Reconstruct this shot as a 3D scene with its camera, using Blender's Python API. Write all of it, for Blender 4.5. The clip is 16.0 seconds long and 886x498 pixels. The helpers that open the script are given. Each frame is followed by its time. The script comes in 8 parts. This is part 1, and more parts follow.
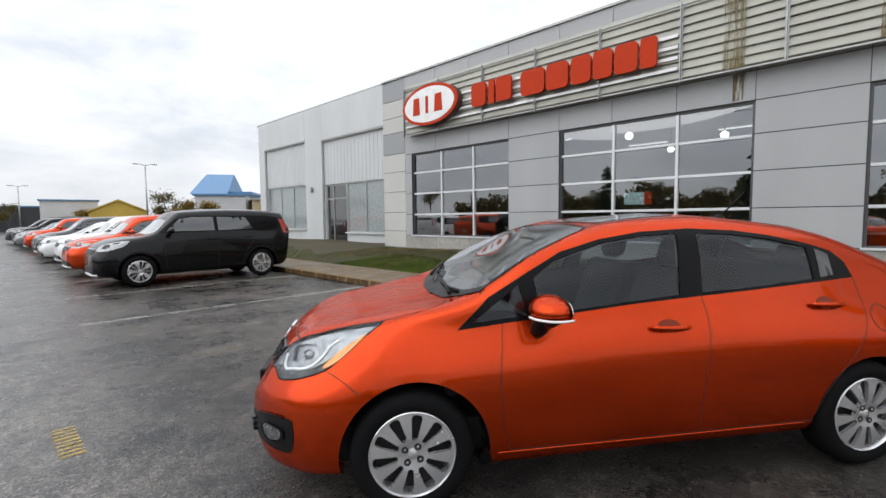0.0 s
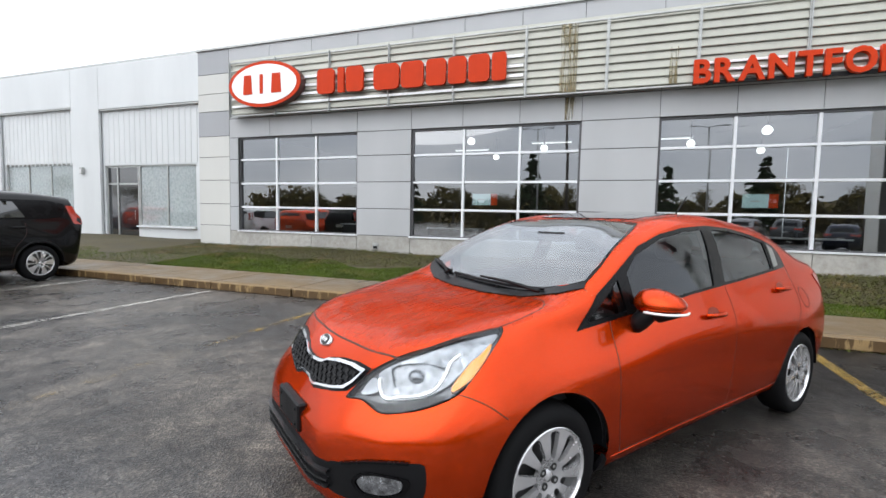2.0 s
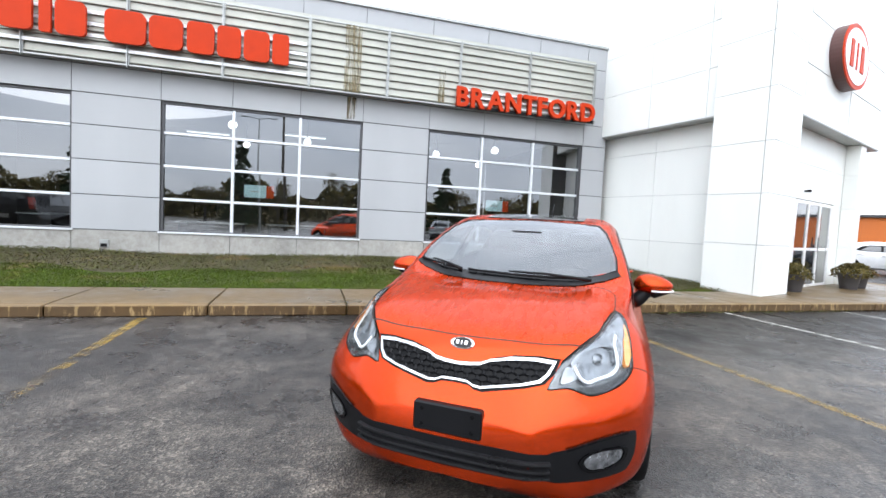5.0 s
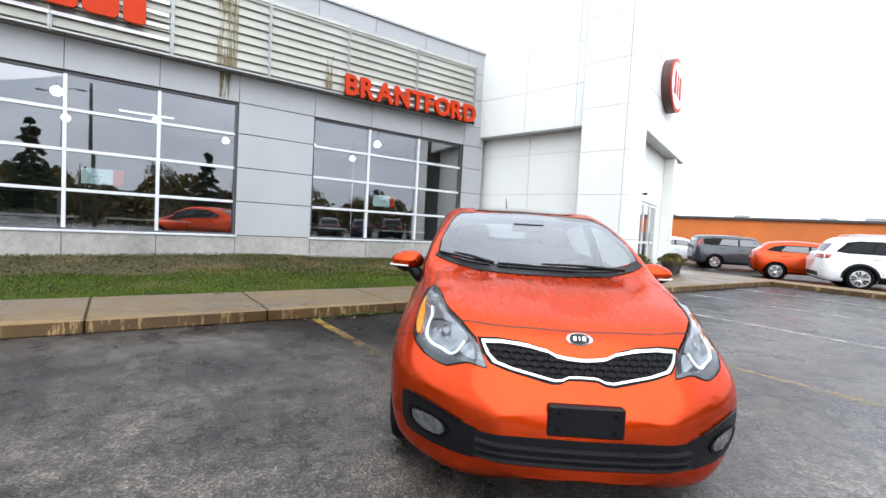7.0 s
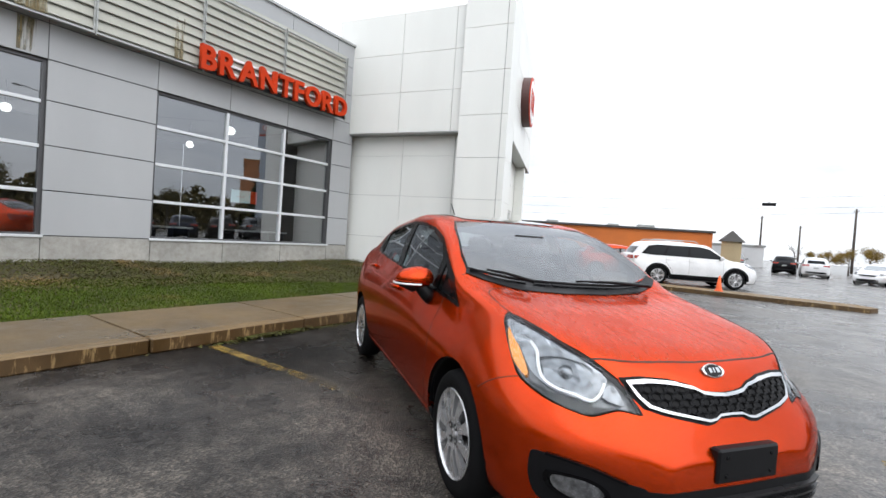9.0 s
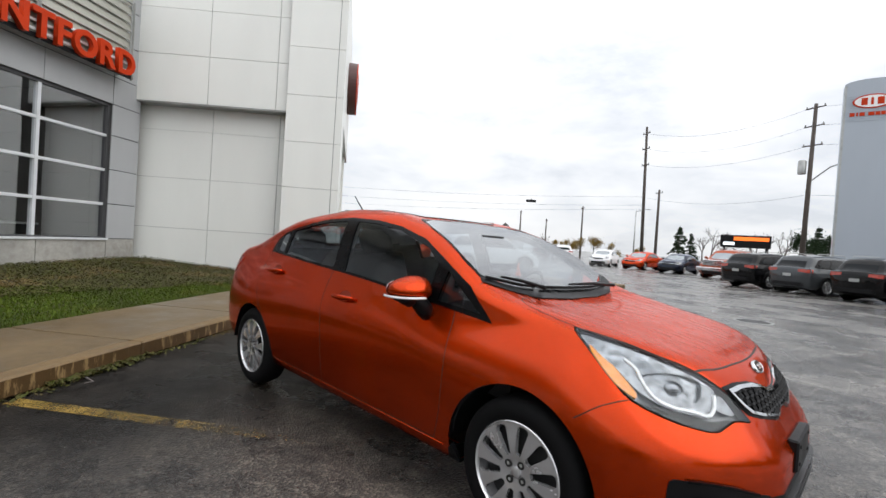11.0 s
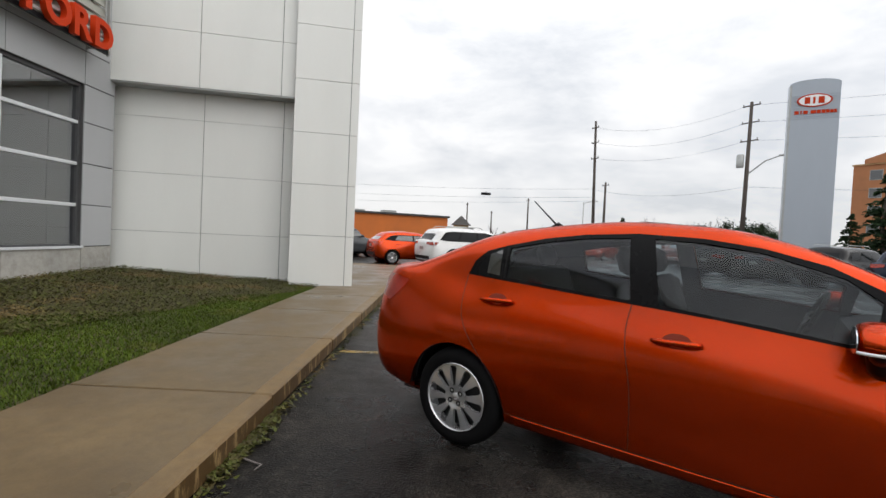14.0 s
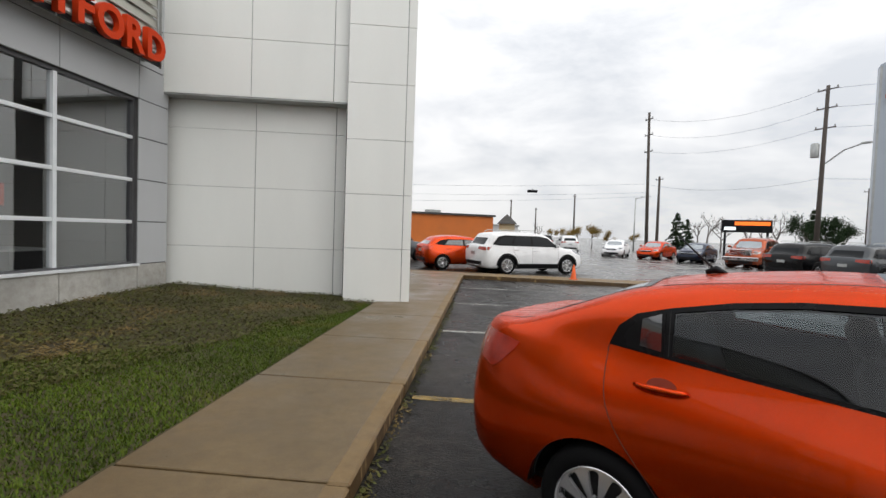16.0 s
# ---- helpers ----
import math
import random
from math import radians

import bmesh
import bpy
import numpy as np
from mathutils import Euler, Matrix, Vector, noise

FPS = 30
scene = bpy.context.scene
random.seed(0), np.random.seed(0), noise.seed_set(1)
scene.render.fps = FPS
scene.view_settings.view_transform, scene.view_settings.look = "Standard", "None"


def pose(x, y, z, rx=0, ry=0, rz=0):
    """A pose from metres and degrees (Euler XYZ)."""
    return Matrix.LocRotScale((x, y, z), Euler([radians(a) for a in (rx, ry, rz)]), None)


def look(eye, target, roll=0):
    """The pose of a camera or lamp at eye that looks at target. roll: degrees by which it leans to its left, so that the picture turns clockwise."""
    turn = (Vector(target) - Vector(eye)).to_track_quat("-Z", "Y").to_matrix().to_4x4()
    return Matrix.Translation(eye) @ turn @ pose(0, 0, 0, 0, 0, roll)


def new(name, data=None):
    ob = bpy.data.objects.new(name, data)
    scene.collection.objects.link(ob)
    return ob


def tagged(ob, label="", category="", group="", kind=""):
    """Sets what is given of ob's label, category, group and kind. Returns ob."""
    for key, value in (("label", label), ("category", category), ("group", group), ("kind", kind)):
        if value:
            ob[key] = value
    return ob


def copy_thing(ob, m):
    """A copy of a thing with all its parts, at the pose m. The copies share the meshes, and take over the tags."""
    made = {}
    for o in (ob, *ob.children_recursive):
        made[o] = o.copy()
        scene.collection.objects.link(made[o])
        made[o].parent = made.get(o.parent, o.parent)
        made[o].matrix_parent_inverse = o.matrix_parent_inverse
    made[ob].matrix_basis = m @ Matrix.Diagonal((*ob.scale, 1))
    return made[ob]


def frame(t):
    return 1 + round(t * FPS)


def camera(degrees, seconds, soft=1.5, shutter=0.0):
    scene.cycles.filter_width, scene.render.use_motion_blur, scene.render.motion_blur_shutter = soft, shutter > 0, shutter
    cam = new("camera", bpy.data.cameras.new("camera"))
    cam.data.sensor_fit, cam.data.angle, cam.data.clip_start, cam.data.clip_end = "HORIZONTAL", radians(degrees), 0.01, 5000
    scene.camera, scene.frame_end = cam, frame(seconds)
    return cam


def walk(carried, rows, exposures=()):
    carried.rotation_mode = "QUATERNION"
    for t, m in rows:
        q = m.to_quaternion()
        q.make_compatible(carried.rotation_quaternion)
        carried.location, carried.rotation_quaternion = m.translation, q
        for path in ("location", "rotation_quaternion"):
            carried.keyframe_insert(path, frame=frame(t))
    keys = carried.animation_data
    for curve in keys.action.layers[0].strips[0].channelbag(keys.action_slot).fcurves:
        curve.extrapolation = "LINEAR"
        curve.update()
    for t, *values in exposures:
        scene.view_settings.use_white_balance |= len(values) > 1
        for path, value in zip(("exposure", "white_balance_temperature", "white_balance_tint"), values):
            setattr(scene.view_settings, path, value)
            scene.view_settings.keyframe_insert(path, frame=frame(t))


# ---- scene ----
cam = camera(87.8, 16.0)
PATH = [
    (0, (0.127, 0.873, 1.437), (1.544, 2.276, 1.301), -0.57),
    (0.5, (-0.042, 1.203, 1.442), (1.530, 2.432, 1.299), -0.14),
    (1, (-0.115, 1.565, 1.402), (1.575, 2.625, 1.253), 0.34),
    (1.5, (-0.221, 1.942, 1.373), (1.561, 2.839, 1.229), 0.79),
    (2, (-0.377, 2.289, 1.387), (1.499, 2.968, 1.246), 1.19),
    (2.5, (-0.419, 2.606, 1.358), (1.528, 3.040, 1.218), 1.66),
    (3, (-0.484, 2.926, 1.356), (1.499, 3.149, 1.219), 1.90),
    (3.5, (-0.598, 3.282, 1.347), (1.398, 3.305, 1.218), 2.10),
    (4, (-0.574, 3.608, 1.310), (1.417, 3.476, 1.179), 2.32),
    (4.5, (-0.487, 3.934, 1.301), (1.487, 3.641, 1.175), 2.48),
    (5, (-0.494, 4.269, 1.332), (1.422, 3.708, 1.218), 2.86),
    (5.2, (-0.486, 4.402, 1.337), (1.402, 3.752, 1.222), 2.98),
    (7.3, (0.396, 5.323, 1.232), (1.976, 4.100, 1.145), 3.24),
    (7.5, (0.504, 5.377, 1.234), (2.051, 4.112, 1.151), 3.33),
    (8, (0.777, 5.562, 1.241), (2.219, 4.178, 1.165), 3.63),
    (8.5, (1.053, 5.697, 1.254), (2.326, 4.156, 1.191), 3.78),
    (9, (1.415, 5.759, 1.250), (2.521, 4.094, 1.197), 3.97),
    (9.5, (1.761, 5.873, 1.254), (2.707, 4.112, 1.208), 4.03),
    (10, (2.056, 5.892, 1.247), (2.696, 3.997, 1.223), 4.12),
    (10.2, (2.175, 5.860, 1.231), (2.715, 3.934, 1.207), 4.11),
    (12.3, (3.450, 5.698, 1.272), (3.582, 3.703, 1.230), 3.08),
    (12.5, (3.588, 5.647, 1.269), (3.718, 3.651, 1.223), 2.99),
    (13, (3.990, 5.563, 1.279), (4.075, 3.565, 1.232), 2.95),
    (13.5, (4.354, 5.400, 1.271), (4.392, 3.401, 1.224), 2.87),
    (14, (4.729, 5.177, 1.297), (4.731, 3.178, 1.244), 2.75),
    (14.5, (5.031, 4.958, 1.314), (4.939, 2.961, 1.265), 2.79),
    (15, (5.135, 4.721, 1.447), (5.013, 2.725, 1.391), 2.48),
    (15.5, (5.164, 4.545, 1.572), (5.226, 2.547, 1.504), 2.20),
    (16, (5.169, 4.463, 1.574), (5.351, 2.473, 1.500), 2.01),
]
EXPOSURE = [(0.0, -0.2, 6400, 10), (1.0, -0.05, 6350, 10), (2.0, 0.3, 6250, 10), (3.5, 0.63, 6050, 10), (5.0, 0.66, 6000, 10), (7.5, 0.48, 6100, 10), (9.0, 0.10, 6300, 10), (10.0, -0.05, 6400, 10), (12.5, -0.31, 6550, 10), (14.5, -0.33, 6600, 10), (16.0, -0.33, 6600, 10)]
walk(cam, [(t, look(eye, target, roll)) for t, eye, target, roll in PATH], EXPOSURE)

# ---- world and light ----
world = bpy.data.worlds.new("overcast_sky")
scene.world = world
world.use_nodes = True
wn, wl = world.node_tree.nodes, world.node_tree.links
wn.clear()
w_out = wn.new("ShaderNodeOutputWorld")
w_bg = wn.new("ShaderNodeBackground")
w_sky = wn.new("ShaderNodeTexSky")
w_sky.sky_type, w_sky.sun_disc = "NISHITA", False
w_sky.sun_elevation, w_sky.sun_rotation = radians(46), radians(293)
w_tc = wn.new("ShaderNodeTexCoord")
w_map = wn.new("ShaderNodeMapping")
w_map.inputs["Scale"].default_value = (1.0, 1.0, 2.7)
w_noise = wn.new("ShaderNodeTexNoise")
w_noise.inputs["Scale"].default_value, w_noise.inputs["Detail"].default_value = 3.2, 9.0
w_noise.inputs["Roughness"].default_value, w_noise.inputs["Distortion"].default_value = 0.6, 0.2
w_ramp = wn.new("ShaderNodeValToRGB")
w_ramp.color_ramp.elements[0].position, w_ramp.color_ramp.elements[0].color = 0.36, (0.74, 0.765, 0.80, 1)
w_ramp.color_ramp.elements[1].position, w_ramp.color_ramp.elements[1].color = 0.61, (1.03, 1.03, 1.03, 1)
w_scale = wn.new("ShaderNodeMix")
w_scale.data_type, w_scale.blend_type = "RGBA", "MULTIPLY"
w_scale.inputs[0].default_value = 1.0
w_scale.inputs[7].default_value = (13.0, 13.1, 13.3, 1)
w_mix = wn.new("ShaderNodeMix")
w_mix.data_type = "RGBA"
w_mix.inputs[0].default_value = 0.9
wl.new(w_tc.outputs["Generated"], w_map.inputs["Vector"])
wl.new(w_map.outputs["Vector"], w_noise.inputs["Vector"])
wl.new(w_noise.outputs["Fac"], w_ramp.inputs["Fac"])
wl.new(w_ramp.outputs["Color"], w_scale.inputs[6])
wl.new(w_sky.outputs["Color"], w_mix.inputs[6])
wl.new(w_scale.outputs[2], w_mix.inputs[7])
w_sep = wn.new("ShaderNodeSeparateXYZ")
w_high = wn.new("ShaderNodeMapRange")
w_high.inputs["From Min"].default_value, w_high.inputs["From Max"].default_value = 0.0, 0.95
w_high.inputs["To Min"].default_value, w_high.inputs["To Max"].default_value = 0.87, 1.60
w_lift = wn.new("ShaderNodeVectorMath")
w_lift.operation = "SCALE"
wl.new(w_tc.outputs["Generated"], w_sep.inputs[0])
wl.new(w_sep.outputs["Z"], w_high.inputs["Value"])
wl.new(w_mix.outputs[2], w_lift.inputs[0])
wl.new(w_high.outputs["Result"], w_lift.inputs["Scale"])
wl.new(w_lift.outputs["Vector"], w_bg.inputs["Color"])
w_bg.inputs["Strength"].default_value = 0.1
wl.new(w_bg.outputs["Background"], w_out.inputs["Surface"])

sun_data = bpy.data.lights.new("sun", "SUN")
sun_data.energy, sun_data.angle, sun_data.color = 1.3, radians(75), (1.0, 0.97, 0.92)
sun = new("sun", sun_data)
sun.matrix_world = look((-28, 12, 32), (0, 0, 0))


# ---- materials ----
def nodes_of(m):
    m.use_nodes = True
    nt = m.node_tree
    return nt, nt.nodes, nt.links, nt.nodes["Principled BSDF"]


def noise_tex(nt, scale, detail=4.0, rough=0.55, stretch=None, local=False):
    n = nt.nodes.new("ShaderNodeTexNoise")
    n.inputs["Scale"].default_value, n.inputs["Detail"].default_value, n.inputs["Roughness"].default_value = scale, detail, rough
    if local:
        c = nt.nodes.new("ShaderNodeTexCoord")
        src = c.outputs["Object"]
    else:
        c = nt.nodes.new("ShaderNodeNewGeometry")
        src = c.outputs["Position"]
    if stretch:
        mp = nt.nodes.new("ShaderNodeMapping")
        mp.inputs["Scale"].default_value = stretch
        nt.links.new(src, mp.inputs["Vector"])
        src = mp.outputs["Vector"]
    nt.links.new(src, n.inputs["Vector"])
    return n


def ramp(nt, src, a, b, ca, cb):
    r = nt.nodes.new("ShaderNodeValToRGB")
    r.color_ramp.elements[0].position, r.color_ramp.elements[0].color = a, (*ca, 1)
    r.color_ramp.elements[1].position, r.color_ramp.elements[1].color = b, (*cb, 1)
    nt.links.new(src, r.inputs["Fac"])
    return r


def bump(nt, src, strength, dist, bsdf, chain=None):
    b = nt.nodes.new("ShaderNodeBump")
    b.inputs["Strength"].default_value, b.inputs["Distance"].default_value = strength, dist
    nt.links.new(src, b.inputs["Height"])
    if chain:
        nt.links.new(chain.outputs["Normal"], b.inputs["Normal"])
    nt.links.new(b.outputs["Normal"], bsdf.inputs["Normal"])
    return b


def mixc(nt, fac, a, b, mode="MIX"):
    m = nt.nodes.new("ShaderNodeMix")
    m.data_type, m.blend_type = "RGBA", mode
    for sock, v in ((m.inputs[0], fac), (m.inputs[6], a), (m.inputs[7], b)):
        if isinstance(v, (int, float)):
            sock.default_value = v
        elif isinstance(v, tuple):
            sock.default_value = (*v, 1)
        else:
            nt.links.new(v, sock)
    return m.outputs[2]


def surface(name, color, rough=0.5, metal=0.0, var=0.12, scale=2.0, grain=60.0, relief=0.1, coat=0.0, vary=0.0, streak=False, spec=0.5):
    """A surface with stains at one scale, grain at another and a fine relief."""
    m = bpy.data.materials.new(name)
    nt, n, l, p = nodes_of(m)
    big = noise_tex(nt, scale, 5, stretch=(1, 1, 0.25) if streak else None)
    small = noise_tex(nt, grain, 3)
    lo = tuple(c * (1 - var) for c in color)
    hi = tuple(min(1, c * (1 + var)) for c in color)
    c = ramp(nt, big.outputs["Fac"], 0.3, 0.7, lo, hi).outputs["Color"]
    g = ramp(nt, small.outputs["Fac"], 0.3, 0.7, (1 - var * 0.5,) * 3, (1, 1, 1)).outputs["Color"]
    c = mixc(nt, 1.0, c, g, "MULTIPLY")
    if vary:
        oi = n.new("ShaderNodeObjectInfo")
        v = ramp(nt, oi.outputs["Random"], 0.0, 1.0, (1 - vary,) * 3, (1, 1, 1)).outputs["Color"]
        c = mixc(nt, 1.0, c, v, "MULTIPLY")
    l.new(c, p.inputs["Base Color"])
    rr = ramp(nt, big.outputs["Fac"], 0.3, 0.7, (max(0, rough - 0.08),) * 3, (min(1, rough + 0.08),) * 3)
    l.new(rr.outputs["Color"], p.inputs["Roughness"])
    p.inputs["Metallic"].default_value = metal
    p.inputs["Coat Weight"].default_value = coat
    p.inputs["Specular IOR Level"].default_value = spec
    p.inputs["Coat Roughness"].default_value = 0.04
    if relief:
        bump(nt, small.outputs["Fac"], relief, 0.004, p)
    return m


def car_paint(name, color, wet=False, metal=0.68, coat=0.55, coat_ior=1.5):
    m = bpy.data.materials.new(name)
    nt, n, l, p = nodes_of(m)
    flake = noise_tex(nt, 900, 1, local=True)
    dirt = noise_tex(nt, 3.0, 5, local=True)
    c = ramp(nt, flake.outputs["Fac"], 0.35, 0.65, tuple(x * 0.88 for x in color), tuple(min(1, x * 1.08) for x in color)).outputs["Color"]
    c = mixc(nt, 1.0, c, ramp(nt, dirt.outputs["Fac"], 0.3, 0.6, (0.9, 0.9, 0.9), (1, 1, 1)).outputs["Color"], "MULTIPLY")
    l.new(c, p.inputs["Base Color"])
    p.inputs["Roughness"].default_value = 0.24
    p.inputs["Metallic"].default_value = metal
    p.inputs["Specular IOR Level"].default_value = 0.08
    if metal:
        k = max(color)
        p.inputs["Specular Tint"].default_value = (*(0.46 + 0.5 * x / k for x in color), 1)
    p.inputs["Coat Weight"].default_value = coat
    p.inputs["Coat IOR"].default_value = coat_ior
    p.inputs["Coat Roughness"].default_value = 0.03
    if wet:
        tc = n.new("ShaderNodeTexCoord")
        vor = n.new("ShaderNodeTexVoronoi")
        vor.inputs["Scale"].default_value = 80.0
        l.new(tc.outputs["Object"], vor.inputs["Vector"])
        drop = ramp(nt, vor.outputs["Distance"], 0.12, 0.36, (1, 1, 1), (0, 0, 0))
        patchy = noise_tex(nt, 14, 3, local=True, stretch=(0.4, 1.6, 1))
        area = ramp(nt, patchy.outputs["Fac"], 0.36, 0.50, (0, 0, 0), (1, 1, 1))
        geo = n.new("ShaderNodeNewGeometry")
        sep = n.new("ShaderNodeSeparateXYZ")
        l.new(geo.outputs["Normal"], sep.inputs[0])
        up = ramp(nt, sep.outputs["Z"], 0.80, 0.93, (0, 0, 0), (1, 1, 1))
        h = mixc(nt, 1.0, drop.outputs["Color"], area.outputs["Color"], "MULTIPLY")
        h = mixc(nt, 1.0, h, up.outputs["Color"], "MULTIPLY")
        bump(nt, h, 1.0, 0.007, p)
        b = n["Bump"]
        l.new(b.outputs["Normal"], p.inputs["Coat Normal"])
        film = ramp(nt, patchy.outputs["Fac"], 0.35, 0.65, (0.21,) * 3, (0.33,) * 3)
        l.new(mixc(nt, up.outputs["Color"], (0.25, 0.25, 0.25), film.outputs["Color"]), p.inputs["Roughness"])
    return m


def glass_pane(name, tint, gloss=1.5, rough=0.0, haze=0.0):
    """A thin pane: clear or tinted, with a mirror's gloss that grows to the edge-on view."""
    m = bpy.data.materials.new(name)
    m.use_nodes = True
    nt = m.node_tree
    nt.nodes.clear()
    out = nt.nodes.new("ShaderNodeOutputMaterial")
    tr = nt.nodes.new("ShaderNodeBsdfTransparent")
    tr.inputs["Color"].default_value = (*tint, 1)
    gl = nt.nodes.new("ShaderNodeBsdfGlossy")
    gl.inputs["Roughness"].default_value = rough
    gl.inputs["Color"].default_value = (0.95, 0.97, 1.0, 1)
    lw = nt.nodes.new("ShaderNodeLayerWeight")
    lw.inputs["Blend"].default_value = 0.5
    pw = nt.nodes.new("ShaderNodeMath")
    pw.operation, pw.inputs[1].default_value = "POWER", 4.0
    fr = nt.nodes.new("ShaderNodeMath")
    fr.operation, fr.use_clamp = "MULTIPLY_ADD", True
    fr.inputs[1].default_value, fr.inputs[2].default_value = 0.85, ((gloss - 1) / (gloss + 1)) ** 2 * 1.7
    nt.links.new(lw.outputs["Facing"], pw.inputs[0])
    nt.links.new(pw.outputs["Value"], fr.inputs[0])
    mx = nt.nodes.new("ShaderNodeMixShader")
    nt.links.new(fr.outputs["Value"], mx.inputs["Fac"])
    nt.links.new(tr.outputs["BSDF"], mx.inputs[1])
    nt.links.new(gl.outputs["BSDF"], mx.inputs[2])
    last = mx
    if haze:
        df = nt.nodes.new("ShaderNodeBsdfDiffuse")
        df.inputs["Color"].default_value = (0.75, 0.78, 0.8, 1)
        nz = noise_tex(nt, 9, 4)
        fac = ramp(nt, nz.outputs["Fac"], 0.3, 0.7, (haze * 0.6,) * 3, (haze,) * 3)
        m2 = nt.nodes.new("ShaderNodeMixShader")
        nt.links.new(fac.outputs["Color"], m2.inputs["Fac"])
        nt.links.new(mx.outputs["Shader"], m2.inputs[1])
        nt.links.new(df.outputs["BSDF"], m2.inputs[2])
        last = m2
    nt.links.new(last.outputs["Shader"], out.inputs["Surface"])
    return m


def glow(name, color, strength):
    m = bpy.data.materials.new(name)
    nt, n, l, p = nodes_of(m)
    p.inputs["Base Color"].default_value = (*color, 1)
    p.inputs["Emission Color"].default_value = (*color, 1)
    p.inputs["Emission Strength"].default_value = strength
    return m


def asphalt_material():
    """Old wet lane asphalt, with a darker and rougher seal where the cars park; shade by the kerb is painted into its
    colour.
    """
    m = bpy.data.materials.new("wet_asphalt")
    nt, n, l, p = nodes_of(m)
    stain = noise_tex(nt, 0.55, 6, 0.6)
    patch_n = noise_tex(nt, 1.5, 6, 0.65)
    blotch = noise_tex(nt, 7.0, 5, 0.7)
    grit = noise_tex(nt, 150, 2, 0.7)
    stone = n.new("ShaderNodeTexVoronoi")
    stone.inputs["Scale"].default_value = 85
    geo = n.new("ShaderNodeNewGeometry")
    l.new(geo.outputs["Position"], stone.inputs["Vector"])
    sep = n.new("ShaderNodeSeparateXYZ")
    l.new(geo.outputs["Position"], sep.inputs[0])
    edge = n.new("ShaderNodeMath")
    edge.operation, edge.inputs[1].default_value = "MULTIPLY_ADD", 1.6
    l.new(patch_n.outputs["Fac"], edge.inputs[0])
    l.new(sep.outputs["X"], edge.inputs[2])
    seal = n.new("ShaderNodeMapRange")
    seal.inputs["From Min"].default_value, seal.inputs["From Max"].default_value = 0.7, 2.4
    l.new(edge.outputs["Value"], seal.inputs["Value"])
    lane = ramp(nt, stain.outputs["Fac"], 0.3, 0.7, (0.076, 0.076, 0.078), (0.142, 0.140, 0.136)).outputs["Color"]
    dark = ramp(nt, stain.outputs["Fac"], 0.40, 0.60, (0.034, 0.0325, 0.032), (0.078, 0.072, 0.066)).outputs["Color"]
    # shade of car and tower along the kerb, multiplied into the asphalt's colour
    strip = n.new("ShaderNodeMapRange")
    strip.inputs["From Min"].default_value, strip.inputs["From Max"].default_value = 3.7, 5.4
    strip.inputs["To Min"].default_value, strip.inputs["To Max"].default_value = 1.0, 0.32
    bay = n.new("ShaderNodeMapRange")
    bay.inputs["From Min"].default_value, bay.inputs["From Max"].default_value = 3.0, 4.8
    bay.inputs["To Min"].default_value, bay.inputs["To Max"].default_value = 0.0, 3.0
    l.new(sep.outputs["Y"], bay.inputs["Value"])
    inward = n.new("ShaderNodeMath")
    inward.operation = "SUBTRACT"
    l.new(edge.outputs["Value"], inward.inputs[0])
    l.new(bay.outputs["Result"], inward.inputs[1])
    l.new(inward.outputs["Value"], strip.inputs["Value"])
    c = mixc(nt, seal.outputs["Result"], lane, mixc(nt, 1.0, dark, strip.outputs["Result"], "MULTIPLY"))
    c = mixc(nt, 1.0, c, ramp(nt, patch_n.outputs["Fac"], 0.36, 0.64, (0.45, 0.45, 0.47), (1.5, 1.47, 1.4)).outputs["Color"], "MULTIPLY")
    c = mixc(nt, 1.0, c, ramp(nt, blotch.outputs["Fac"], 0.34, 0.66, (0.55, 0.55, 0.56), (1.4, 1.37, 1.32)).outputs["Color"], "MULTIPLY")
    c = mixc(nt, 1.0, c, ramp(nt, stone.outputs["Color"], 0.45, 1.0, (0.68, 0.68, 0.69), (2.35, 2.3, 2.2)).outputs["Color"], "MULTIPLY")
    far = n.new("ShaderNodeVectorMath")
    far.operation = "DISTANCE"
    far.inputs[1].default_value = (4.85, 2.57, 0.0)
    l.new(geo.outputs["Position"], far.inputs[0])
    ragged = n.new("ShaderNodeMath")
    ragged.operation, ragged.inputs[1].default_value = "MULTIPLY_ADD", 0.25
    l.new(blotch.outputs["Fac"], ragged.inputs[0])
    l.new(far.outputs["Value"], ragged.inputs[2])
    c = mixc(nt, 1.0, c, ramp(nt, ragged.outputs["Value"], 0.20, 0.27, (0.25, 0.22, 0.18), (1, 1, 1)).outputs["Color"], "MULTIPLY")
    l.new(c, p.inputs["Base Color"])
    wet = ramp(nt, stain.outputs["Fac"], 0.42, 0.60, (0.10,) * 3, (0.40,) * 3)
    dry = ramp(nt, patch_n.outputs["Fac"], 0.36, 0.62, (0.20,) * 3, (0.46,) * 3)
    l.new(mixc(nt, seal.outputs["Result"], wet.outputs["Color"], dry.outputs["Color"]), p.inputs["Roughness"])
    gloss = mixc(nt, 1.0, (0.24, 0.24, 0.24), strip.outputs["Result"], "MULTIPLY")
    l.new(mixc(nt, seal.outputs["Result"], (0.60, 0.60, 0.60), gloss), p.inputs["Specular IOR Level"])
    b1 = bump(nt, stone.outputs["Distance"], 0.5, 0.008, p)
    bump(nt, grit.outputs["Fac"], 0.25, 0.004, p, b1)
    return m


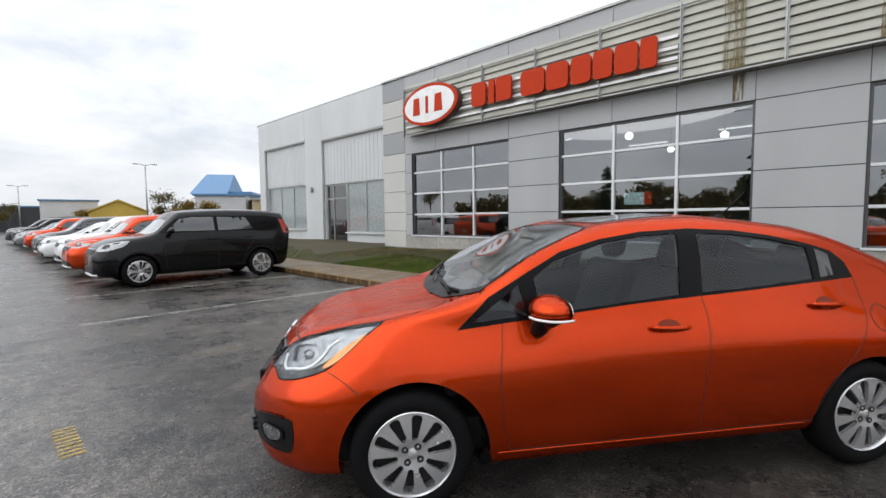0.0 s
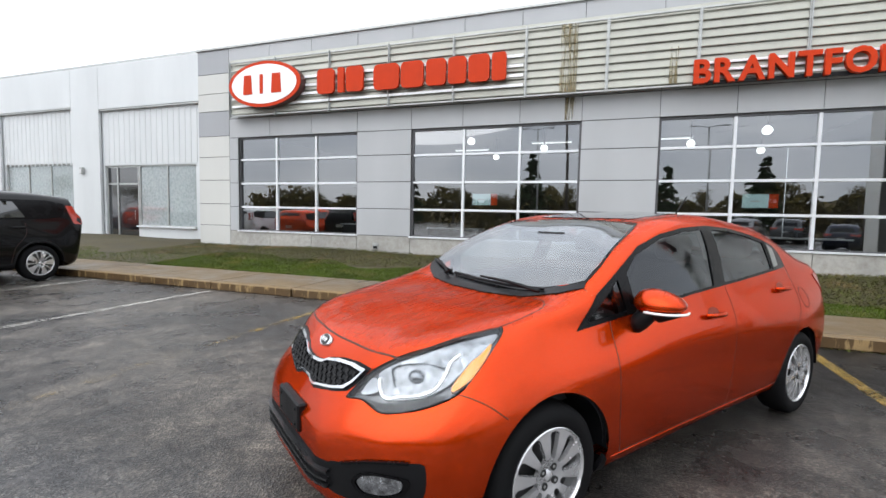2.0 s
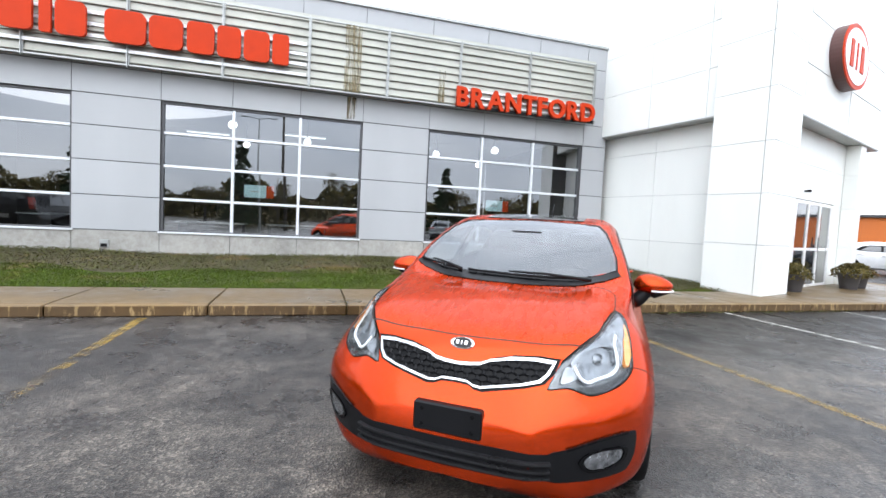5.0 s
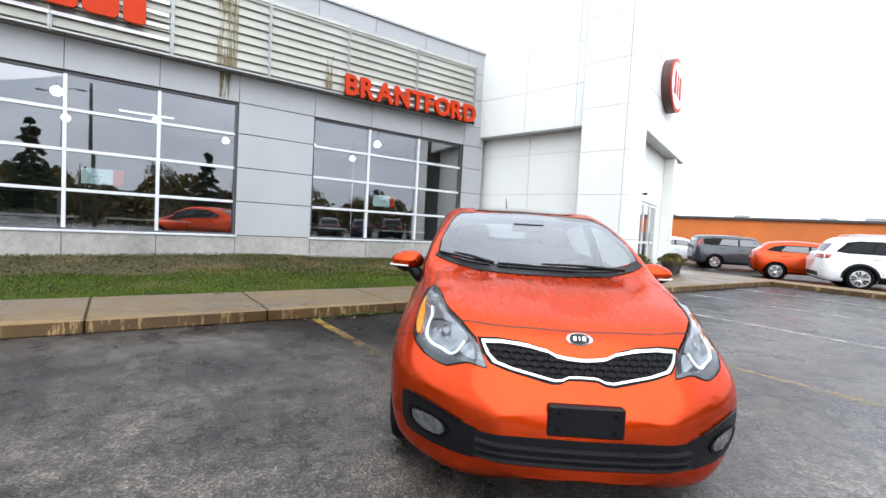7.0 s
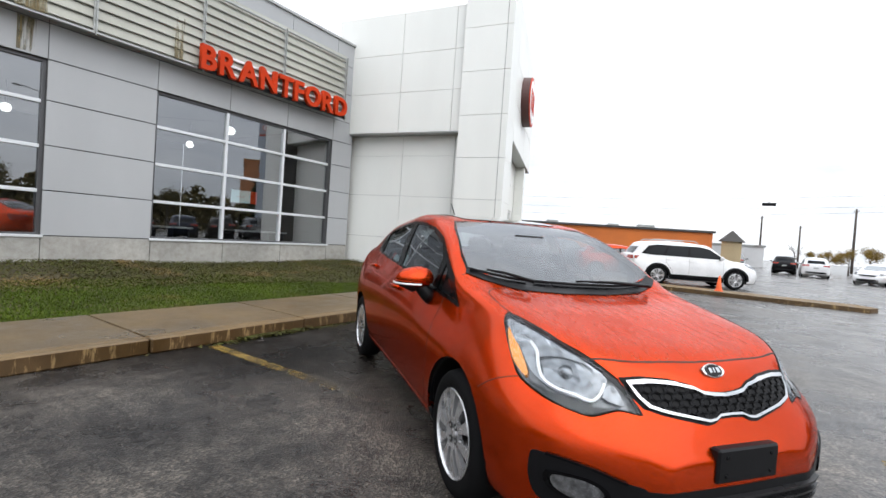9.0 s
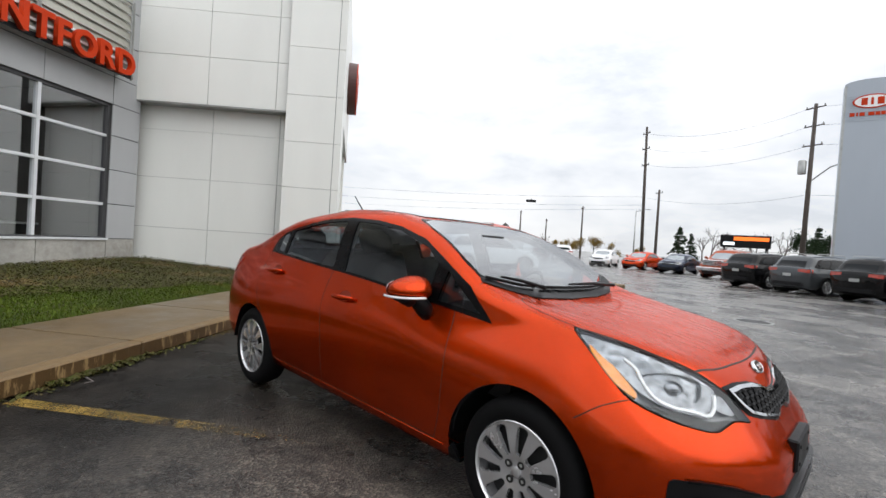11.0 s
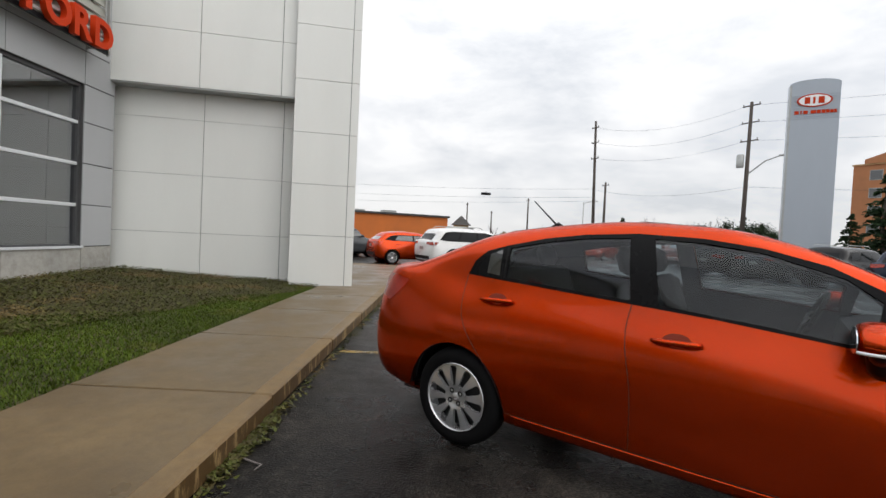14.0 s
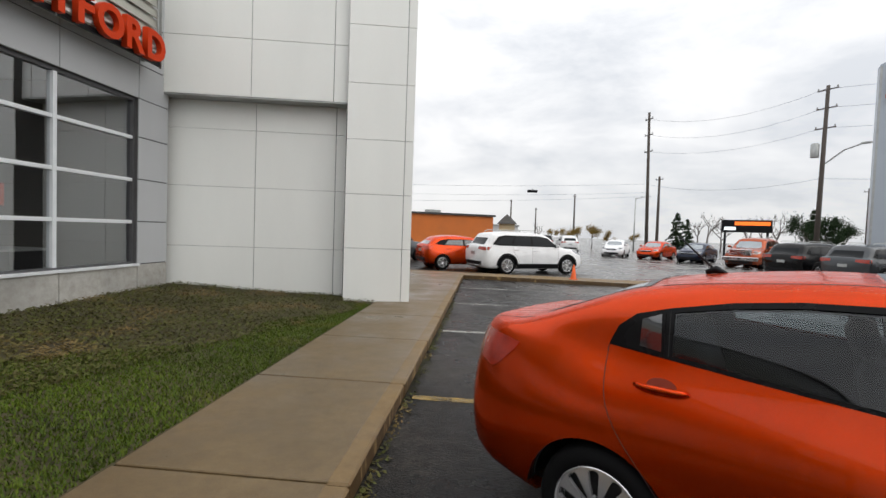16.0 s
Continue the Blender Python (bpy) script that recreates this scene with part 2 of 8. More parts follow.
def concrete_material(name, color, wet=0.45):
    m = bpy.data.materials.new(name)
    nt, n, l, p = nodes_of(m)
    big = noise_tex(nt, 0.9, 6, 0.6)
    mid = noise_tex(nt, 9, 5, 0.65)
    fine = noise_tex(nt, 140, 3)
    c = ramp(nt, big.outputs["Fac"], 0.3, 0.7, tuple(x * 0.72 for x in color), tuple(x * 1.15 for x in color)).outputs["Color"]
    c = mixc(nt, 1.0, c, ramp(nt, mid.outputs["Fac"], 0.3, 0.62, (0.8, 0.78, 0.75), (1.05, 1.05, 1.05)).outputs["Color"], "MULTIPLY")
    c = mixc(nt, 1.0, c, ramp(nt, fine.outputs["Fac"], 0.3, 0.7, (0.82,) * 3, (1.1,) * 3).outputs["Color"], "MULTIPLY")
    l.new(c, p.inputs["Base Color"])
    l.new(ramp(nt, big.outputs["Fac"], 0.35, 0.65, (wet * 0.6,) * 3, (min(1, wet * 1.35),) * 3).outputs["Color"], p.inputs["Roughness"])
    b1 = bump(nt, mid.outputs["Fac"], 0.12, 0.01, p)
    bump(nt, fine.outputs["Fac"], 0.3, 0.003, p, b1)
    return m


def kerb_material():
    """The sidewalk's concrete, its upright face browner and darker than its top and chipped pale."""
    m = concrete_material("stained_kerb_concrete", (0.20, 0.132, 0.056), 0.6)
    nt, n, l, p = nodes_of(m)
    chips = noise_tex(nt, 5.0, 5, 0.7, stretch=(1, 2.6, 0.5))
    src = p.inputs["Base Color"].links[0].from_socket
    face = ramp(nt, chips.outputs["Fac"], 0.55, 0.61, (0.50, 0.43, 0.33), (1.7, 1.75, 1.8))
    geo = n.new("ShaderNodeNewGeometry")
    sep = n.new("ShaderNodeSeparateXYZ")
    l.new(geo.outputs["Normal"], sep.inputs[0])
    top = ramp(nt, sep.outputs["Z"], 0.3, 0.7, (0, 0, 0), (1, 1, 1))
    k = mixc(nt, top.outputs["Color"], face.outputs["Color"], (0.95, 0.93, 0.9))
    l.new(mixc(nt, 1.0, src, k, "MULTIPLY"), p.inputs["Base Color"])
    return m


def line_paint(name, color, worn=0.5, fade=0.1):
    """Worn road paint: the paint breaks open and the dark ground shows."""
    m = bpy.data.materials.new(name)
    nt, n, l, p = nodes_of(m)
    wear = noise_tex(nt, 5, 6, 0.7)
    fine = noise_tex(nt, 70, 3, 0.7)
    w = mixc(nt, 0.45, wear.outputs["Fac"], fine.outputs["Fac"])
    geo = n.new("ShaderNodeNewGeometry")
    sep = n.new("ShaderNodeSeparateXYZ")
    l.new(geo.outputs["Position"], sep.inputs[0])
    far = n.new("ShaderNodeMapRange")
    far.inputs["From Min"].default_value, far.inputs["From Max"].default_value = 5.5, 3.2
    far.inputs["To Min"].default_value, far.inputs["To Max"].default_value = 0.06, fade
    l.new(sep.outputs["X"], far.inputs["Value"])
    sm = n.new("ShaderNodeMath")
    sm.operation = "SUBTRACT"
    l.new(w, sm.inputs[0])
    l.new(far.outputs["Result"], sm.inputs[1])
    f = ramp(nt, sm.outputs["Value"], worn - 0.12, worn + 0.10, (0, 0, 0), (0.9, 0.9, 0.9))
    p.inputs["Base Color"].default_value = (*color, 1)
    l.new(f.outputs["Color"], p.inputs["Alpha"])
    p.inputs["Roughness"].default_value = 0.4
    bump(nt, fine.outputs["Fac"], 0.3, 0.003, p)
    return m


def leaf_material(name, a, b, rough=0.5, dry=None):
    m = bpy.data.materials.new(name)
    nt, n, l, p = nodes_of(m)
    geo = n.new("ShaderNodeNewGeometry")
    big = noise_tex(nt, 1.3, 4)
    c = ramp(nt, geo.outputs["Random Per Island"], 0.0, 1.0, a, b).outputs["Color"]
    c = mixc(nt, 1.0, c, ramp(nt, big.outputs["Fac"], 0.3, 0.7, (0.7, 0.7, 0.7), (1.2, 1.2, 1.1)).outputs["Color"], "MULTIPLY")
    if dry:
        straw = noise_tex(nt, 0.9, 5, 0.6)
        c = mixc(nt, ramp(nt, straw.outputs["Fac"], 0.55, 0.66, (0, 0, 0), (0.85, 0.85, 0.85)).outputs["Color"], c, dry)
    l.new(c, p.inputs["Base Color"])
    p.inputs["Roughness"].default_value = rough
    p.inputs["Specular IOR Level"].default_value = 0.15
    return m


M_ASPHALT = asphalt_material()
M_WALK = concrete_material("wet_sidewalk_concrete", (0.145, 0.098, 0.044), 0.45)
M_KERB = kerb_material()
M_FOUND = concrete_material("foundation_concrete", (0.42, 0.41, 0.38), 0.7)
M_YELLOW = line_paint("worn_yellow_line", (0.33, 0.215, 0.042), 0.43, 0.27)
M_YELLOW_FULL = line_paint("yellow_line", (0.33, 0.215, 0.042), 0.43, 0.12)
M_YELLOW_FAINT = line_paint("faint_yellow_line", (0.33, 0.215, 0.042), 0.43, 0.21)
M_WHITE_LINE = line_paint("worn_white_line", (0.55, 0.53, 0.48), 0.44, 0.09)
M_GREY = surface("grey_metal_panel", (0.44, 0.45, 0.46), 0.42, 0.0, 0.05, 0.8, 50, 0.02, vary=0.06, streak=True)
M_GREY_DARK = surface("mid_grey_panel", (0.33, 0.34, 0.355), 0.42, 0.0, 0.05, 0.8, 50, 0.02, streak=True)
M_CREAM = surface("cream_panel", (0.58, 0.58, 0.55), 0.45, 0.0, 0.05, 0.8, 50, 0.02, vary=0.05, streak=True)
M_WHITE = surface("white_metal_panel", (0.88, 0.89, 0.85), 0.38, 0.0, 0.04, 0.7, 40, 0.015, vary=0.04, streak=True)
M_WING = surface("ribbed_white_siding", (0.62, 0.64, 0.645), 0.45, 0.0, 0.06, 0.8, 40, 0.02, streak=True)
M_JOINT = surface("dark_joint", (0.09, 0.09, 0.09), 0.7, 0, 0.1, 3, 40, 0)
M_ALU = surface("white_aluminium_frame", (0.74, 0.76, 0.78), 0.35, 0.2, 0.05, 4, 50, 0)
M_FRAME_DARK = surface("dark_window_frame", (0.10, 0.10, 0.105), 0.4, 0.3, 0.1, 4, 50, 0)
M_LOUVRE = surface("weathered_louvre_metal", (0.38, 0.38, 0.33), 0.42, 0.15, 0.14, 1.2, 30, 0.03, streak=True)
M_GALV = surface("galvanised_steel", (0.42, 0.43, 0.42), 0.4, 0.6, 0.15, 4, 40, 0.03)
M_STRIPE = surface("bright_white_slat", (0.86, 0.87, 0.88), 0.3, 0.1, 0.05, 2, 40, 0)
M_RED = surface("orange_red_sign_face", (0.54, 0.040, 0.005), 0.45, 0, 0.06, 3, 40, 0, spec=0.15)
M_RED_SIDE = surface("dark_sign_return", (0.09, 0.035, 0.03), 0.45, 0, 0.1, 3, 40, 0)
M_SIGN_WHITE = surface("white_sign_face", (0.88, 0.88, 0.87), 0.3, 0, 0.03, 3, 40, 0, coat=0.4)


def stain_material():
    """Runs of rust and algae that thin out and let the metal show."""
    m = bpy.data.materials.new("rust_stain_streak")
    nt, n, l, p = nodes_of(m)
    runs = noise_tex(nt, 3.0, 6, 0.65, stretch=(1, 4.5, 0.35))
    l.new(ramp(nt, runs.outputs["Fac"], 0.4, 0.7, (0.34, 0.30, 0.17), (0.13, 0.085, 0.03)).outputs["Color"], p.inputs["Base Color"])
    p.inputs["Roughness"].default_value = 0.7
    l.new(ramp(nt, runs.outputs["Fac"], 0.43, 0.63, (0, 0, 0), (0.85, 0.85, 0.85)).outputs["Color"], p.inputs["Alpha"])
    return m


M_STAIN = stain_material()
M_GLASS = glass_pane("showroom_glass", (0.60, 0.64, 0.64), 2.3)
M_GLASS_WING = glass_pane("frosted_glass", (0.55, 0.66, 0.62), 1.7, 0.03, 0.42)
M_GLASS_CAR = glass_pane("car_glass", (0.50, 0.55, 0.57), 1.36)
M_GLASS_WET = glass_pane("wet_windscreen_glass", (0.56, 0.61, 0.62), 1.66, 0.03, 0.08)
M_BLACK_GLASS = surface("dark_glass", (0.012, 0.014, 0.016), 0.05, 0, 0.1, 2, 30, 0, coat=1, spec=1.0)
M_BLACK = surface("black_plastic", (0.006, 0.006, 0.007), 0.42, 0, 0.15, 5, 120, 0.15, spec=0.2)
M_GLOSS_BLACK = surface("gloss_black_trim", (0.004, 0.004, 0.0045), 0.25, 0, 0.1, 5, 60, 0, spec=0.12)
M_RUBBER = surface("tyre_rubber", (0.0065, 0.0065, 0.007), 0.8, 0, 0.2, 6, 150, 0.2, spec=0.12)
M_CHROME = surface("chrome", (0.68, 0.69, 0.70), 0.1, 1.0, 0.03, 5, 60, 0)
M_ALLOY = surface("alloy_wheel", (0.68, 0.68, 0.69), 0.22, 0.72, 0.06, 6, 90, 0.02)
M_ALLOY_DARK = surface("dark_alloy_pocket", (0.012, 0.012, 0.0125), 0.6, 0.0, 0.1, 6, 60, 0)
M_LAMP_DARK = surface("lamp_housing", (0.018, 0.019, 0.020), 0.25, 0.0, 0.1, 8, 60, 0, spec=0.3)
M_LENS = glass_pane("lamp_lens", (0.95, 0.97, 0.98), 1.32)
M_AMBER = surface("amber_reflector", (0.95, 0.30, 0.01), 0.25, 0, 0.12, 30, 160, 0.2, coat=1)
M_TAIL = surface("red_tail_lamp", (0.34, 0.022, 0.006), 0.2, 0, 0.25, 12, 90, 0.1, coat=0.3)
M_SEAT = surface("dark_seat_fabric", (0.035, 0.036, 0.038), 0.85, 0, 0.15, 8, 200, 0.3)
M_TRIM = surface("grey_interior_trim", (0.035, 0.035, 0.037), 0.7, 0, 0.1, 6, 150, 0.2)
M_LINING = surface("grey_roof_lining", (0.25, 0.245, 0.235), 0.9, 0, 0.08, 6, 150, 0.2)
M_SEAM = surface("panel_gap", (0.03, 0.006, 0.003), 0.6, 0, 0.1, 6, 60, 0)
M_PAINT = car_paint("wet_orange_paint", (0.56, 0.045, 0.0015), wet=True, metal=0.84, coat=0.36)
M_PAINT_DRY = car_paint("orange_paint", (0.62, 0.053, 0.002))
M_P_BLACK = car_paint("black_paint", (0.004, 0.004, 0.0045), metal=0.0, coat=0.5, coat_ior=1.45)
M_P_WHITE = car_paint("white_paint", (0.84, 0.84, 0.84), metal=0.0)
M_P_SILVER = car_paint("silver_paint", (0.30, 0.31, 0.32), metal=0.4)
M_P_NAVY = car_paint("navy_paint", (0.012, 0.018, 0.035), metal=0.4)
M_P_GREY = car_paint("grey_paint", (0.07, 0.075, 0.08), metal=0.4)
M_P_COPPER = car_paint("copper_red_paint", (0.36, 0.075, 0.025))
M_GRASS = leaf_material("grass_blade", (0.034, 0.066, 0.004), (0.098, 0.134, 0.010), dry=(0.125, 0.118, 0.022))
M_SOIL = surface("damp_lawn_soil", (0.060, 0.048, 0.020), 0.9, 0, 0.35, 1.5, 40, 0.6)
M_COVER = leaf_material("ground_cover_leaf", (0.060, 0.045, 0.016), (0.085, 0.100, 0.022), dry=(0.19, 0.125, 0.050))
M_CONIFER = leaf_material("conifer_needles", (0.012, 0.028, 0.012), (0.035, 0.06, 0.025), 0.7)
M_AUTUMN = leaf_material("autumn_leaf", (0.16, 0.10, 0.02), (0.30, 0.20, 0.04), 0.6)
M_OLIVE = leaf_material("olive_leaf", (0.06, 0.055, 0.018), (0.17, 0.13, 0.04), 0.6)
M_BARK = surface("bark", (0.10, 0.085, 0.07), 0.9, 0, 0.25, 3, 40, 0.5)
M_TWIG = surface("grey_twigs", (0.16, 0.14, 0.13), 0.9, 0, 0.2, 3, 40, 0.3)
M_POLE = surface("weathered_wood_pole", (0.085, 0.07, 0.06), 0.85, 0, 0.25, 2, 40, 0.4, streak=True)
M_CABLE = surface("black_cable", (0.03, 0.03, 0.035), 0.6, 0, 0.1, 3, 40, 0)
M_CLOSE_ORANGE = surface("orange_stucco_wall", (0.62, 0.17, 0.035), 0.8, 0, 0.1, 0.5, 20, 0.2)
M_HOTEL = surface("salmon_brick_wall", (0.45, 0.19, 0.085), 0.85, 0, 0.12, 0.4, 10, 0.2)
M_HOTEL_TRIM = surface("tan_stone_trim", (0.55, 0.36, 0.18), 0.8, 0, 0.1, 0.5, 10, 0.1)
M_ROOF_BLUE = surface("blue_metal_roof", (0.11, 0.24, 0.42), 0.45, 0.2, 0.08, 1, 20, 0.05)
M_YELLOW_WALL = surface("yellow_painted_wall", (0.62, 0.42, 0.08), 0.8, 0, 0.08, 0.6, 20, 0.1)
M_TAN = surface("tan_wall", (0.50, 0.40, 0.24), 0.8, 0, 0.1, 0.6, 20, 0.1)
M_PALE = surface("pale_wall", (0.62, 0.62, 0.62), 0.7, 0, 0.1, 0.6, 20, 0.1)
M_DARK_ROOF = surface("dark_shingle_roof", (0.07, 0.065, 0.06), 0.85, 0, 0.2, 1, 20, 0.2)
M_CONE = surface("orange_cone_plastic", (0.85, 0.13, 0.02), 0.5, 0, 0.08, 6, 50, 0)
M_PYLON = surface("silver_grey_sign_panel", (0.40, 0.44, 0.49), 0.35, 0.25, 0.04, 0.6, 30, 0.01, streak=True)
M_FLOOR_IN = surface("grey_floor_tile", (0.30, 0.29, 0.27), 0.25, 0, 0.1, 1, 30, 0.02)
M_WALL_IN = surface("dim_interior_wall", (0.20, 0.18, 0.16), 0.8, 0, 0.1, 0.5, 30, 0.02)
M_CEIL_IN = surface("interior_ceiling_tile", (0.35, 0.35, 0.34), 0.9, 0, 0.08, 1, 30, 0.05)
M_LIGHT = glow("lit_lamp_glass", (1.0, 0.97, 0.9), 3.0)
M_SCREEN = surface("sky_lit_windscreen", (0.30, 0.33, 0.35), 0.08, 0.6, 0.1, 2, 30, 0, coat=0.6)
M_TEAL = surface("pale_blue_poster", (0.62, 0.82, 0.84), 0.4, 0, 0.06, 4, 40, 0)
M_DESK = surface("desk_laminate", (0.55, 0.55, 0.55), 0.4, 0, 0.05, 4, 40, 0)
M_POT = surface("dark_planter", (0.05, 0.045, 0.045), 0.5, 0, 0.1, 6, 40, 0.1)


# ---- builders ----
def bm_object(name, bm, mat=None, parent=None, smooth=False, angle=None):
    me = bpy.data.meshes.new(name)
    bm.to_mesh(me)
    bm.free()
    if mat:
        me.materials.append(mat)
    if smooth:
        for f in me.polygons:
            f.use_smooth = True
        if angle:
            me.set_sharp_from_angle(angle=radians(angle))
    ob = new(name, me)
    if parent:
        ob.parent = parent
    return ob


def part(name, bm, mat, parent, label="", smooth=False, angle=None):
    ob = bm_object(name, bm, mat, parent, smooth, angle)
    if label:
        ob["label"] = label
    return ob


def py_object(name, verts, faces, mat=None, parent=None, smooth=False):
    me = bpy.data.meshes.new(name)
    me.from_pydata([tuple(v) for v in verts], [], [tuple(f) for f in faces])
    if mat:
        me.materials.append(mat)
    if smooth:
        for f in me.polygons:
            f.use_smooth = True
    ob = new(name, me)
    if parent:
        ob.parent = parent
    return ob


def thing(name, m, label, category, group="", kind=""):
    e = new(name)
    e.matrix_world = m
    e.empty_display_size = 0.2
    return tagged(e, label, category, group, kind)


def box(x0, x1, y0, y1, z0, z1, bm=None, bevel=0.0):
    bm = bm or bmesh.new()
    vs = [bm.verts.new(c) for c in ((x0, y0, z0), (x1, y0, z0), (x1, y1, z0), (x0, y1, z0), (x0, y0, z1), (x1, y0, z1), (x1, y1, z1), (x0, y1, z1))]
    fs = [bm.faces.new([vs[i] for i in f]) for f in ((3, 2, 1, 0), (4, 5, 6, 7), (0, 1, 5, 4), (1, 2, 6, 5), (2, 3, 7, 6), (3, 0, 4, 7))]
    if bevel:
        es = {e for f in fs for e in f.edges}
        bmesh.ops.bevel(bm, geom=list(es), offset=bevel, segments=1, affect="EDGES", profile=0.5)
    return bm


def tube(points, radii, sides=8, bm=None, cap=True):
    """A tapered tube through points."""
    bm = bm or bmesh.new()
    pts = [Vector(p) for p in points]
    if not hasattr(radii, "__len__"):
        radii = [radii] * len(pts)
    radii = [float(r) for r in radii]
    rings = []
    for i, p in enumerate(pts):
        d = (pts[min(i + 1, len(pts) - 1)] - pts[max(i - 1, 0)]).normalized()
        u = d.cross(Vector((0, 0, 1)))
        if u.length < 0.05:
            u = d.cross(Vector((1, 0, 0)))
        u.normalize()
        v = d.cross(u)
        rings.append([bm.verts.new(p + radii[i] * (math.cos(2 * math.pi * k / sides) * u + math.sin(2 * math.pi * k / sides) * v)) for k in range(sides)])
    for a, b in zip(rings, rings[1:]):
        for k in range(sides):
            bm.faces.new((a[k], a[(k + 1) % sides], b[(k + 1) % sides], b[k]))
    if cap:
        bm.faces.new(rings[0][::-1])
        bm.faces.new(rings[-1])
    bmesh.ops.recalc_face_normals(bm, faces=bm.faces[:])
    return bm


def lathe(profile, sides=32, axis="z", bm=None):
    """Profile of (radius, height) turned round an axis."""
    bm = bm or bmesh.new()
    rings = []
    for r, h in profile:
        ring = []
        for k in range(sides):
            a = 2 * math.pi * k / sides
            c = {"z": (r * math.cos(a), r * math.sin(a), h), "y": (r * math.cos(a), h, r * math.sin(a)), "x": (h, r * math.cos(a), r * math.sin(a))}[axis]
            ring.append(bm.verts.new(c))
        rings.append(ring)
    for a, b in zip(rings, rings[1:]):
        for k in range(sides):
            bm.faces.new((a[k], a[(k + 1) % sides], b[(k + 1) % sides], b[k]))
    if profile[0][0] > 1e-4:
        bm.faces.new(rings[0])
    if profile[-1][0] > 1e-4:
        bm.faces.new(rings[-1][::-1])
    bmesh.ops.remove_doubles(bm, verts=bm.verts[:], dist=1e-5)
    bmesh.ops.recalc_face_normals(bm, faces=bm.faces[:])
    return bm


def prism(outline, lo, hi, axis="x", bm=None):
    """A flat outline with thickness along an axis; the outline is (y, z) for x, (x, z) for y, (x, y) for z."""
    bm = bm or bmesh.new()

    def at(p, h):
        return {"x": (h, p[0], p[1]), "y": (p[0], h, p[1]), "z": (p[0], p[1], h)}[axis]
    a = [bm.verts.new(at(p, lo)) for p in outline]
    b = [bm.verts.new(at(p, hi)) for p in outline]
    n = len(outline)
    for k in range(n):
        bm.faces.new((a[k], a[(k + 1) % n], b[(k + 1) % n], b[k]))
    bm.faces.new(a[::-1])
    bm.faces.new(b)
    bmesh.ops.recalc_face_normals(bm, faces=bm.faces[:])
    return bm


# ---- ground, kerb, sidewalk, lawn ----
KERB, WALK_BACK, FACADE = 5.87, 7.30, 11.40
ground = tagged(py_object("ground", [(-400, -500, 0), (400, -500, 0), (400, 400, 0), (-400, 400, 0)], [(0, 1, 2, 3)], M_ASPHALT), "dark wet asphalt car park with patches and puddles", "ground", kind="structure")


def striped(name, y, x0, x1, mat, label):
    ob = py_object(name, [(x0, y - 0.055, 0.004), (x1, y - 0.055, 0.004), (x1, y + 0.055, 0.004), (x0, y + 0.055, 0.004)], [(0, 1, 2, 3)], mat)
    tagged(ob, label, "road marking", "parking lines", "structure")


for y, mat in ((26.6, M_WHITE_LINE), (23.6, M_WHITE_LINE), (20.7, M_WHITE_LINE), (17.7, M_WHITE_LINE), (14.75, M_WHITE_LINE), (11.8, M_WHITE_LINE), (8.84, M_WHITE_LINE),
               (6.17, M_YELLOW_FAINT), (3.18, M_YELLOW), (0.2, M_YELLOW_FULL), (-2.8, M_WHITE_LINE), (-5.7, M_WHITE_LINE), (-8.6, M_WHITE_LINE)):
    striped("parking_line", y, 1.05, 5.80, mat, "worn yellow parking line on wet asphalt" if mat in (M_YELLOW, M_YELLOW_FULL, M_YELLOW_FAINT) else "worn pale parking line on wet asphalt")

# worn painted bars in the lane, too worn to read
bm = bmesh.new()
for k in range(9):
    y = 4.42 + k * 0.062
    box(0.40, 0.53, y, y + 0.03, 0.001, 0.004, bm)
bm2 = bmesh.new()
for k in range(9):
    y = 1.68 + k * 0.062
    box(0.48, 0.61, y, y + 0.03, 0.001, 0.004, bm2)
tagged(bm_object("lane_marking", bm, line_paint("worn_lane_paint", (0.5, 0.36, 0.1), 0.42, 0.08)), "short worn yellow bars painted on the asphalt", "road marking", kind="structure")
tagged(bm_object("lane_marking", bm2, bpy.data.materials["worn_lane_paint"]), "short worn yellow bars painted on the asphalt", "road marking", kind="structure")
bm_walk = box(KERB + 0.16, WALK_BACK, -11.9, 60, -0.1, 0.115)
sidewalk = tagged(bm_object("sidewalk", bm_walk, M_SOIL), "damp brown concrete sidewalk along the lawn", "sidewalk", kind="structure")
slab_mesh = bm_object("slab", box(-0.03, WALK_BACK - KERB - 0.166, -0.857, 0.857, 0, 0.034, bevel=0.006), M_WALK, sidewalk)
slab_mesh.location = (KERB + 0.16, -11.03, 0.112)
for k in range(1, 41):
    s = slab_mesh.copy()
    scene.collection.objects.link(s)
    s.location = (KERB + 0.16, -11.03 + 1.737 * k, 0.112)
# entrance apron in front of the tower and beyond
apron = tagged(bm_object("apron", box(WALK_BACK, 12.5, -12.0, -6.2, -0.1, 0.138), M_WALK), "damp concrete apron before the entrance", "pavement", kind="structure")
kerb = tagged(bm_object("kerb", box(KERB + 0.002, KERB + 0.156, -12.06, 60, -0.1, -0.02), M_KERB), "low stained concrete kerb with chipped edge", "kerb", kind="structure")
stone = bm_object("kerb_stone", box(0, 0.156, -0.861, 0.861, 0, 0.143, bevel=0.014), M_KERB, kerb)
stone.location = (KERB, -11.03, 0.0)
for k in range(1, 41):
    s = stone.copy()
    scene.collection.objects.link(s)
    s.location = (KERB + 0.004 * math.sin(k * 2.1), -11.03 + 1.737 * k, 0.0)
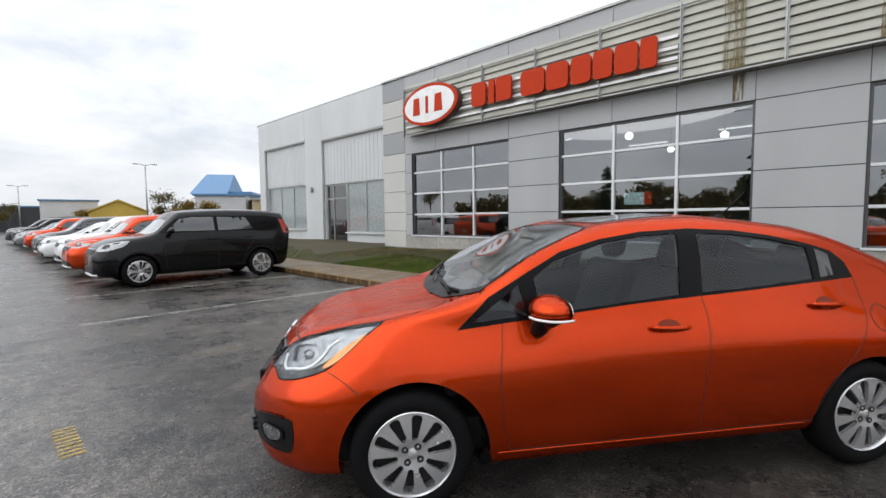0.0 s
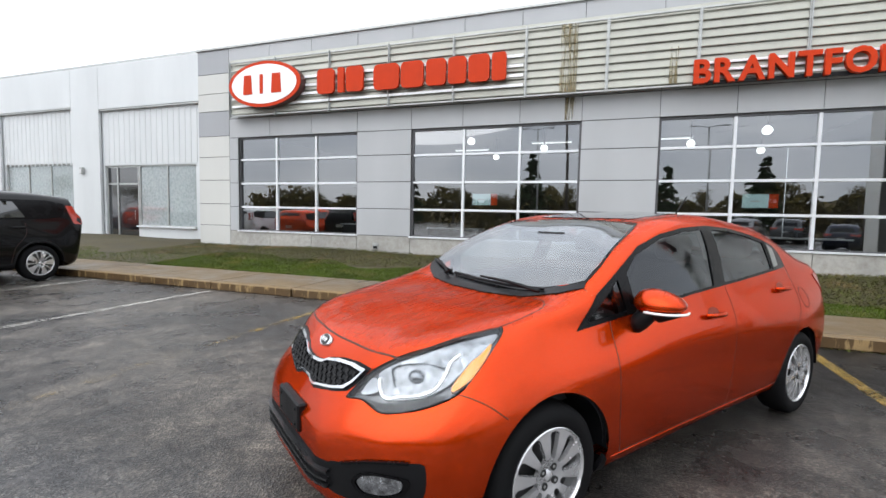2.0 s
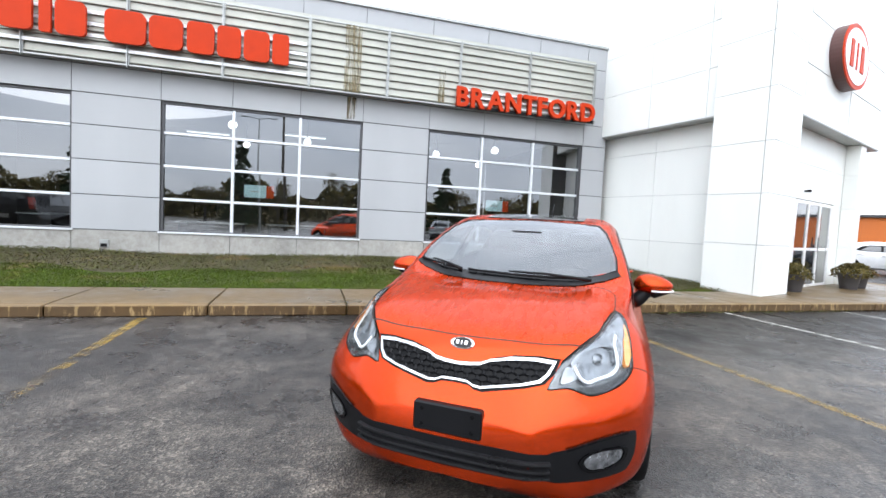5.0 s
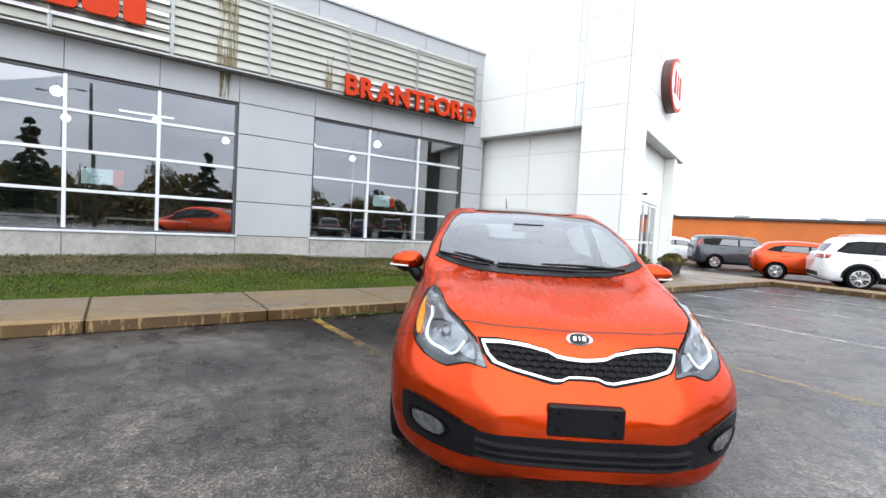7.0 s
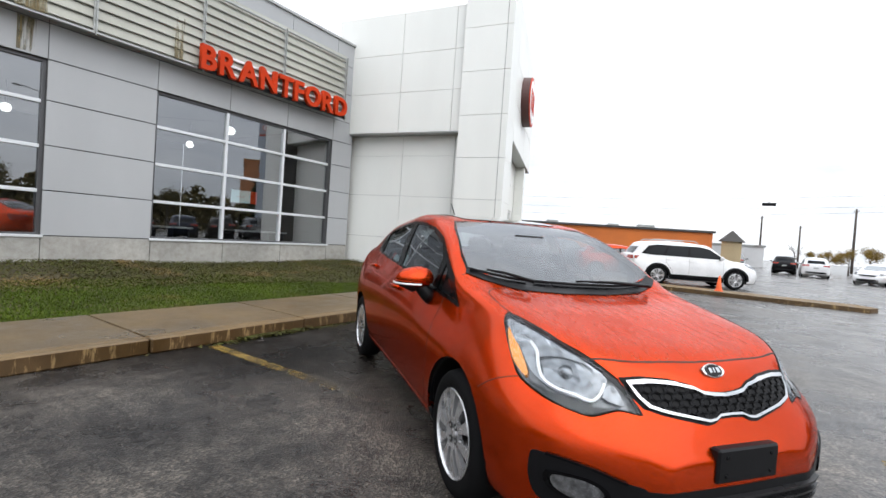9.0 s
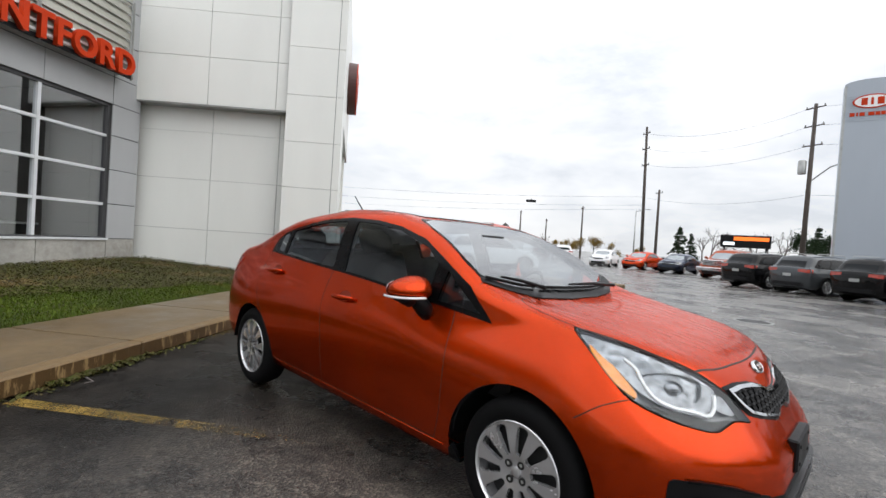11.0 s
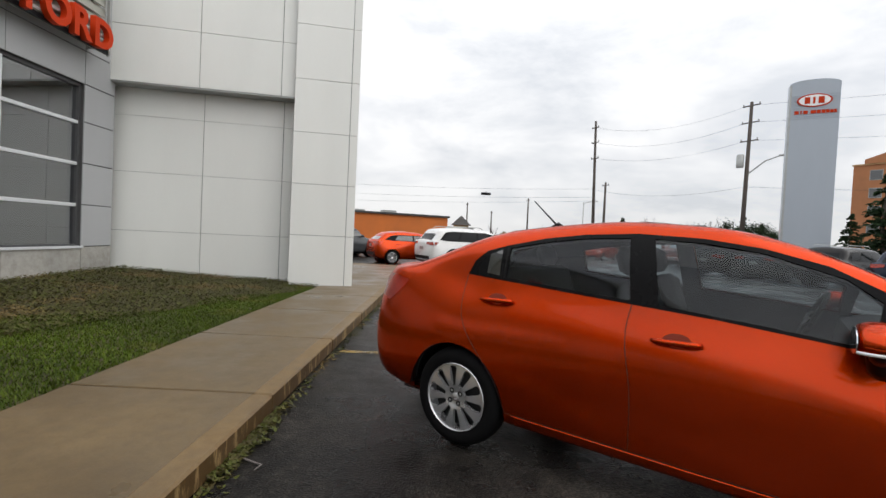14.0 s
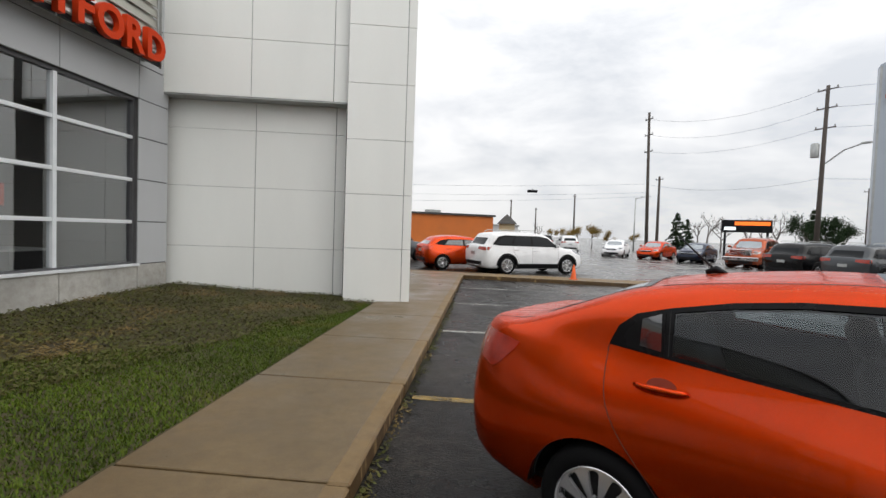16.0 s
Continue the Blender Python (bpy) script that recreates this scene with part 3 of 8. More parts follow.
# traffic island running out from the sidewalk's end
island = tagged(bm_object("island", prism([(-1.6, -11.2), (-1.35, -10.65), (5.86, -11.25), (12.4, -12.0), (12.4, -12.9), (5.9, -12.4), (-1.2, -11.85)], -0.05, 0.125, "z"), M_KERB), "low concrete traffic island beside the parked cars", "island", kind="structure")


def lawn_z(x, y):
    f = min(1, max(0, (x - WALK_BACK) / (FACADE - WALK_BACK)))
    return 0.13 + 0.20 * f + 0.03 * math.sin(y * 0.9 + x) * f


nx, ny = 14, 130
vs, fs = [], []
for j in range(ny + 1):
    y = -6.2 + j * (66.0 / ny)
    for i in range(nx + 1):
        x = WALK_BACK + (13.2 - WALK_BACK) * i / nx
        vs.append((x, y, lawn_z(x, y) + (0.012 * noise.noise(Vector((x * 3, y * 3, 0))) if i else 0)))
for j in range(ny):
    for i in range(nx):
        a = j * (nx + 1) + i
        fs.append((a, a + 1, a + nx + 2, a + nx + 1))
tagged(py_object("lawn", vs, fs, M_SOIL, smooth=True), "strip of damp soil and turf before the showroom wall", "lawn", kind="structure")

rng = np.random.default_rng(4)


def scatter(name, count, place, make, mat, label, category):
    verts, faces = [], []
    for _ in range(count):
        p = place()
        if p is None:
            continue
        v, f = make(p)
        o = len(verts)
        verts += v
        faces += [tuple(i + o for i in q) for q in f]
    return tagged(py_object(name, verts, faces, mat), label, category, kind="stuff")


def grass_place():
    x = WALK_BACK + 0.02 + (rng.random() ** 1.1) * 2.35
    y = rng.uniform(-4.2, 12.5) if rng.random() < 0.9 else rng.uniform(12.5, 26)
    edge = 2.0 + 0.5 * math.sin(y * 0.7) + 0.3 * math.sin(y * 2.3)
    if y < 1.5:
        edge -= 0.24 * (1.5 - y)
    if x - WALK_BACK > edge:
        return None
    return x, y, lawn_z(x, y)


def blade(p):
    h, a, w = rng.uniform(0.010, 0.034), rng.uniform(0, 6.3), rng.uniform(0.003, 0.007)
    lean = rng.uniform(0.2, 1.1) * h
    dx, dy = math.cos(a), math.sin(a)
    x, y, z = p
    return [(x - dy * w, y + dx * w, z), (x + dy * w, y - dx * w, z), (x + dx * lean, y + dy * lean, z + h)], [(0, 1, 2)]


scatter("grass", 240000, grass_place, blade, M_GRASS, "short wet green lawn grass", "grass")


def cover_place():
    y = rng.uniform(-6.0, 15.2) if rng.random() < 0.7 else rng.uniform(-6.0, 3.0)
    x = FACADE - 0.05 - (rng.random() ** (1.3 if y > 1.5 else 1.0)) * (2.6 + 0.28 * max(0.0, 1.5 - y))
    if x < WALK_BACK + 0.03:
        return None
    if y < -3.6 and x < 6.8 + (y + 6) * 0.15 + 0.3:
        return None
    return x, y, lawn_z(x, y) + rng.uniform(0, 0.05)


def cover_leaf(p):
    r, a, t = rng.uniform(0.008, 0.026), rng.uniform(0, 6.3), rng.uniform(-0.5, 0.8)
    x, y, z = p
    c, s = math.cos(a) * r, math.sin(a) * r
    return [(x - c, y - s, z), (x + s * 0.6, y - c * 0.6, z + r * t), (x + c, y + s, z + r * 0.7), (x - s * 0.6, y + c * 0.6, z + r * 0.3)], [(0, 1, 2, 3)]


scatter("ground_cover", 75000, cover_place, cover_leaf, M_COVER, "low brown and green ground cover by the wall", "plants")


def gutter_place():
    y = rng.normal(2.45, 0.32) if rng.random() < 0.55 else rng.uniform(-6.0, 3.1)
    return KERB - abs(rng.normal(0, 0.045)) - 0.01, y, 0.002 + 0.03 * rng.random() * (1.9 < y < 2.9)


scatter("kerb_weeds", 1500, gutter_place, cover_leaf, M_COVER, "fallen leaves and weeds in the gutter", "plants")


# ---- showroom front ----
def opening_wall(y0, y1, z0, z1, holes, x0, x1):
    """Solid wall between openings, as boxes in one mesh."""
    bm = bmesh.new()
    ys = sorted({y0, y1, *[h[0] for h in holes], *[h[1] for h in holes]})
    for a, b in zip(ys, ys[1:]):
        h = [q for q in holes if q[0] <= a and q[1] >= b]
        if h:
            box(x0, x1, a, b, z0, h[0][2], bm)
            box(x0, x1, a, b, h[0][3], z1, bm)
        else:
            box(x0, x1, a, b, z0, z1, bm)
    return bm


WINDOWS = ((9.25, 13.60), (3.05, 7.55), (-3.28, 1.33))
SILL, HEAD, TOP = 0.80, 3.76, 6.60
wall_front = tagged(bm_object("wall_front", opening_wall(-4.05, 15.25, -0.1, TOP - 0.03, [(a, b, SILL, HEAD) for a, b in WINDOWS], FACADE + 0.022, FACADE + 0.30), M_JOINT), "grey metal panelled showroom front wall", "wall", kind="structure")


def panel(y0, y1, z0, z1, mat, x=FACADE, name="panel"):
    ob = bm_object(name, box(x, x + 0.022, y0 + 0.006, y1 - 0.006, z0 + 0.009, z1 - 0.009, bevel=0.003), mat, wall_front)
    return ob


JY = [13.95, 12.35, 10.82, 9.25, 7.55, 6.07, 4.56, 3.05, 1.33, -0.2, -1.75, -3.28, -4.05]
for a, b in zip(JY[1:], JY):
    for z0, z1 in ((HEAD, 4.36), (4.36, 5.16), (5.16, 5.96), (5.96, TOP)):
        panel(a, b, z0, z1, M_GREY)
    base = panel(a, b, -0.05, SILL, M_FOUND)
for a, b in ((7.55, 9.25), (1.33, 3.05), (-4.05, -3.28), (13.60, 13.95)):
    for z0, z1 in ((SILL, 1.57), (1.57, 2.33), (2.33, 3.08), (3.08, HEAD)):
        panel(a, b, z0, z1, M_GREY)
for z0, z1, mt in ((-0.05, 0.95, M_CREAM), (0.95, 1.65, M_CREAM), (1.65, 2.42, M_CREAM), (2.42, 3.17, M_CREAM), (3.17, 3.84, M_CREAM), (3.84, 4.63, M_GREY_DARK), (4.63, 5.2, M_CREAM), (5.2, 5.82, M_CREAM), (5.82, TOP, M_GREY_DARK)):
    panel(13.95, 15.25, z0, z1, mt)
tagged(bm_object("parapet_cap", box(FACADE - 0.05, FACADE + 0.35, -4.05, 15.28, TOP - 0.03, TOP + 0.04, bevel=0.006), M_GALV), "grey metal parapet cap", "trim", kind="structure")
vent = thing("wall_vent", pose(FACADE, 8.62, 0.50), "small square metal vent in the base wall", "vent")
part("vent_frame", box(-0.02, 0.0, -0.09, 0.09, -0.09, 0.09, bevel=0.004), M_GALV, vent)
part("vent_flap", box(-0.035, -0.021, -0.06, 0.06, -0.07, 0.0), M_BLACK, vent)


def window_unit(name, y0, y1):
    w = tagged(new(name), "large showroom window with white aluminium grid", "window", kind="structure")
    w.location = (FACADE + 0.10, y0, 0)
    wd = y1 - y0
    bm = box(-0.03, 0.09, 0, wd, HEAD - 0.05, HEAD)
    box(-0.03, 0.09, 0, wd, SILL, SILL + 0.045, bm)
    box(-0.03, 0.09, 0, 0.05, SILL + 0.045, HEAD - 0.05, bm)
    box(-0.03, 0.09, wd - 0.05, wd, SILL + 0.045, HEAD - 0.05, bm)
    part("window_frame", bm, M_FRAME_DARK, w)
    ys = [0.05, wd / 3, 2 * wd / 3, wd - 0.05]
    zs = [SILL + 0.045, 1.56, 2.31, 3.06, HEAD - 0.05]
    for y in ys[1:3]:
        part("mullion", box(-0.035, 0.07, y - 0.032, y + 0.032, zs[0], zs[-1], bevel=0.004), M_ALU, w)
    for z in zs[1:4]:
        for a, b in zip(ys, ys[1:]):
            part("transom", box(-0.03, 0.06, a + (0.033 if a > 0.1 else 0), b - (0.033 if b < wd - 0.1 else 0), z - 0.03, z + 0.03, bevel=0.004), M_ALU, w)
    part("window_sill", box(-0.13, -0.031, -0.03, wd + 0.03, SILL - 0.03, SILL + 0.012, bevel=0.004), M_ALU, w)
    for i, (a, b) in enumerate(zip(ys, ys[1:])):
        for c, d in zip(zs, zs[1:]):
            tilt = rng.uniform(-0.004, 0.004)
            bm = bmesh.new()
            q = [bm.verts.new(v) for v in ((0.02 + tilt, a, c), (0.02, b, c), (0.02 - tilt, b, d), (0.02, a, d))]
            bm.faces.new(q)
            pane = part("pane", bm, M_GLASS, w)
            pane.visible_shadow = False
    return w


for i, (a, b) in enumerate(WINDOWS):
    window_unit("window_%d" % (i + 1), a, b)

# ---- louvre screen with the signs ----
screen = thing("louvre_screen", pose(11.12, 0, 0), "weathered beige metal louvre screen with rust streaks", "screen")
for k in range(9):
    z = 4.42 + k * 0.185
    for a, b in ((-3.35, 4.38), (4.40, 13.6)):
        bm = prism([(-0.035, z), (-0.028, z - 0.008), (0.014, z + 0.160), (0.006, z + 0.168), (-0.034, z + 0.014)], a, b, "y")
        part("slat", bm, M_LOUVRE, screen)
for y in (13.58, 11.84, 9.97, 8.10, 6.25, 4.39, 2.52, 0.65, -1.32, -3.33):
    bm = box(-0.05, -0.036, y - 0.035, y + 0.035, 4.34, 5.98, bevel=0.003)
    box(-0.10, -0.051, y - 0.006, y + 0.006, 4.30, 6.0, bm)
    part("post", bm, M_GALV, screen)
    for z in (4.45, 5.88):
        part("bracket", box(-0.035, 0.27, y - 0.025, y + 0.025, z - 0.025, z + 0.025), M_GALV, screen)
for z in (4.36, 5.97):
    part("rail", box(-0.045, 0.0, -3.37, 13.62, z - 0.02, z + 0.02, bevel=0.004), M_GALV, screen)
part("backing", box(0.09, 0.10, -3.35, 13.6, 4.38, 5.95), surface("screen_back_sheet", (0.46, 0.45, 0.39), 0.5, 0.1, 0.15, 1, 30, 0, streak=True), screen)
for k in range(4):
    z = 4.60 + k * 0.235
    part("white_slat", box(-0.062, -0.052, 4.45, 13.5, z, z + 0.07, bevel=0.002), M_STRIPE, screen)
for k in range(3):
    z = 4.45 + k * 0.16
    part("white_slat", box(-0.062, -0.052, -3.3, 0.6, z, z + 0.05, bevel=0.002), M_STRIPE, screen)
for a, b, z0, z1 in ((3.18, 3.58, 4.38, 5.95), (1.05, 1.22, 4.4, 5.2)):
    part("rust_streak", box(-0.0662, -0.0655, a, b, z0, z1), M_STAIN, screen)
part("rust_streak", box(FACADE - 11.12 - 0.006, FACADE - 11.12 - 0.003, 3.22, 3.46, 3.80, 4.34), M_STAIN, screen)


def rounded_outline(w, h, r, n=5):
    out = []
    for cx, cz, a0 in ((w / 2 - r, h / 2 - r, 0), (-w / 2 + r, h / 2 - r, 90), (-w / 2 + r, -h / 2 + r, 180), (w / 2 - r, -h / 2 + r, 270)):
        for k in range(n):
            a = radians(a0 + 90 * k / (n - 1))
            out.append((cx + r * math.cos(a), cz + r * math.sin(a)))
    return out


def oval(a, b, n=48):
    return [(a * math.cos(2 * math.pi * k / n), b * math.sin(2 * math.pi * k / n)) for k in range(n)]


def oval_sign(name, m, a, b, depth, label, mat_rim=None):
    """An oval lit sign that faces -x: rim, face and three plain upright shapes."""
    s = thing(name, m, label, "sign")
    part("can", prism(oval(a, b), -depth * 0.6, depth * 0.4, "x"), M_RED_SIDE, s)
    part("rim", prism(oval(a * 1.0, b * 1.0), -depth * 0.6 - 0.03, -depth * 0.6 - 0.001, "x"), mat_rim or M_RED, s)
    part("face", prism(oval(a * 0.90, b * 0.86), -depth * 0.6 - 0.04, -depth * 0.6 - 0.031, "x"), M_SIGN_WHITE, s)
    for y, w, lean in ((0.44 * a, 0.26 * a, 0.03), (0.05 * a, 0.09 * a, 0.0), (-0.36 * a, 0.28 * a, -0.03)):
        h = 0.42 * b
        part("emblem_bar", prism([(y - w / 2, -h), (y + w / 2, -h), (y + w / 2 - abs(lean) * a, h), (y - w / 2 + abs(lean) * a, h)], -depth * 0.6 - 0.055, -depth * 0.6 - 0.041, "x"), M_RED, s, "plain orange-red upright shape")
    return s


oval_sign("oval_sign", pose(10.98, 12.07, 5.17), 1.30, 0.66, 0.22, "oval orange-red and white sign with plain upright shapes")

bar_sign = thing("wall_sign", pose(11.0, 0, 0), "row of plain orange-red raised blocks on the louvre screen", "sign")
for y0, y1, z0, z1 in ((9.72, 10.27, 4.77, 5.45), (9.40, 9.60, 4.77, 5.45), (8.80, 9.33, 4.77, 5.45),
                       (7.72, 8.47, 4.75, 5.42), (7.02, 7.66, 4.75, 5.42), (6.40, 6.94, 4.75, 5.42), (5.86, 6.52 - 0.18, 4.75, 5.42), (5.26, 5.80, 4.75, 5.42), (4.84, 5.20, 4.75, 5.42)):
    w, h = y1 - y0, z1 - z0
    o = [(y + (y0 + y1) / 2, z + (z0 + z1) / 2) for y, z in rounded_outline(w, h, min(w, h) * 0.2)]
    part("block", prism(o, -0.10, -0.02, "x"), M_RED, bar_sign)


def words(text, height, depth, mat, parent, m, name="letter"):
    """Raised letters, one mesh for each."""
    x = 0.0
    for ch in text:
        cu = bpy.data.curves.new("glyph", "FONT")
        cu.body, cu.size, cu.extrude, cu.offset = ch, height / 0.70, depth / 2, height * 0.045
        cu.resolution_u = 3
        tmp = bpy.data.objects.new("glyph", cu)
        scene.collection.objects.link(tmp)
        dg = bpy.context.evaluated_depsgraph_get()
        me = bpy.data.meshes.new_from_object(tmp.evaluated_get(dg))
        bpy.data.objects.remove(tmp)
        bpy.data.curves.remove(cu)
        xs = [v.co.x for v in me.vertices]
        lo, hi = min(xs), max(xs)
        me.transform(m @ Matrix.Translation((x - lo, 0, 0)))
        x += hi - lo + height * 0.12
        me.materials.clear()
        me.materials.append(mat)
        ob = new(name, me)
        ob.parent = parent
    return x


town = thing("town_sign", pose(10.98, 0.75, 4.36), "orange-red raised letters spelling BRANTFORD on the screen", "sign")
W_TOWN = words("BRANTFORD", 0.47, 0.10, M_RED, town, Matrix.Identity(4))
fit_w = 4.12 / W_TOWN
for c in town.children:
    c.data.transform(Matrix.Diagonal((fit_w, 1, 1, 1)))
    c.data.transform(Matrix(((0, 0, -1, 0), (-1, 0, 0, 0), (0, 1, 0, 0), (0, 0, 0, 1))))
part("raceway", box(0.06, 0.11, -4.12, 0.0, -0.03, 0.05), M_BLACK, town)

# ---- showroom inside ----
tagged(bm_object("showroom_floor", box(FACADE + 0.3, 21.0, -4.0, 15.0, 0.1, 0.30), M_FLOOR_IN), "grey tiled showroom floor", "floor", kind="structure")
tagged(bm_object("ceiling", box(FACADE + 0.3, 21.0, -4.0, 15.0, 4.3, 4.5), M_CEIL_IN), "pale showroom ceiling", "ceiling", kind="structure")
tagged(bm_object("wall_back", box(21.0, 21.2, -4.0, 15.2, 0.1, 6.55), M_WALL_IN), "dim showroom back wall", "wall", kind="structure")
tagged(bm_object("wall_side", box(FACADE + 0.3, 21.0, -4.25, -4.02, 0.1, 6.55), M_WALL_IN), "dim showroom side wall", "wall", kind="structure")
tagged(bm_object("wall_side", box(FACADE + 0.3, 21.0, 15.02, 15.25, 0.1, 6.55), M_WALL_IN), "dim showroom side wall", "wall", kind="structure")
tagged(bm_object("roof", box(FACADE + 0.3, 21.2, -4.25, 15.25, 6.3, 6.5), M_FOUND), "flat showroom roof", "roof", kind="structure")

pend = thing("pendant_lamp", pose(13.0, 2.6, 4.3), "white glass globe pendant lamp", "lamp", "showroom pendants")
part("cord", tube([(0, 0, 0), (0, 0, -0.55)], 0.012, 6), M_BLACK, pend)
part("globe", lathe([(0, -0.76), (0.06, -0.75), (0.105, -0.70), (0.115, -0.65), (0.09, -0.59), (0.04, -0.55), (0, -0.54)], 16), M_LIGHT, pend, smooth=True)
for x, y in ((13.0, -1.2), (13.0, 6.3), (14.8, 0.2), (14.8, 4.4), (16.6, -2.0), (16.6, 2.4), (16.6, 6.4)):
    copy_thing(pend, pose(x, y, 4.3))
strip = thing("strip_light", pose(13.5, 10.6, 4.25), "long white ceiling strip light", "lamp", "showroom strips")
part("housing", box(-0.1, 0.1, -0.75, 0.75, 0.0, 0.05), M_ALU, strip)
part("tube_light", box(-0.07, 0.07, -0.72, 0.72, -0.03, -0.001), glow("strip_tube", (1.0, 0.98, 0.94), 1.3), strip)
for x, y in ((15.5, 10.2), (17.5, 4.5), (17.5, 0.5), (18.8, 8.0)):
    copy_thing(strip, pose(x, y, 4.25))


def poster(y, z):
    p = thing("window_poster", pose(FACADE + 0.17, y, z), "pale blue poster with an orange-red end in the window", "poster", "window posters")
    part("sheet", box(0, 0.006, -0.16, 0.34, -0.15, 0.15), M_TEAL, p)
    part("band", box(0, 0.006, -0.34, -0.161, -0.15, 0.15), M_RED, p)
    part("text_bar", box(-0.003, -0.0005, 0.0, 0.2, -0.02, 0.01), M_PALE, p)


poster(5.46, 1.86)
poster(-0.78, 1.87)


def desk(x, y, rz):
    d = thing("desk", pose(x, y, 0.30, 0, 0, rz), "pale office desk in the showroom", "desk", "showroom desks")
    part("top", box(-0.4, 0.4, -0.8, 0.8, 0.71, 0.75, bevel=0.006), M_DESK, d)
    for sy in (-0.74, 0.70):
        part("side_panel", box(-0.36, 0.36, sy, sy + 0.04, 0, 0.709), M_TRIM, d)
    part("front_panel", box(0.30, 0.33, -0.69, 0.69, 0.1, 0.70), M_TRIM, d)
    mon = thing("monitor", pose(x, y + 0.2, 1.05, 0, 0, rz), "black monitor on a desk", "monitor", "showroom monitors")
    part("screen", box(-0.02, 0.02, -0.27, 0.27, 0.12, 0.45, bevel=0.005), M_GLOSS_BLACK, mon)
    part("stand", box(-0.03, 0.03, -0.04, 0.04, 0.01, 0.119), M_BLACK, mon)
    part("foot", box(-0.08, 0.08, -0.12, 0.12, 0.0, 0.0095), M_BLACK, mon)


for x, y, r in ((12.9, 6.7, 0), (13.2, 4.6, 10), (13.1, 0.6, 0), (13.2, -2.2, 0), (15.5, 11.5, 90)):
    desk(x, y, r)

# ---- entrance tower, turned a little from the front wall ----
TOWER = Matrix.Translation((6.79, -4.60, 0)) @ pose(0, 0, 0, 0, 0, 10.5)
tower = tagged(new("entrance_tower"), "tall white panelled entrance tower", "tower", kind="structure")
tower.matrix_world = TOWER


def front_at(y):
    """Carries a depth along the square plan onto the tower's slanting front."""
    return y if y > -0.7 else (-0.7 + (y + 0.7) * 2.06 if y > -1.04 else -1.40 + (y + 1.04) * 2.3)


SLANT = 0.15


def tw(name, x0, x1, y0, y1, z0, z1, mat, bevel=0.0, plan=True):
    bm = box(x0, x1, y0, y1, z0, z1, bevel=bevel)
    for v in bm.verts:
        if plan:
            v.co.y = front_at(v.co.y)
        v.co.x -= SLANT * v.co.y if x0 < 1.17 else 0.0
    return part(name, bm, mat, tower)


S0 = -0.14
tw("core", S0 + 0.025, 1.17, -1.03, -0.025, -0.1, 7.86, M_JOINT)
tw("core", 1.17, 5.2, -3.6, -0.18, 4.06, 7.38, M_JOINT, plan=False)
tw("core", S0 + 0.025, 1.169, -3.62, -1.031, 4.08, 7.86, M_JOINT)
tw("core", 1.19, 5.4, -1.19, -0.54, -0.1, 4.05, M_JOINT, plan=False)
tw("core", 2.9, 5.4, -7.3, -1.2, -0.1, 7.38, M_WHITE, plan=False)
PZ = [-0.1, 1.19, 2.26, 3.33, 4.42, 5.54, 6.66, 7.86]
for a, b in zip(PZ, PZ[1:]):
    a2 = a + 0.008
    tw("panel", 0.03 + 0.006, 1.17, -0.025, 0.0, a2, b, M_WHITE, 0.003)
    tw("panel", S0, 0.03 - 0.006, -0.025, 0.0, a2, b, M_WHITE, 0.003)
    tw("panel", S0, S0 + 0.024, -1.03, -0.026, a2, b, M_WHITE, 0.003)
OZ = [4.06, 5.17, 6.24, 7.38]
for a, b in zip(OZ, OZ[1:]):
    for x0, x1 in ((1.18, 1.46), (1.472, 3.04), (3.052, 5.18)):
        tw("panel", x0, x1, -0.18, -0.155, a + 0.008, b, M_WHITE, 0.003)
    for y0, y1 in ((-2.35, -1.04), (-3.64, -2.36)):
        tw("panel", S0, S0 + 0.024, y0 + 0.006, y1 - 0.006, a + 0.02, b, M_WHITE, 0.003)
tw("panel", S0, S0 + 0.024, -3.64, -1.04, 7.39, 7.86, M_WHITE, 0.003)
for a, b in zip((-0.05, 1.12, 2.33, 3.48), (1.12, 2.33, 3.48, 4.05)):
    for x0, x1 in ((1.18, 1.44), (1.452, 3.04), (3.052, 5.38)):
        tw("panel", x0, x1, -0.54, -0.515, a + 0.006, b, M_WHITE, 0.003)
tw("soffit", 1.175, 4.9, -0.5, -0.156, 4.035, 4.058, M_GALV)
tw("soffit", S0, 1.16, -3.64, -1.04, 4.05, 4.078, M_GALV)
# recessed entrance
RX = 0.26
tw("panel", RX, RX + 0.1, -7.3, -1.38, 3.23, 4.045, M_WHITE, plan=False)
tw("panel", RX, RX + 0.1, -7.3, -1.38, 2.36, 3.222, M_WHITE, plan=False)
tw("panel", RX, RX + 0.1, -7.3, -5.32, -0.1, 2.352, M_WHITE, plan=False)
tw("panel", RX, RX + 0.1, -2.60, -1.38, -0.1, 2.352, M_WHITE, plan=False)
for z0, z1 in ((-0.1, 1.19), (1.198, 2.26), (2.268, 3.22), (3.228, 4.045)):
    tw("column", S0 + 0.06, RX - 0.01, -6.45, -5.95, z0, z1, M_WHITE, plan=False)
door = tagged(new("door_1"), "white framed glass entrance doors", "door", kind="structure")
door.matrix_world = TOWER @ pose(RX + 0.04 + SLANT * 5.30, -5.30, 0.13, 0, 0, math.degrees(math.atan(SLANT)))
for y in (0.0, 0.86, 1.72, 2.58):
    part("stile", box(-0.03, 0.03, y, y + 0.09, 0, 2.2), M_SIGN_WHITE, door)
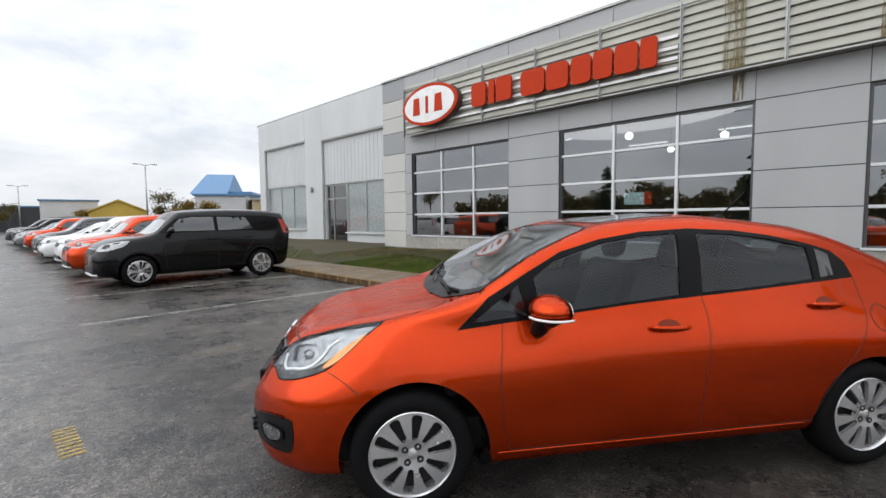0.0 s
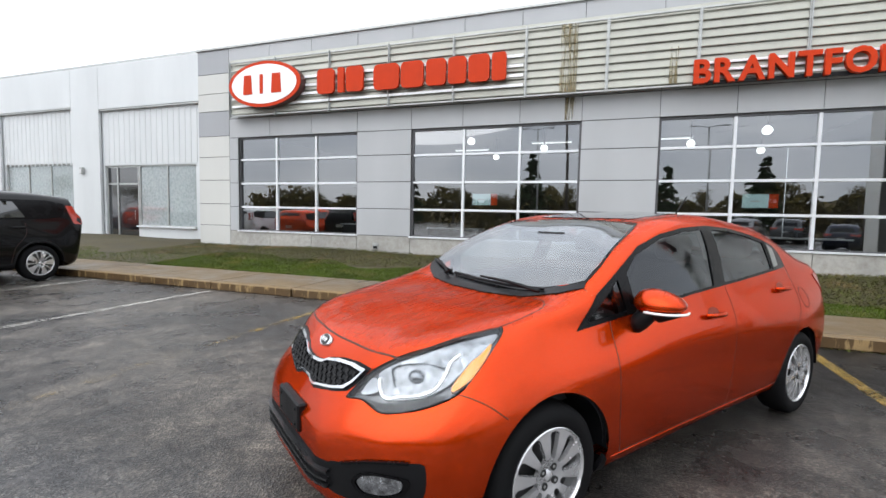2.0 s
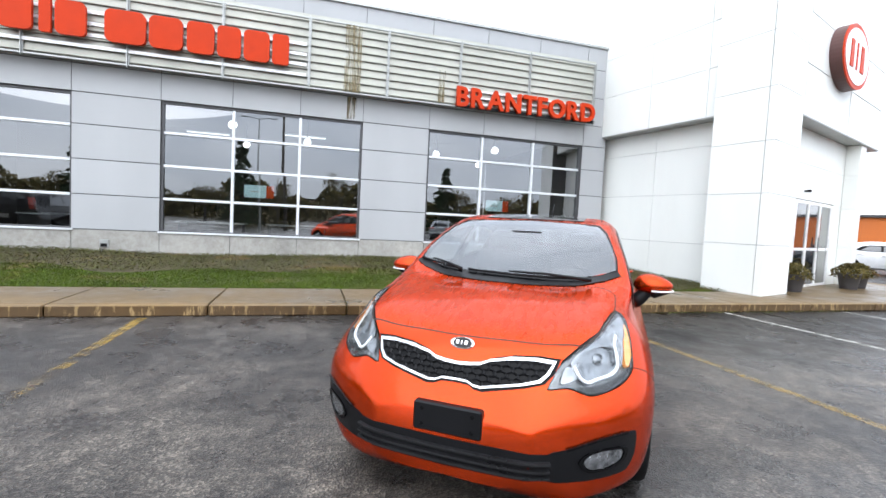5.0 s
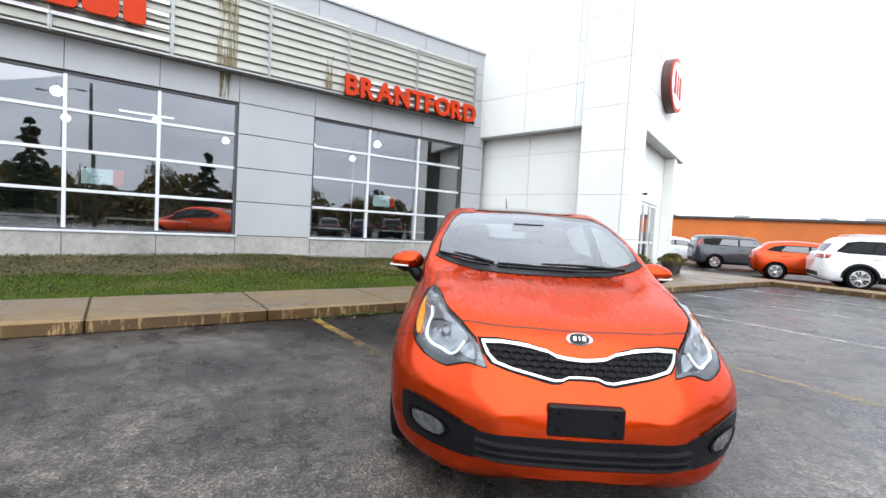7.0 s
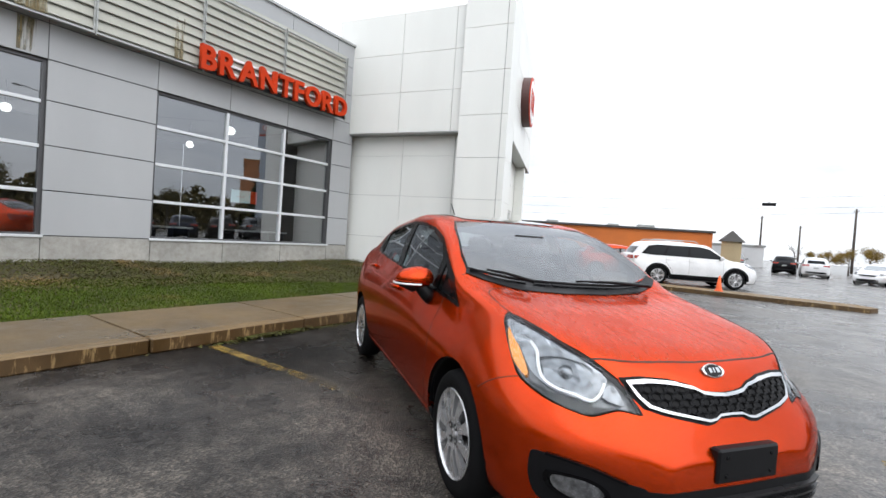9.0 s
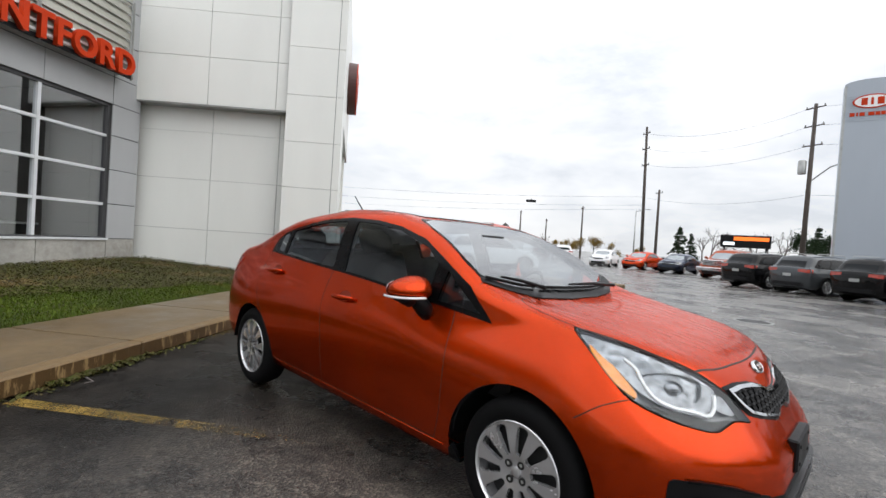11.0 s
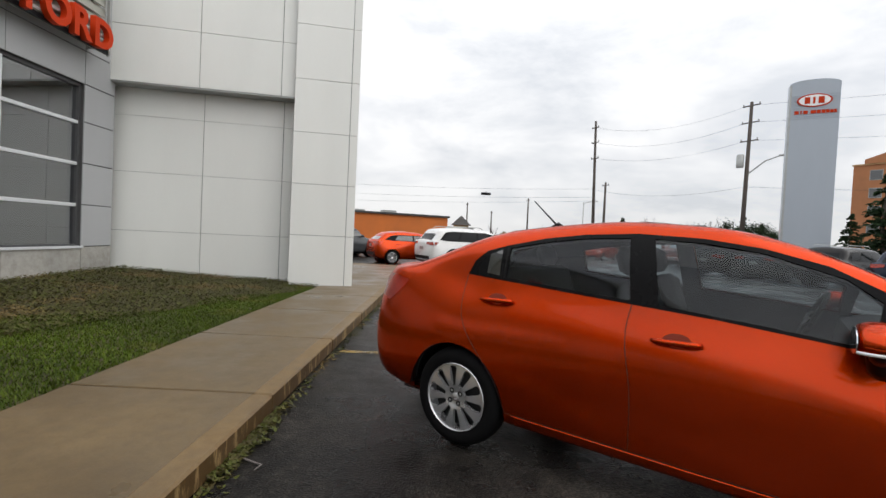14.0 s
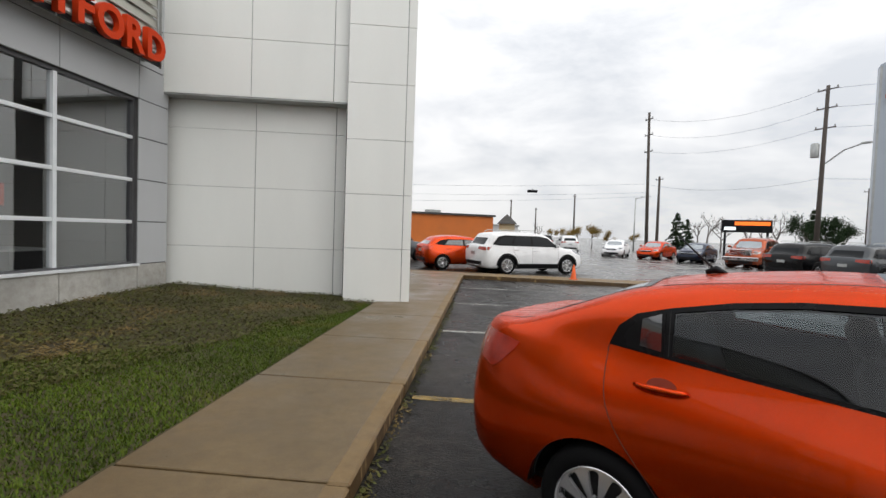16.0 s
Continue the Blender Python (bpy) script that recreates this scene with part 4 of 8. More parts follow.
for z in (0.0, 0.95, 2.13):
    for y in (0.091, 0.951, 1.811):
        part("rail", box(-0.025, 0.025, y, y + 0.768, z, z + 0.07), M_SIGN_WHITE, door)
for y in (0.091, 0.951, 1.811):
    for z0, z1 in ((0.071, 0.949), (1.021, 2.129)):
        part("pane", box(-0.004, 0.004, y, y + 0.768, z0, z1), M_BLACK_GLASS, door)
part("handle", tube([(-0.07, 1.02, 0.9), (-0.07, 1.02, 1.3)], 0.015, 8), M_CHROME, door)
cam_box = thing("wall_camera", TOWER @ pose(RX - 0.062 + SLANT * 3.1, -3.1, 2.55), "small dark camera over the entrance", "camera")
part("body", box(-0.08, 0.0, -0.03, 0.03, -0.02, 0.04, bevel=0.005), M_BLACK, cam_box)
part("mount", box(0.0, 0.06, -0.015, 0.015, -0.01, 0.03), M_BLACK, cam_box)
oval_sign("round_sign", TOWER @ pose(S0 + SLANT * 3.55 - 0.10, -3.55, 5.74, 0, 0, math.degrees(math.atan(SLANT))), 0.98, 0.74, 0.24, "oval orange-red and white sign on the tower")


def planter(m):
    p = thing("planter", m, "dark pot with a bushy green plant", "planter", "entrance planters")
    part("pot", lathe([(0.18, 0), (0.24, 0.36), (0.26, 0.40), (0.24, 0.41), (0.22, 0.36), (0, 0.34)], 20), M_POT, p, smooth=True, angle=40)
    vs, fs = [], []
    for _ in range(700):
        a, r, h = rng.uniform(0, 6.3), 0.40 * math.sqrt(rng.random()), rng.uniform(0.30, 0.66)
        r *= 1.0 - 0.7 * max(0, (h - 0.45)) / 0.21
        c = Vector((r * math.cos(a), r * math.sin(a), h))
        d = Vector(rng.normal(0, 1, 3)).normalized() * rng.uniform(0.02, 0.05)
        e = d.cross(Vector(rng.normal(0, 1, 3))).normalized() * 0.022
        o = len(vs)
        vs += [c - d, c + e, c + d, c - e]
        fs.append((o, o + 1, o + 2, o + 3))
    f = py_object("foliage", vs, fs, M_OLIVE, p)


planter(TOWER @ pose(0.30, -2.05, 0.14))
planter(TOWER @ pose(0.32, -4.75, 0.14))
planter(TOWER @ pose(0.42, -5.45, 0.14))

# ---- ribbed side wing, set back ----
WX = 13.0
wing_h = 7.22
wing = tagged(bm_object("wall_wing", opening_wall(15.25, 29.7, -0.1, wing_h, [(17.2, 20.3, 0.75, 3.2), (20.3, 22.2, 0.05, 3.2), (24.2, 28.9, 0.85, 3.35)], WX + 0.03, WX + 0.3), M_WING), "ribbed white metal wall of the side wing", "wall", kind="structure")
y = 15.3
k = 0
rib = bm_object("rib", prism([(0, -0.02), (0.02, -0.0), (0.07, 0.0), (0.09, -0.02)], 0, 1, "z"), M_WING, wing)
rib.data.transform(Matrix(((0, -1, 0, 0), (1, 0, 0, 0), (0, 0, 1, 0), (0, 0, 0, 1))))
spans = []
for yy in np.arange(15.3, 29.6, 0.30):
    inwin = 17.1 < yy < 20.3 or 20.3 <= yy < 22.15 or 24.1 < yy < 28.85
    spans.append((yy, 3.25 if inwin else 0.0, wing_h - 0.1))
first = True
for yy, z0, z1 in spans:
    o = rib if first else rib.copy()
    if not first:
        scene.collection.objects.link(o)
    first = False
    o.location, o.scale = (WX + 0.012, yy, z0), (1, 1, z1 - z0)
tagged(bm_object("wing_end_wall", box(WX + 0.03, 25, 29.7, 30, -0.1, wing_h), M_WING), "white end wall of the wing", "wall", kind="structure")
tagged(bm_object("wing_cap", box(WX - 0.06, WX + 0.35, 15.26, 30.0, wing_h, wing_h + 0.12, bevel=0.01), M_GALV), "grey metal parapet cap of the wing", "trim", kind="structure")
# flat recess heads and pilasters of the wing front
for a, b, z in ((16.9, 22.3, 5.42), (24.0, 29.0, 5.60)):
    tagged(bm_object("recess_head", box(WX - 0.10, WX - 0.01, a, b, z, z + 0.05), M_GALV), "thin metal head over the ribbed bay", "trim", kind="structure")
for a, b in ((22.3, 24.0), (29.0, 29.75)):
    tagged(bm_object("pilaster", box(WX - 0.12, WX - 0.012, a, b, -0.1, wing_h, bevel=0.01), M_WING), "smooth white pilaster of the wing", "trim", kind="structure")
tagged(bm_object("fascia", box(WX - 0.121, WX - 0.013, 15.26, 22.29, 5.48, wing_h - 0.002, bevel=0.01), M_WING), "smooth white fascia of the wing", "trim", kind="structure")
tagged(bm_object("fascia", box(WX - 0.121, WX - 0.013, 24.01, 28.99, 5.66, wing_h - 0.002, bevel=0.01), M_WING), "smooth white fascia of the wing", "trim", kind="structure")


def wing_window(name, y0, y1, z0, z1, n):
    w = tagged(new(name), "pale frosted office window in a dark frame", "window", kind="structure")
    w.location = (WX + 0.12, y0, 0)
    wd = y1 - y0
    bm = box(-0.04, 0.04, 0, wd, z0, z0 + 0.06)
    box(-0.04, 0.04, 0, wd, z1 - 0.06, z1, bm)
    for k in range(n + 1):
        yy = k * (wd - 0.06) / n
        box(-0.04, 0.04, yy, yy + 0.06, z0 + 0.06, z1 - 0.06, bm)
    part("window_frame", bm, M_GALV, w)
    for k in range(n):
        a = k * (wd - 0.06) / n + 0.06
        b = (k + 1) * (wd - 0.06) / n
        part("pane", box(0.0, 0.008, a, b, z0 + 0.06, z1 - 0.06), M_GLASS_WING, w)
    part("window_sill", box(-0.20, -0.041, -0.02, wd + 0.02, z0 - 0.04, z0 + 0.02), M_ALU, w)


wing_window("window_4", 17.2, 20.3, 0.75, 3.2, 2)
wing_window("window_5", 24.2, 28.9, 0.85, 3.35, 3)
d2 = tagged(new("door_2"), "dark glazed side door with grey frame", "door", kind="structure")
d2.location = (WX + 0.12, 20.32, 0.12)
for a, b in ((0, 0.07), (1.2, 1.27), (1.8, 1.86)):
    part("stile", box(-0.04, 0.04, a, b, 0, 3.06), M_GALV, d2)
for z in (0.0, 2.3, 3.0):
    part("rail", box(-0.035, 0.035, 0.071, 1.199, z, z + 0.07), M_GALV, d2)
    part("rail", box(-0.035, 0.035, 1.271, 1.799, z, z + 0.07), M_GALV, d2)
for a, b in ((0.071, 1.199), (1.271, 1.799)):
    for z0, z1 in ((0.071, 2.299), (2.371, 2.999)):
        part("pane", box(-0.004, 0.004, a, b, z0, z1), M_BLACK_GLASS, d2)
part("handle", tube([(-0.08, 0.2, 0.9), (-0.08, 0.2, 1.25)], 0.015, 8), M_CHROME, d2)
tagged(bm_object("wing_back", box(WX + 0.9, WX + 1.0, 15.3, 29.6, 0, 7.0), M_PALE), "pale blind wall behind the wing windows", "wall", kind="structure")
wl_lamp = thing("wall_lamp", pose(WX - 0.16, 23.3, 3.0), "small grey wall lamp on the wing", "lamp")
part("body", box(-0.1, 0.035, -0.09, 0.09, -0.14, 0.14, bevel=0.02), M_GALV, wl_lamp)
part("lens", box(-0.11, -0.101, -0.06, 0.06, -0.11, 0.05), M_PALE, wl_lamp)

# ---- cars ----
from mathutils.bvhtree import BVHTree
from mathutils.geometry import delaunay_2d_cdt


def pchip(table):
    """A smooth curve without overshoot through (x, value) pairs."""
    t = sorted(table)
    xs, ys = np.array([p[0] for p in t], float), np.array([p[1] for p in t], float)
    h, d = np.diff(xs), np.diff(ys) / np.diff(xs)
    m = np.zeros(len(xs))
    m[0], m[-1] = d[0], d[-1]
    for i in range(1, len(xs) - 1):
        if d[i - 1] * d[i] > 0:
            w1, w2 = 2 * h[i] + h[i - 1], h[i] + 2 * h[i - 1]
            m[i] = (w1 + w2) / (w1 / d[i - 1] + w2 / d[i])

    def f(x):
        x = min(max(x, xs[0]), xs[-1])
        i = min(max(int(np.searchsorted(xs, x)) - 1, 0), len(xs) - 2)
        s = (x - xs[i]) / h[i]
        return float((1 + 2 * s) * (1 - s) ** 2 * ys[i] + s * (1 - s) ** 2 * h[i] * m[i] + s * s * (3 - 2 * s) * ys[i + 1] + s * s * (s - 1) * h[i] * m[i + 1])
    return f


def catmull(p, counts):
    """Points along a soft curve through p, counts[i] steps in span i."""
    out = []
    q = [2 * p[0] - p[1], *p, 2 * p[-1] - p[-2]]
    for i, n in enumerate(counts):
        a, b, c, d = q[i:i + 4]
        t0 = 0.0
        t1 = t0 + max(1e-4, np.linalg.norm(b - a)) ** 0.5
        t2 = t1 + max(1e-4, np.linalg.norm(c - b)) ** 0.5
        t3 = t2 + max(1e-4, np.linalg.norm(d - c)) ** 0.5
        for k in range(n):
            t = t1 + (t2 - t1) * k / n
            a1 = (t1 - t) / (t1 - t0) * a + (t - t0) / (t1 - t0) * b
            a2 = (t2 - t) / (t2 - t1) * b + (t - t1) / (t2 - t1) * c
            a3 = (t3 - t) / (t3 - t2) * c + (t - t2) / (t3 - t2) * d
            b1 = (t2 - t) / (t2 - t0) * a1 + (t - t0) / (t2 - t0) * a2
            b2 = (t3 - t) / (t3 - t1) * a2 + (t - t1) / (t3 - t1) * a3
            out.append((t2 - t) / (t2 - t1) * b1 + (t - t1) / (t2 - t1) * b2)
    out.append(p[-1])
    return out


def inside(pt, poly):
    x, y = pt
    c = False
    for (x0, y0), (x1, y1) in zip(poly, poly[1:] + poly[:1]):
        if (y0 > y) != (y1 > y) and x < (x1 - x0) * (y - y0) / (y1 - y0) + x0:
            c = not c
    return c


def smooth_loop(pts, n=3, keep=()):
    """A closed outline rounded by a soft curve."""
    p = [np.array(q, float) for q in pts]
    out = []
    m = len(p)
    for i in range(m):
        a, b, c, d = p[i - 1], p[i], p[(i + 1) % m], p[(i + 2) % m]
        for k in range(n):
            t = k / n
            out.append(tuple(0.5 * (2 * b + (c - a) * t * 0.8 + (2 * a - 5 * b + 4 * c - d) * t * t * 0.8 + (3 * b - a - 3 * c + d) * t ** 3 * 0.8 + (2 * (c - b)) * 0.2 * t)))
    return out


def soft_outline(pts, d, n):
    """An outline in space rounded as seen along d."""
    d = Vector(d).normalized()
    u = d.cross(Vector((0, 0, 1))).normalized()
    v = u.cross(d)
    return [tuple(u * a + v * b) for a, b in smooth_loop([(Vector(p).dot(u), Vector(p).dot(v)) for p in pts], n)]


class Shell:
    """A car's skin, lofted from nose to tail through curves: x ahead, y left, z up, half a section at each station."""
    COUNTS = (2, 4, 9, 8, 9, 5, 6)

    def __init__(self, tables, ends, step=0.04, coarse=1, fairing=0):
        f = {k: pchip(v) for k, v in tables.items()}
        self.f = f
        x0, x1 = ends
        n = int((x1 - x0) / step)
        core = np.linspace(x0 + 0.12, x1 - 0.12, n)
        tail = x0 + 0.12 * (1 - np.cos(np.linspace(0, math.pi / 2, 5)))[:-1]
        nose = x1 - 0.12 * (1 - np.cos(np.linspace(math.pi / 2, 0, 5)))[1:]
        self.xs = [*tail, *core, *nose]
        counts = [max(1, c // coarse) for c in self.COUNTS]
        rows = []
        value = {k: np.array([v(x) for x in self.xs]) for k, v in f.items()}
        for _ in range(fairing):
            for k, a in value.items():
                a[6:-6] = 0.25 * a[5:-7] + 0.5 * a[6:-6] + 0.25 * a[7:-5]
        for i in range(len(self.xs)):
            g = {k: a[i] for k, a in value.items()}
            pts = [(0, g["zb"]), (g["w1"] - 0.10, g["zb"]), (g["w1"], g["z1"]), (g["w2"], g["z2"]), (g["w3"], g["z3"]), (g["w4"], g["z4"]), (g["w4"] * 0.55, g["zt"] - 0.24 * (g["zt"] - g["z4"])), (0, g["zt"])]
            rows.append(catmull([np.array(q, float) for q in pts], counts))
        self.rows = rows
        m = len(rows[0])
        verts, faces = [], []
        ring = 2 * m - 2
        for x, r in zip(self.xs, rows):
            verts += [(x, q[0], q[1]) for q in r] + [(x, -q[0], q[1]) for q in r[-2:0:-1]]
        for i in range(len(rows) - 1):
            for k in range(ring):
                a, b = i * ring + k, i * ring + (k + 1) % ring
                faces.append((a, b, b + ring, a + ring))
        faces.append(tuple(range(ring))[::-1])
        o = (len(rows) - 1) * ring
        faces.append(tuple(o + k for k in range(ring)))
        self.verts, self.faces = [Vector(v) for v in verts], faces
        self.bvh = BVHTree.FromPolygons(self.verts, [tuple(q) for q in faces])

    def cast(self, p, d):
        d = Vector(d).normalized()
        hit = self.bvh.ray_cast(Vector(p) - 3 * d, d)
        if hit[0] is None:
            near = self.bvh.find_nearest(Vector(p))
            return near[0], (near[1] if near[1].dot(d) < 0 else -near[1])
        nrm = hit[1]
        return hit[0], (nrm if nrm.dot(d) < 0 else -nrm)

    def body(self, name, mat, parent, arches, cuts, inset=0.0, lower=None):
        """The skin as a mesh with wheel arches (x, z, r) and cuts (outline, direction) left open."""
        bm = bmesh.new()
        vs = [bm.verts.new(v) for v in self.verts]
        for q in self.faces:
            bm.faces.new([vs[i] for i in q])
        bmesh.ops.recalc_face_normals(bm, faces=bm.faces[:])
        frames = []
        for outline, d in cuts:
            d = Vector(d).normalized()
            u = d.cross(Vector((0, 0, 1))) if abs(d.z) < 0.9 else Vector((0, 1, 0))
            u.normalize()
            v = u.cross(d)
            flat = [(Vector(p).dot(u), Vector(p).dot(v)) for p in outline]
            cx, cy = sum(p[0] for p in flat) / len(flat), sum(p[1] for p in flat) / len(flat)
            flat = [(p[0] + 0.005 * np.sign(p[0] - cx), p[1] + 0.005 * np.sign(p[1] - cy)) for p in flat]
            frames.append((flat, d, u, v))
            xs, ys = [p[0] for p in flat], [p[1] for p in flat]
            for (ax, ay), (bx, by) in zip(flat, flat[1:] + flat[:1]):
                x0, x1, y0, y1 = min(ax, bx) - 0.03, max(ax, bx) + 0.03, min(ay, by) - 0.03, max(ay, by) + 0.03
                near = []
                for face in bm.faces:
                    if face.normal.dot(d) < -0.05:
                        qs = [(w.co.dot(u), w.co.dot(v)) for w in face.verts]
                        if max(q[0] for q in qs) > x0 and min(q[0] for q in qs) < x1 and max(q[1] for q in qs) > y0 and min(q[1] for q in qs) < y1:
                            near.append(face)
                es = {e for face in near for e in face.edges}
                ws = {w for face in near for w in face.verts}
                no = (u * (by - ay) - v * (bx - ax)).normalized()
                bmesh.ops.bisect_plane(bm, geom=near + list(es) + list(ws), dist=1e-5, plane_co=u * ax + v * ay, plane_no=no)
        dead = []
        for face in bm.faces:
            c = face.calc_center_median()
            if any(math.hypot(c.x - ax, c.z - az) < r and abs(c.y) > 0.45 for ax, az, r in arches):
                dead.append(face)
            elif any(face.normal.dot(d) < -0.05 and inside((c.dot(u), c.dot(v)), poly) for poly, d, u, v in frames):
                dead.append(face)
            elif lower is not None and c.z < lower:
                dead.append(face)
        bmesh.ops.delete(bm, geom=dead, context="FACES")
        for ax, az, r in arches:
            for v in bm.verts:
                if v.is_boundary and abs(v.co.y) > 0.45:
                    q = math.hypot(v.co.x - ax, v.co.z - az)
                    if q < r * 1.22 and v.co.z > az - 0.16:
                        k = r / max(q, 1e-6)
                        x, z = ax + (v.co.x - ax) * k, az + (v.co.z - az) * k
                        p, _ = self.cast((x, v.co.y, z), (0, -1 if v.co.y > 0 else 1, 0))
                        if abs(p.y - v.co.y) < 0.2:
                            v.co = (x, p.y, z)
        if inset:
            bm.normal_update()
            for v in bm.verts:
                v.co = v.co - v.normal * inset
            bmesh.ops.reverse_faces(bm, faces=bm.faces[:])
        loose = [v for v in bm.verts if not v.link_faces]
        bmesh.ops.delete(bm, geom=loose, context="VERTS")
        return part(name, bm, mat, parent, smooth=True, angle=40)

    def patch(self, name, mat, parent, outline, d, off=0.002, holes=(), step=0.045, rim=0.0, label="", flip=False, soft=0, fair=0):
        """A piece laid on the skin: an outline seen along d, carried onto the skin and raised by off; rim gives it a turned-in edge."""
        sgn = -1 if flip else 1
        d = Vector((d[0], d[1] * sgn, d[2])).normalized()
        u = d.cross(Vector((0, 0, 1))) if abs(d.z) < 0.9 else Vector((0, 1, 0))
        u.normalize()
        v = u.cross(d)

        def flat(loop):
            q = [Vector((p[0], p[1] * sgn, p[2])) for p in loop]
            q = [(p.dot(u), p.dot(v)) for p in q]
            return smooth_loop(q, soft) if soft else q
        loops = [flat(outline), *[flat(h) for h in holes]]
        pts, edges = [], []
        for lp in loops:
            dense = []
            for a, b in zip(lp, lp[1:] + lp[:1]):
                n = max(1, int(math.hypot(b[0] - a[0], b[1] - a[1]) / (step * 0.8)))
                dense += [(a[0] + (b[0] - a[0]) * k / n, a[1] + (b[1] - a[1]) * k / n) for k in range(n)]
            o = len(pts)
            pts += dense
            edges += [(o + k, o + (k + 1) % len(dense)) for k in range(len(dense))]
        us, vs_ = [p[0] for p in loops[0]], [p[1] for p in loops[0]]
        for a in np.arange(min(us) + step / 2, max(us), step):
            for b in np.arange(min(vs_) + step / 2, max(vs_), step):
                if inside((a, b), loops[0]) and not any(inside((a, b), h) for h in loops[1:]):
                    if min(math.hypot(a - p[0], b - p[1]) for p in pts) > step * 0.45:
                        pts.append((a, b))
        co, _, tri, _, _, _ = delaunay_2d_cdt([Vector(p) for p in pts], edges, [], 0, 1e-5)
        bm = bmesh.new()
        made = []
        hits = [self.cast(u * p[0] + v * p[1], d) for p in co]
        if fair:
            # one smooth sheet through the skin's points
            pc = np.array([tuple(p) for p in co])
            mid, wide = pc.mean(0), np.abs(pc - pc.mean(0)).max(0)
            q = (pc - mid) / wide
            A = np.stack([q[:, 0] ** i * q[:, 1] ** j for i in range(fair + 1) for j in range(fair + 1 - i)], 1)
            depth = A @ np.linalg.lstsq(A, np.array([h[0].dot(d) for h in hits]), rcond=None)[0]
            hits = [(u * p[0] + v * p[1] + d * float(z), h[1]) for p, z, h in zip(co, depth, hits)]
        for hit, nrm in hits:
            made.append((bm.verts.new(hit + nrm * off), nrm))
        for t in tri:
            c = sum((Vector(co[i]) for i in t), Vector((0, 0))) / len(t)
            if inside(tuple(c), loops[0]) and not any(inside(tuple(c), h) for h in loops[1:]):
                f = bm.faces.new([made[i][0] for i in t])
        bm.normal_update()
        back = [f for f in bm.faces if f.normal.dot(d) > 0]
        bmesh.ops.reverse_faces(bm, faces=back)
        if rim:
            nr = {m[0]: m[1] for m in made}
            edge = [e for e in bm.edges if e.is_boundary]
            low = {}
            for e in edge:
                for w in e.verts:
                    if w not in low:
                        low[w] = bm.verts.new(w.co - nr[w] * rim)
            for e in edge:
                a, b = e.verts
                bm.faces.new((a, b, low[b], low[a]))
            bmesh.ops.recalc_face_normals(bm, faces=bm.faces[:])
        bmesh.ops.delete(bm, geom=[w for w in bm.verts if not w.link_faces], context="VERTS")
        return part(name, bm, mat, parent, label, smooth=True, angle=50)

    def seam(self, name, mat, parent, line, d, width=0.0045, off=0.0012, step=0.03, flip=False, height=0.0, curved=True):
        """A thin strip along a line on the skin."""
        sgn = -1 if flip else 1
        d = Vector((d[0], d[1] * sgn, d[2])).normalized()
        p = [Vector((q[0], q[1] * sgn, q[2])) for q in line]
        if len(p) > 3 and curved:
            p = [Vector(q) for q in catmull([np.array(q) for q in p], [4] * (len(p) - 1))]
        dense = []
        for a, b in zip(p, p[1:]):
            n = max(1, int((b - a).length / step))
            dense += [a.lerp(b, k / n) for k in range(n)]
        dense.append(p[-1])
        hits = [self.cast(q, d) for q in dense]
        bm = bmesh.new()
        prev = None
        for i, (h, nrm) in enumerate(hits):
            t = hits[min(i + 1, len(hits) - 1)][0] - hits[max(i - 1, 0)][0]
            side = t.cross(nrm).normalized() * width / 2
            row = [bm.verts.new(h + side + nrm * (off - 0.001)), bm.verts.new(h + side * 0.7 + nrm * (off + height)), bm.verts.new(h - side * 0.7 + nrm * (off + height)), bm.verts.new(h - side + nrm * (off - 0.001))]
            if prev:
                for k in range(3):
                    bm.faces.new((prev[k], prev[k + 1], row[k + 1], row[k]))
            prev = row
        bmesh.ops.recalc_face_normals(bm, faces=bm.faces[:])
        return part(name, bm, mat, parent, smooth=True, angle=50)


